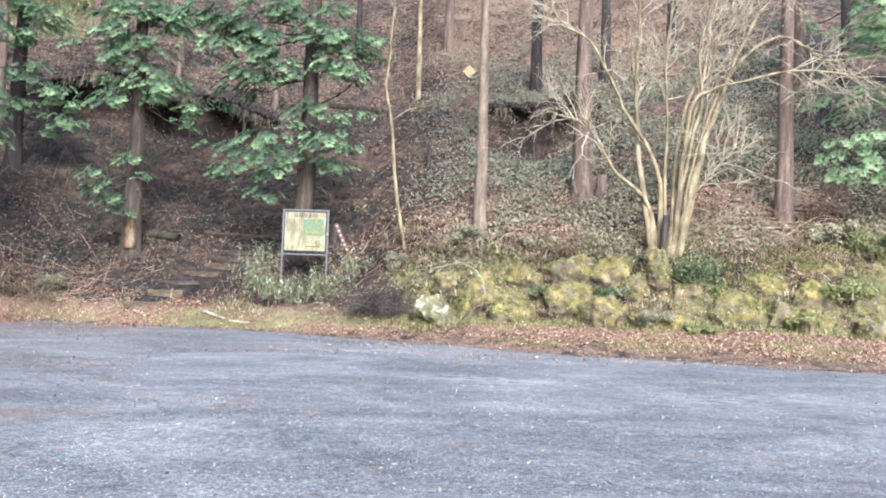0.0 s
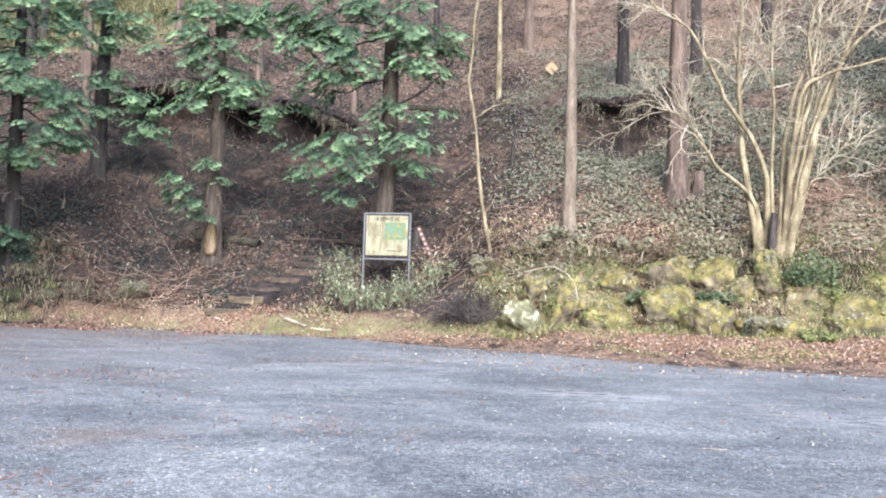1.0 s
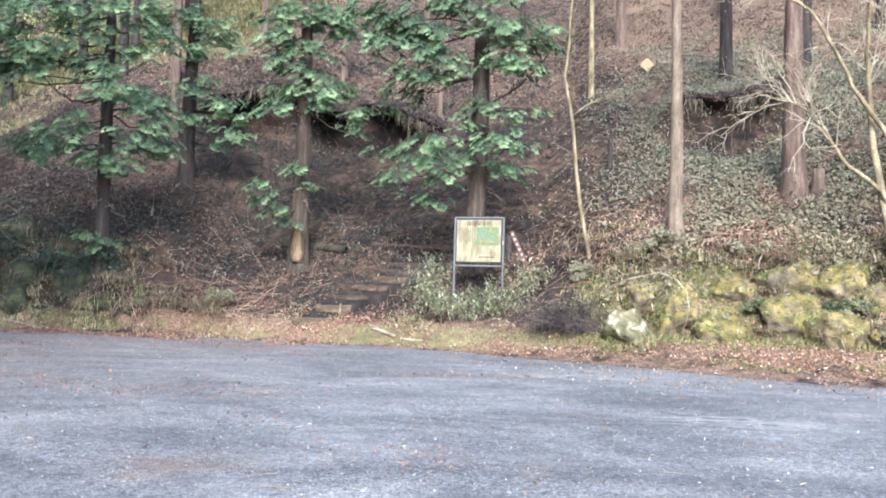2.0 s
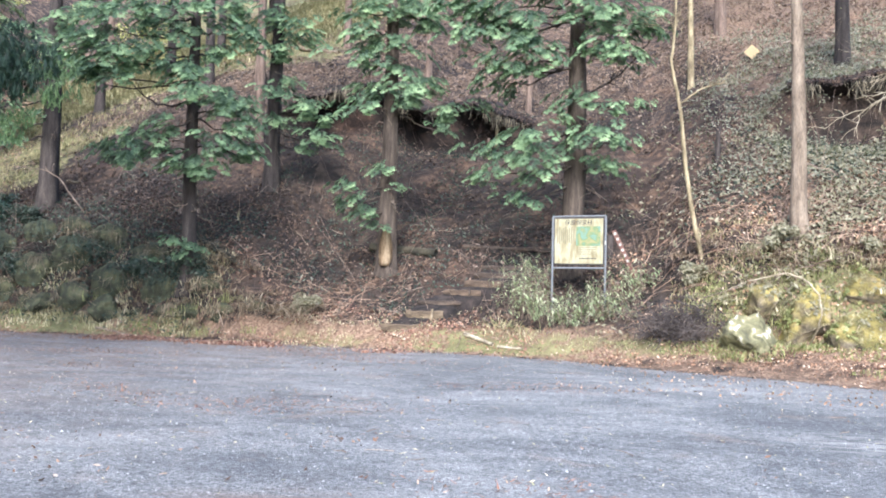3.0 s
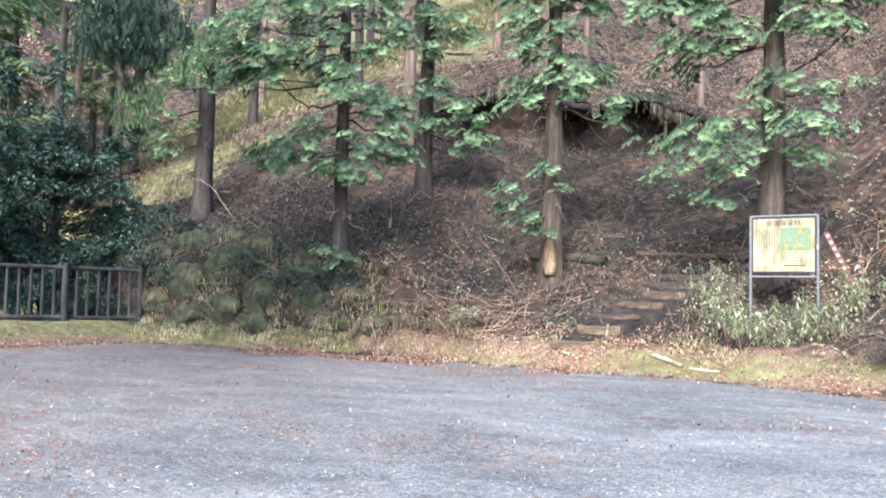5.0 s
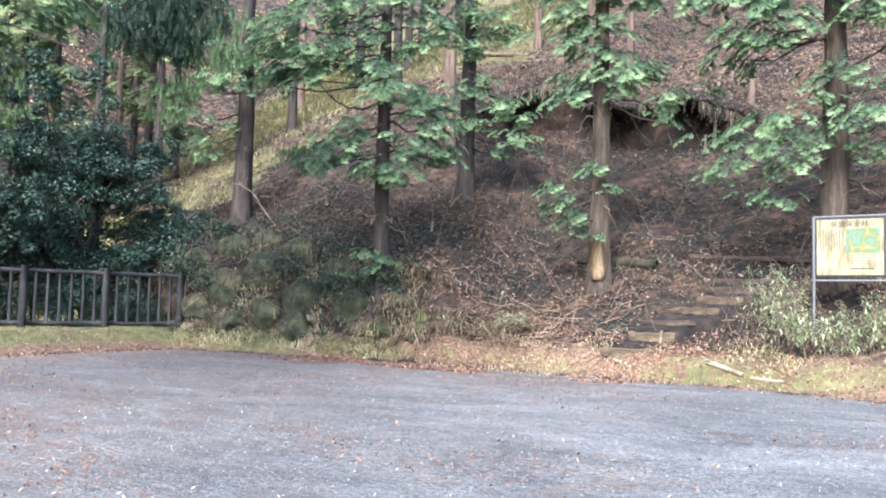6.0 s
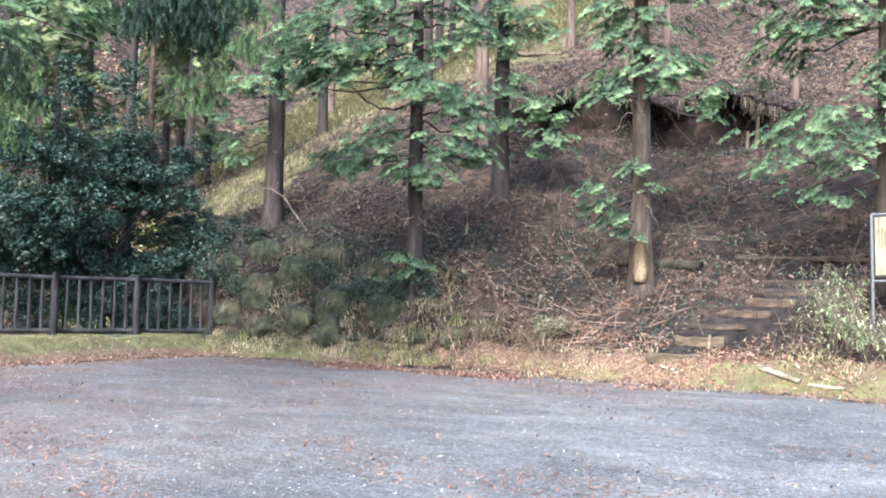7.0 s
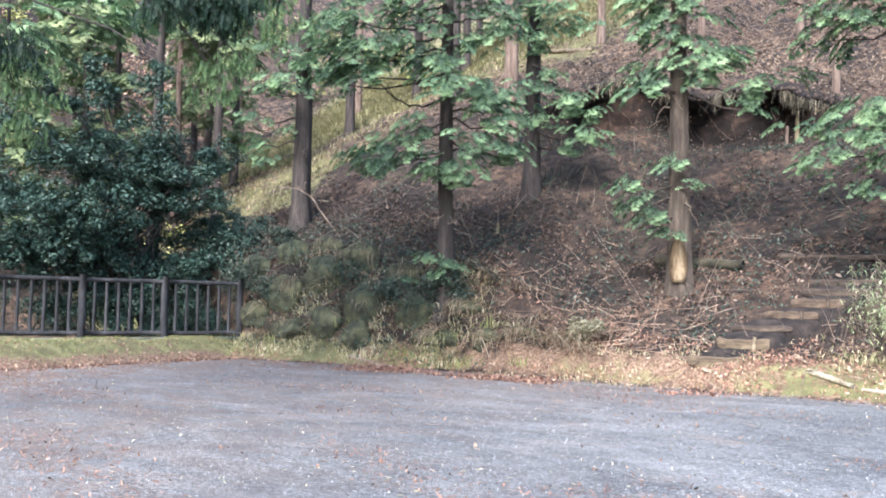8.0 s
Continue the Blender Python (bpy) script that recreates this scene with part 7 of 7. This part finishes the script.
brush_heap()


def turf_lip(name, x0, x1, line, out, thick, label, seed):
    """The root mat that juts out over a cut bank."""
    rng = np.random.default_rng(seed)
    n = int((x1 - x0) / 0.12)
    xs = np.linspace(x0, x1, n)
    fade = np.sin(np.pi * (xs - x0) / (x1 - x0)) ** 0.5
    ys = line(xs)
    jut = fade * out * (0.75 + 0.35 * np.sin(xs * 2.3) + rng.normal(0, 0.12, n))
    z = height(xs, ys + 0.55) + 0.02
    back = np.stack([xs, ys + 0.9, height(xs, ys + 0.9) + 0.02], -1)
    top = np.stack([xs, ys + 0.3, z + rng.normal(0, 0.02, n)], -1)
    lip = np.stack([xs, ys + 0.2 - jut, z - 0.1 - 0.25 * jut + rng.normal(0, 0.03, n)], -1)
    under = np.stack([xs, ys + 0.25 - jut * 0.8, z - 0.12 - thick - 0.2 * jut + rng.normal(0, 0.05, n)], -1)
    root = np.stack([xs, ys + 0.5, z - 0.5], -1)
    v = np.stack([back, top, lip, under, root], 1).reshape(-1, 3)
    i, j = np.meshgrid(np.arange(n - 1), np.arange(4), indexing="ij")
    q = i * 5 + j
    f = np.stack([q, q + 1, q + 6, q + 5], -1).reshape(-1, 4)
    tagged(new(name, mesh_of(name, v, f, SHADEMAT, True)), label, "turf", kind="structure")
    k = rng.integers(0, n, 4000)
    w = rng.uniform(0, 1, (4000, 1)) ** 0.7
    c = np.where(rng.uniform(0, 1, (4000, 1)) < 0.5, back[k] * (1 - w) + top[k] * w, top[k] * (1 - w) + lip[k] * w) + rng.normal(0, 0.03, (4000, 3)) + [0, 0, 0.01]
    nn = np.array([0, -0.5, 0.9]) + rng.normal(0, 0.3, (4000, 3))
    nn /= np.linalg.norm(nn, axis=1)[:, None]
    v, f = leaves_at(c, nn, np.full(4000, 0.09), rng, 0.5, 0.3)
    tagged(new("fallen_leaves", mesh_of("fallen_leaves", v, f, DARKLITTER)), "leaves lying on the overhanging root mat", "leaves", kind="stuff")


# root mat blackened so that the hollow beneath it looks shaded
SHADEMAT = two_scale("shade_black_mat", (0.008, 0.007, 0.007), (0.018, 0.014, 0.013), (0.04, 0.03, 0.026), 3, 30, 0.95, 0.8, 0.03)
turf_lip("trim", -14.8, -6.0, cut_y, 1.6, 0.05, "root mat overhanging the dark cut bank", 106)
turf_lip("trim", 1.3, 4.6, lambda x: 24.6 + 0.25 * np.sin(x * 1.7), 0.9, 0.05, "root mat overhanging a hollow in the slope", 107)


def hanging_roots():
    rng = np.random.default_rng(104)
    arr = []
    for k in range(110):
        x = rng.uniform(-14.3, -6.4)
        y = float(cut_y(x)) - rng.uniform(-0.1, 0.5)
        z = ground_at(x, float(cut_y(x)) + 0.55)
        a = np.array([x, y, z - 0.3])
        b = a + [rng.normal(0, 0.15), rng.uniform(-0.5, -0.15), -rng.uniform(0.15, 0.5)]
        arr.append(tube_arrays(bent(a, b, 0.15, 5, rng, 0.03), np.linspace(0.014, 0.005, 5) * rng.uniform(0.5, 1.5), 3))
    tagged(new("hanging_roots", mesh_of("hanging_roots", *joined(arr), DARKTWIG)), "roots and dead fronds hanging over the cut bank", "roots", kind="stuff")


hanging_roots()


def lip_fringe(name, line, x0, x1, jut, n, seed):
    """Dead grass and fern that hang from the root mat's edge in uneven bunches."""
    rng = np.random.default_rng(seed)
    arr = []
    for k in range(n):
        x = rng.uniform(x0, x1)
        if rng.uniform() > patchy(x, 0.0, 0.7, seed) * 1.9 - 0.55:
            continue
        y = float(line(x))
        fade = math.sin(math.pi * (x - x0 + 0.3) / (x1 - x0 + 0.6)) ** 0.5
        o = np.array([x, y + 0.25 - jut * fade * rng.uniform(0.75, 1.1), ground_at(x, y + 0.55) - 0.1 - 0.25 * jut * fade + rng.normal(0, 0.03)])
        l = 0.12 + 0.5 * rng.uniform() ** 2
        t = np.array([0, 0.35, 0.7, 1.0])[:, None]
        side = rng.normal(0, 0.25)
        p = o + np.array([side, -0.4, 0.0]) * l * t + np.array([0, 0, 1.0]) * l * (0.15 * t - 0.95 * t * t)
        w = np.array([rng.uniform(0.003, 0.008), 0, 0])
        arr.append((np.stack([p - w, p + w], 1).reshape(-1, 3), np.array([[0, 1, 3, 2], [2, 3, 5, 4], [4, 5, 7, 6]])))
    tagged(new(name, mesh_of(name, *joined(arr), OLDGRASS)), "withered grass hanging over the edge of the root mat", "grass", kind="stuff")


lip_fringe("hanging_grass", cut_y, -14.5, -6.2, 1.6, 1500, 141)
lip_fringe("hanging_grass", lambda x: 24.6 + 0.25 * np.sin(x * 1.7), 1.5, 4.4, 0.9, 500, 142)


def pebbles():
    rng = np.random.default_rng(105)
    n = 64000
    y = 3.5 + 16 * rng.uniform(0, 1, n) ** 1.3
    x = rng.uniform(-17.2, 9, n)
    k = off_road(x, y) < 0.1
    x, y = x[k], y[k]
    m = len(x)
    c = np.stack([x, y, height(x, y)], -1)
    s = rng.uniform(0.003, 0.009, m) * np.where(rng.uniform(0, 1, m) > 0.99, 1.8, 1.0)
    base = np.array([[1, 0, 0], [-0.3, 0.9, 0], [-0.8, -0.6, 0], [0.2, -0.9, 0.1], [0, 0.1, 0.75]])
    th = rng.uniform(0, 6.28, m)
    co, si = np.cos(th)[:, None], np.sin(th)[:, None]
    b = base[None] * rng.uniform(0.6, 1.4, (m, 5, 1))
    v = np.stack([b[..., 0] * co - b[..., 1] * si, b[..., 0] * si + b[..., 1] * co, b[..., 2]], -1) * s[:, None, None] + c[:, None]
    i = np.arange(m)[:, None] * 5
    f = np.concatenate([i + t for t in ([0, 1, 4], [1, 2, 4], [2, 3, 4], [3, 0, 4])])
    tagged(new("gravel", mesh_of("gravel", v.reshape(-1, 3), f, PEBBLE)), "loose grey gravel on the lot", "gravel", kind="stuff")


pebbles()
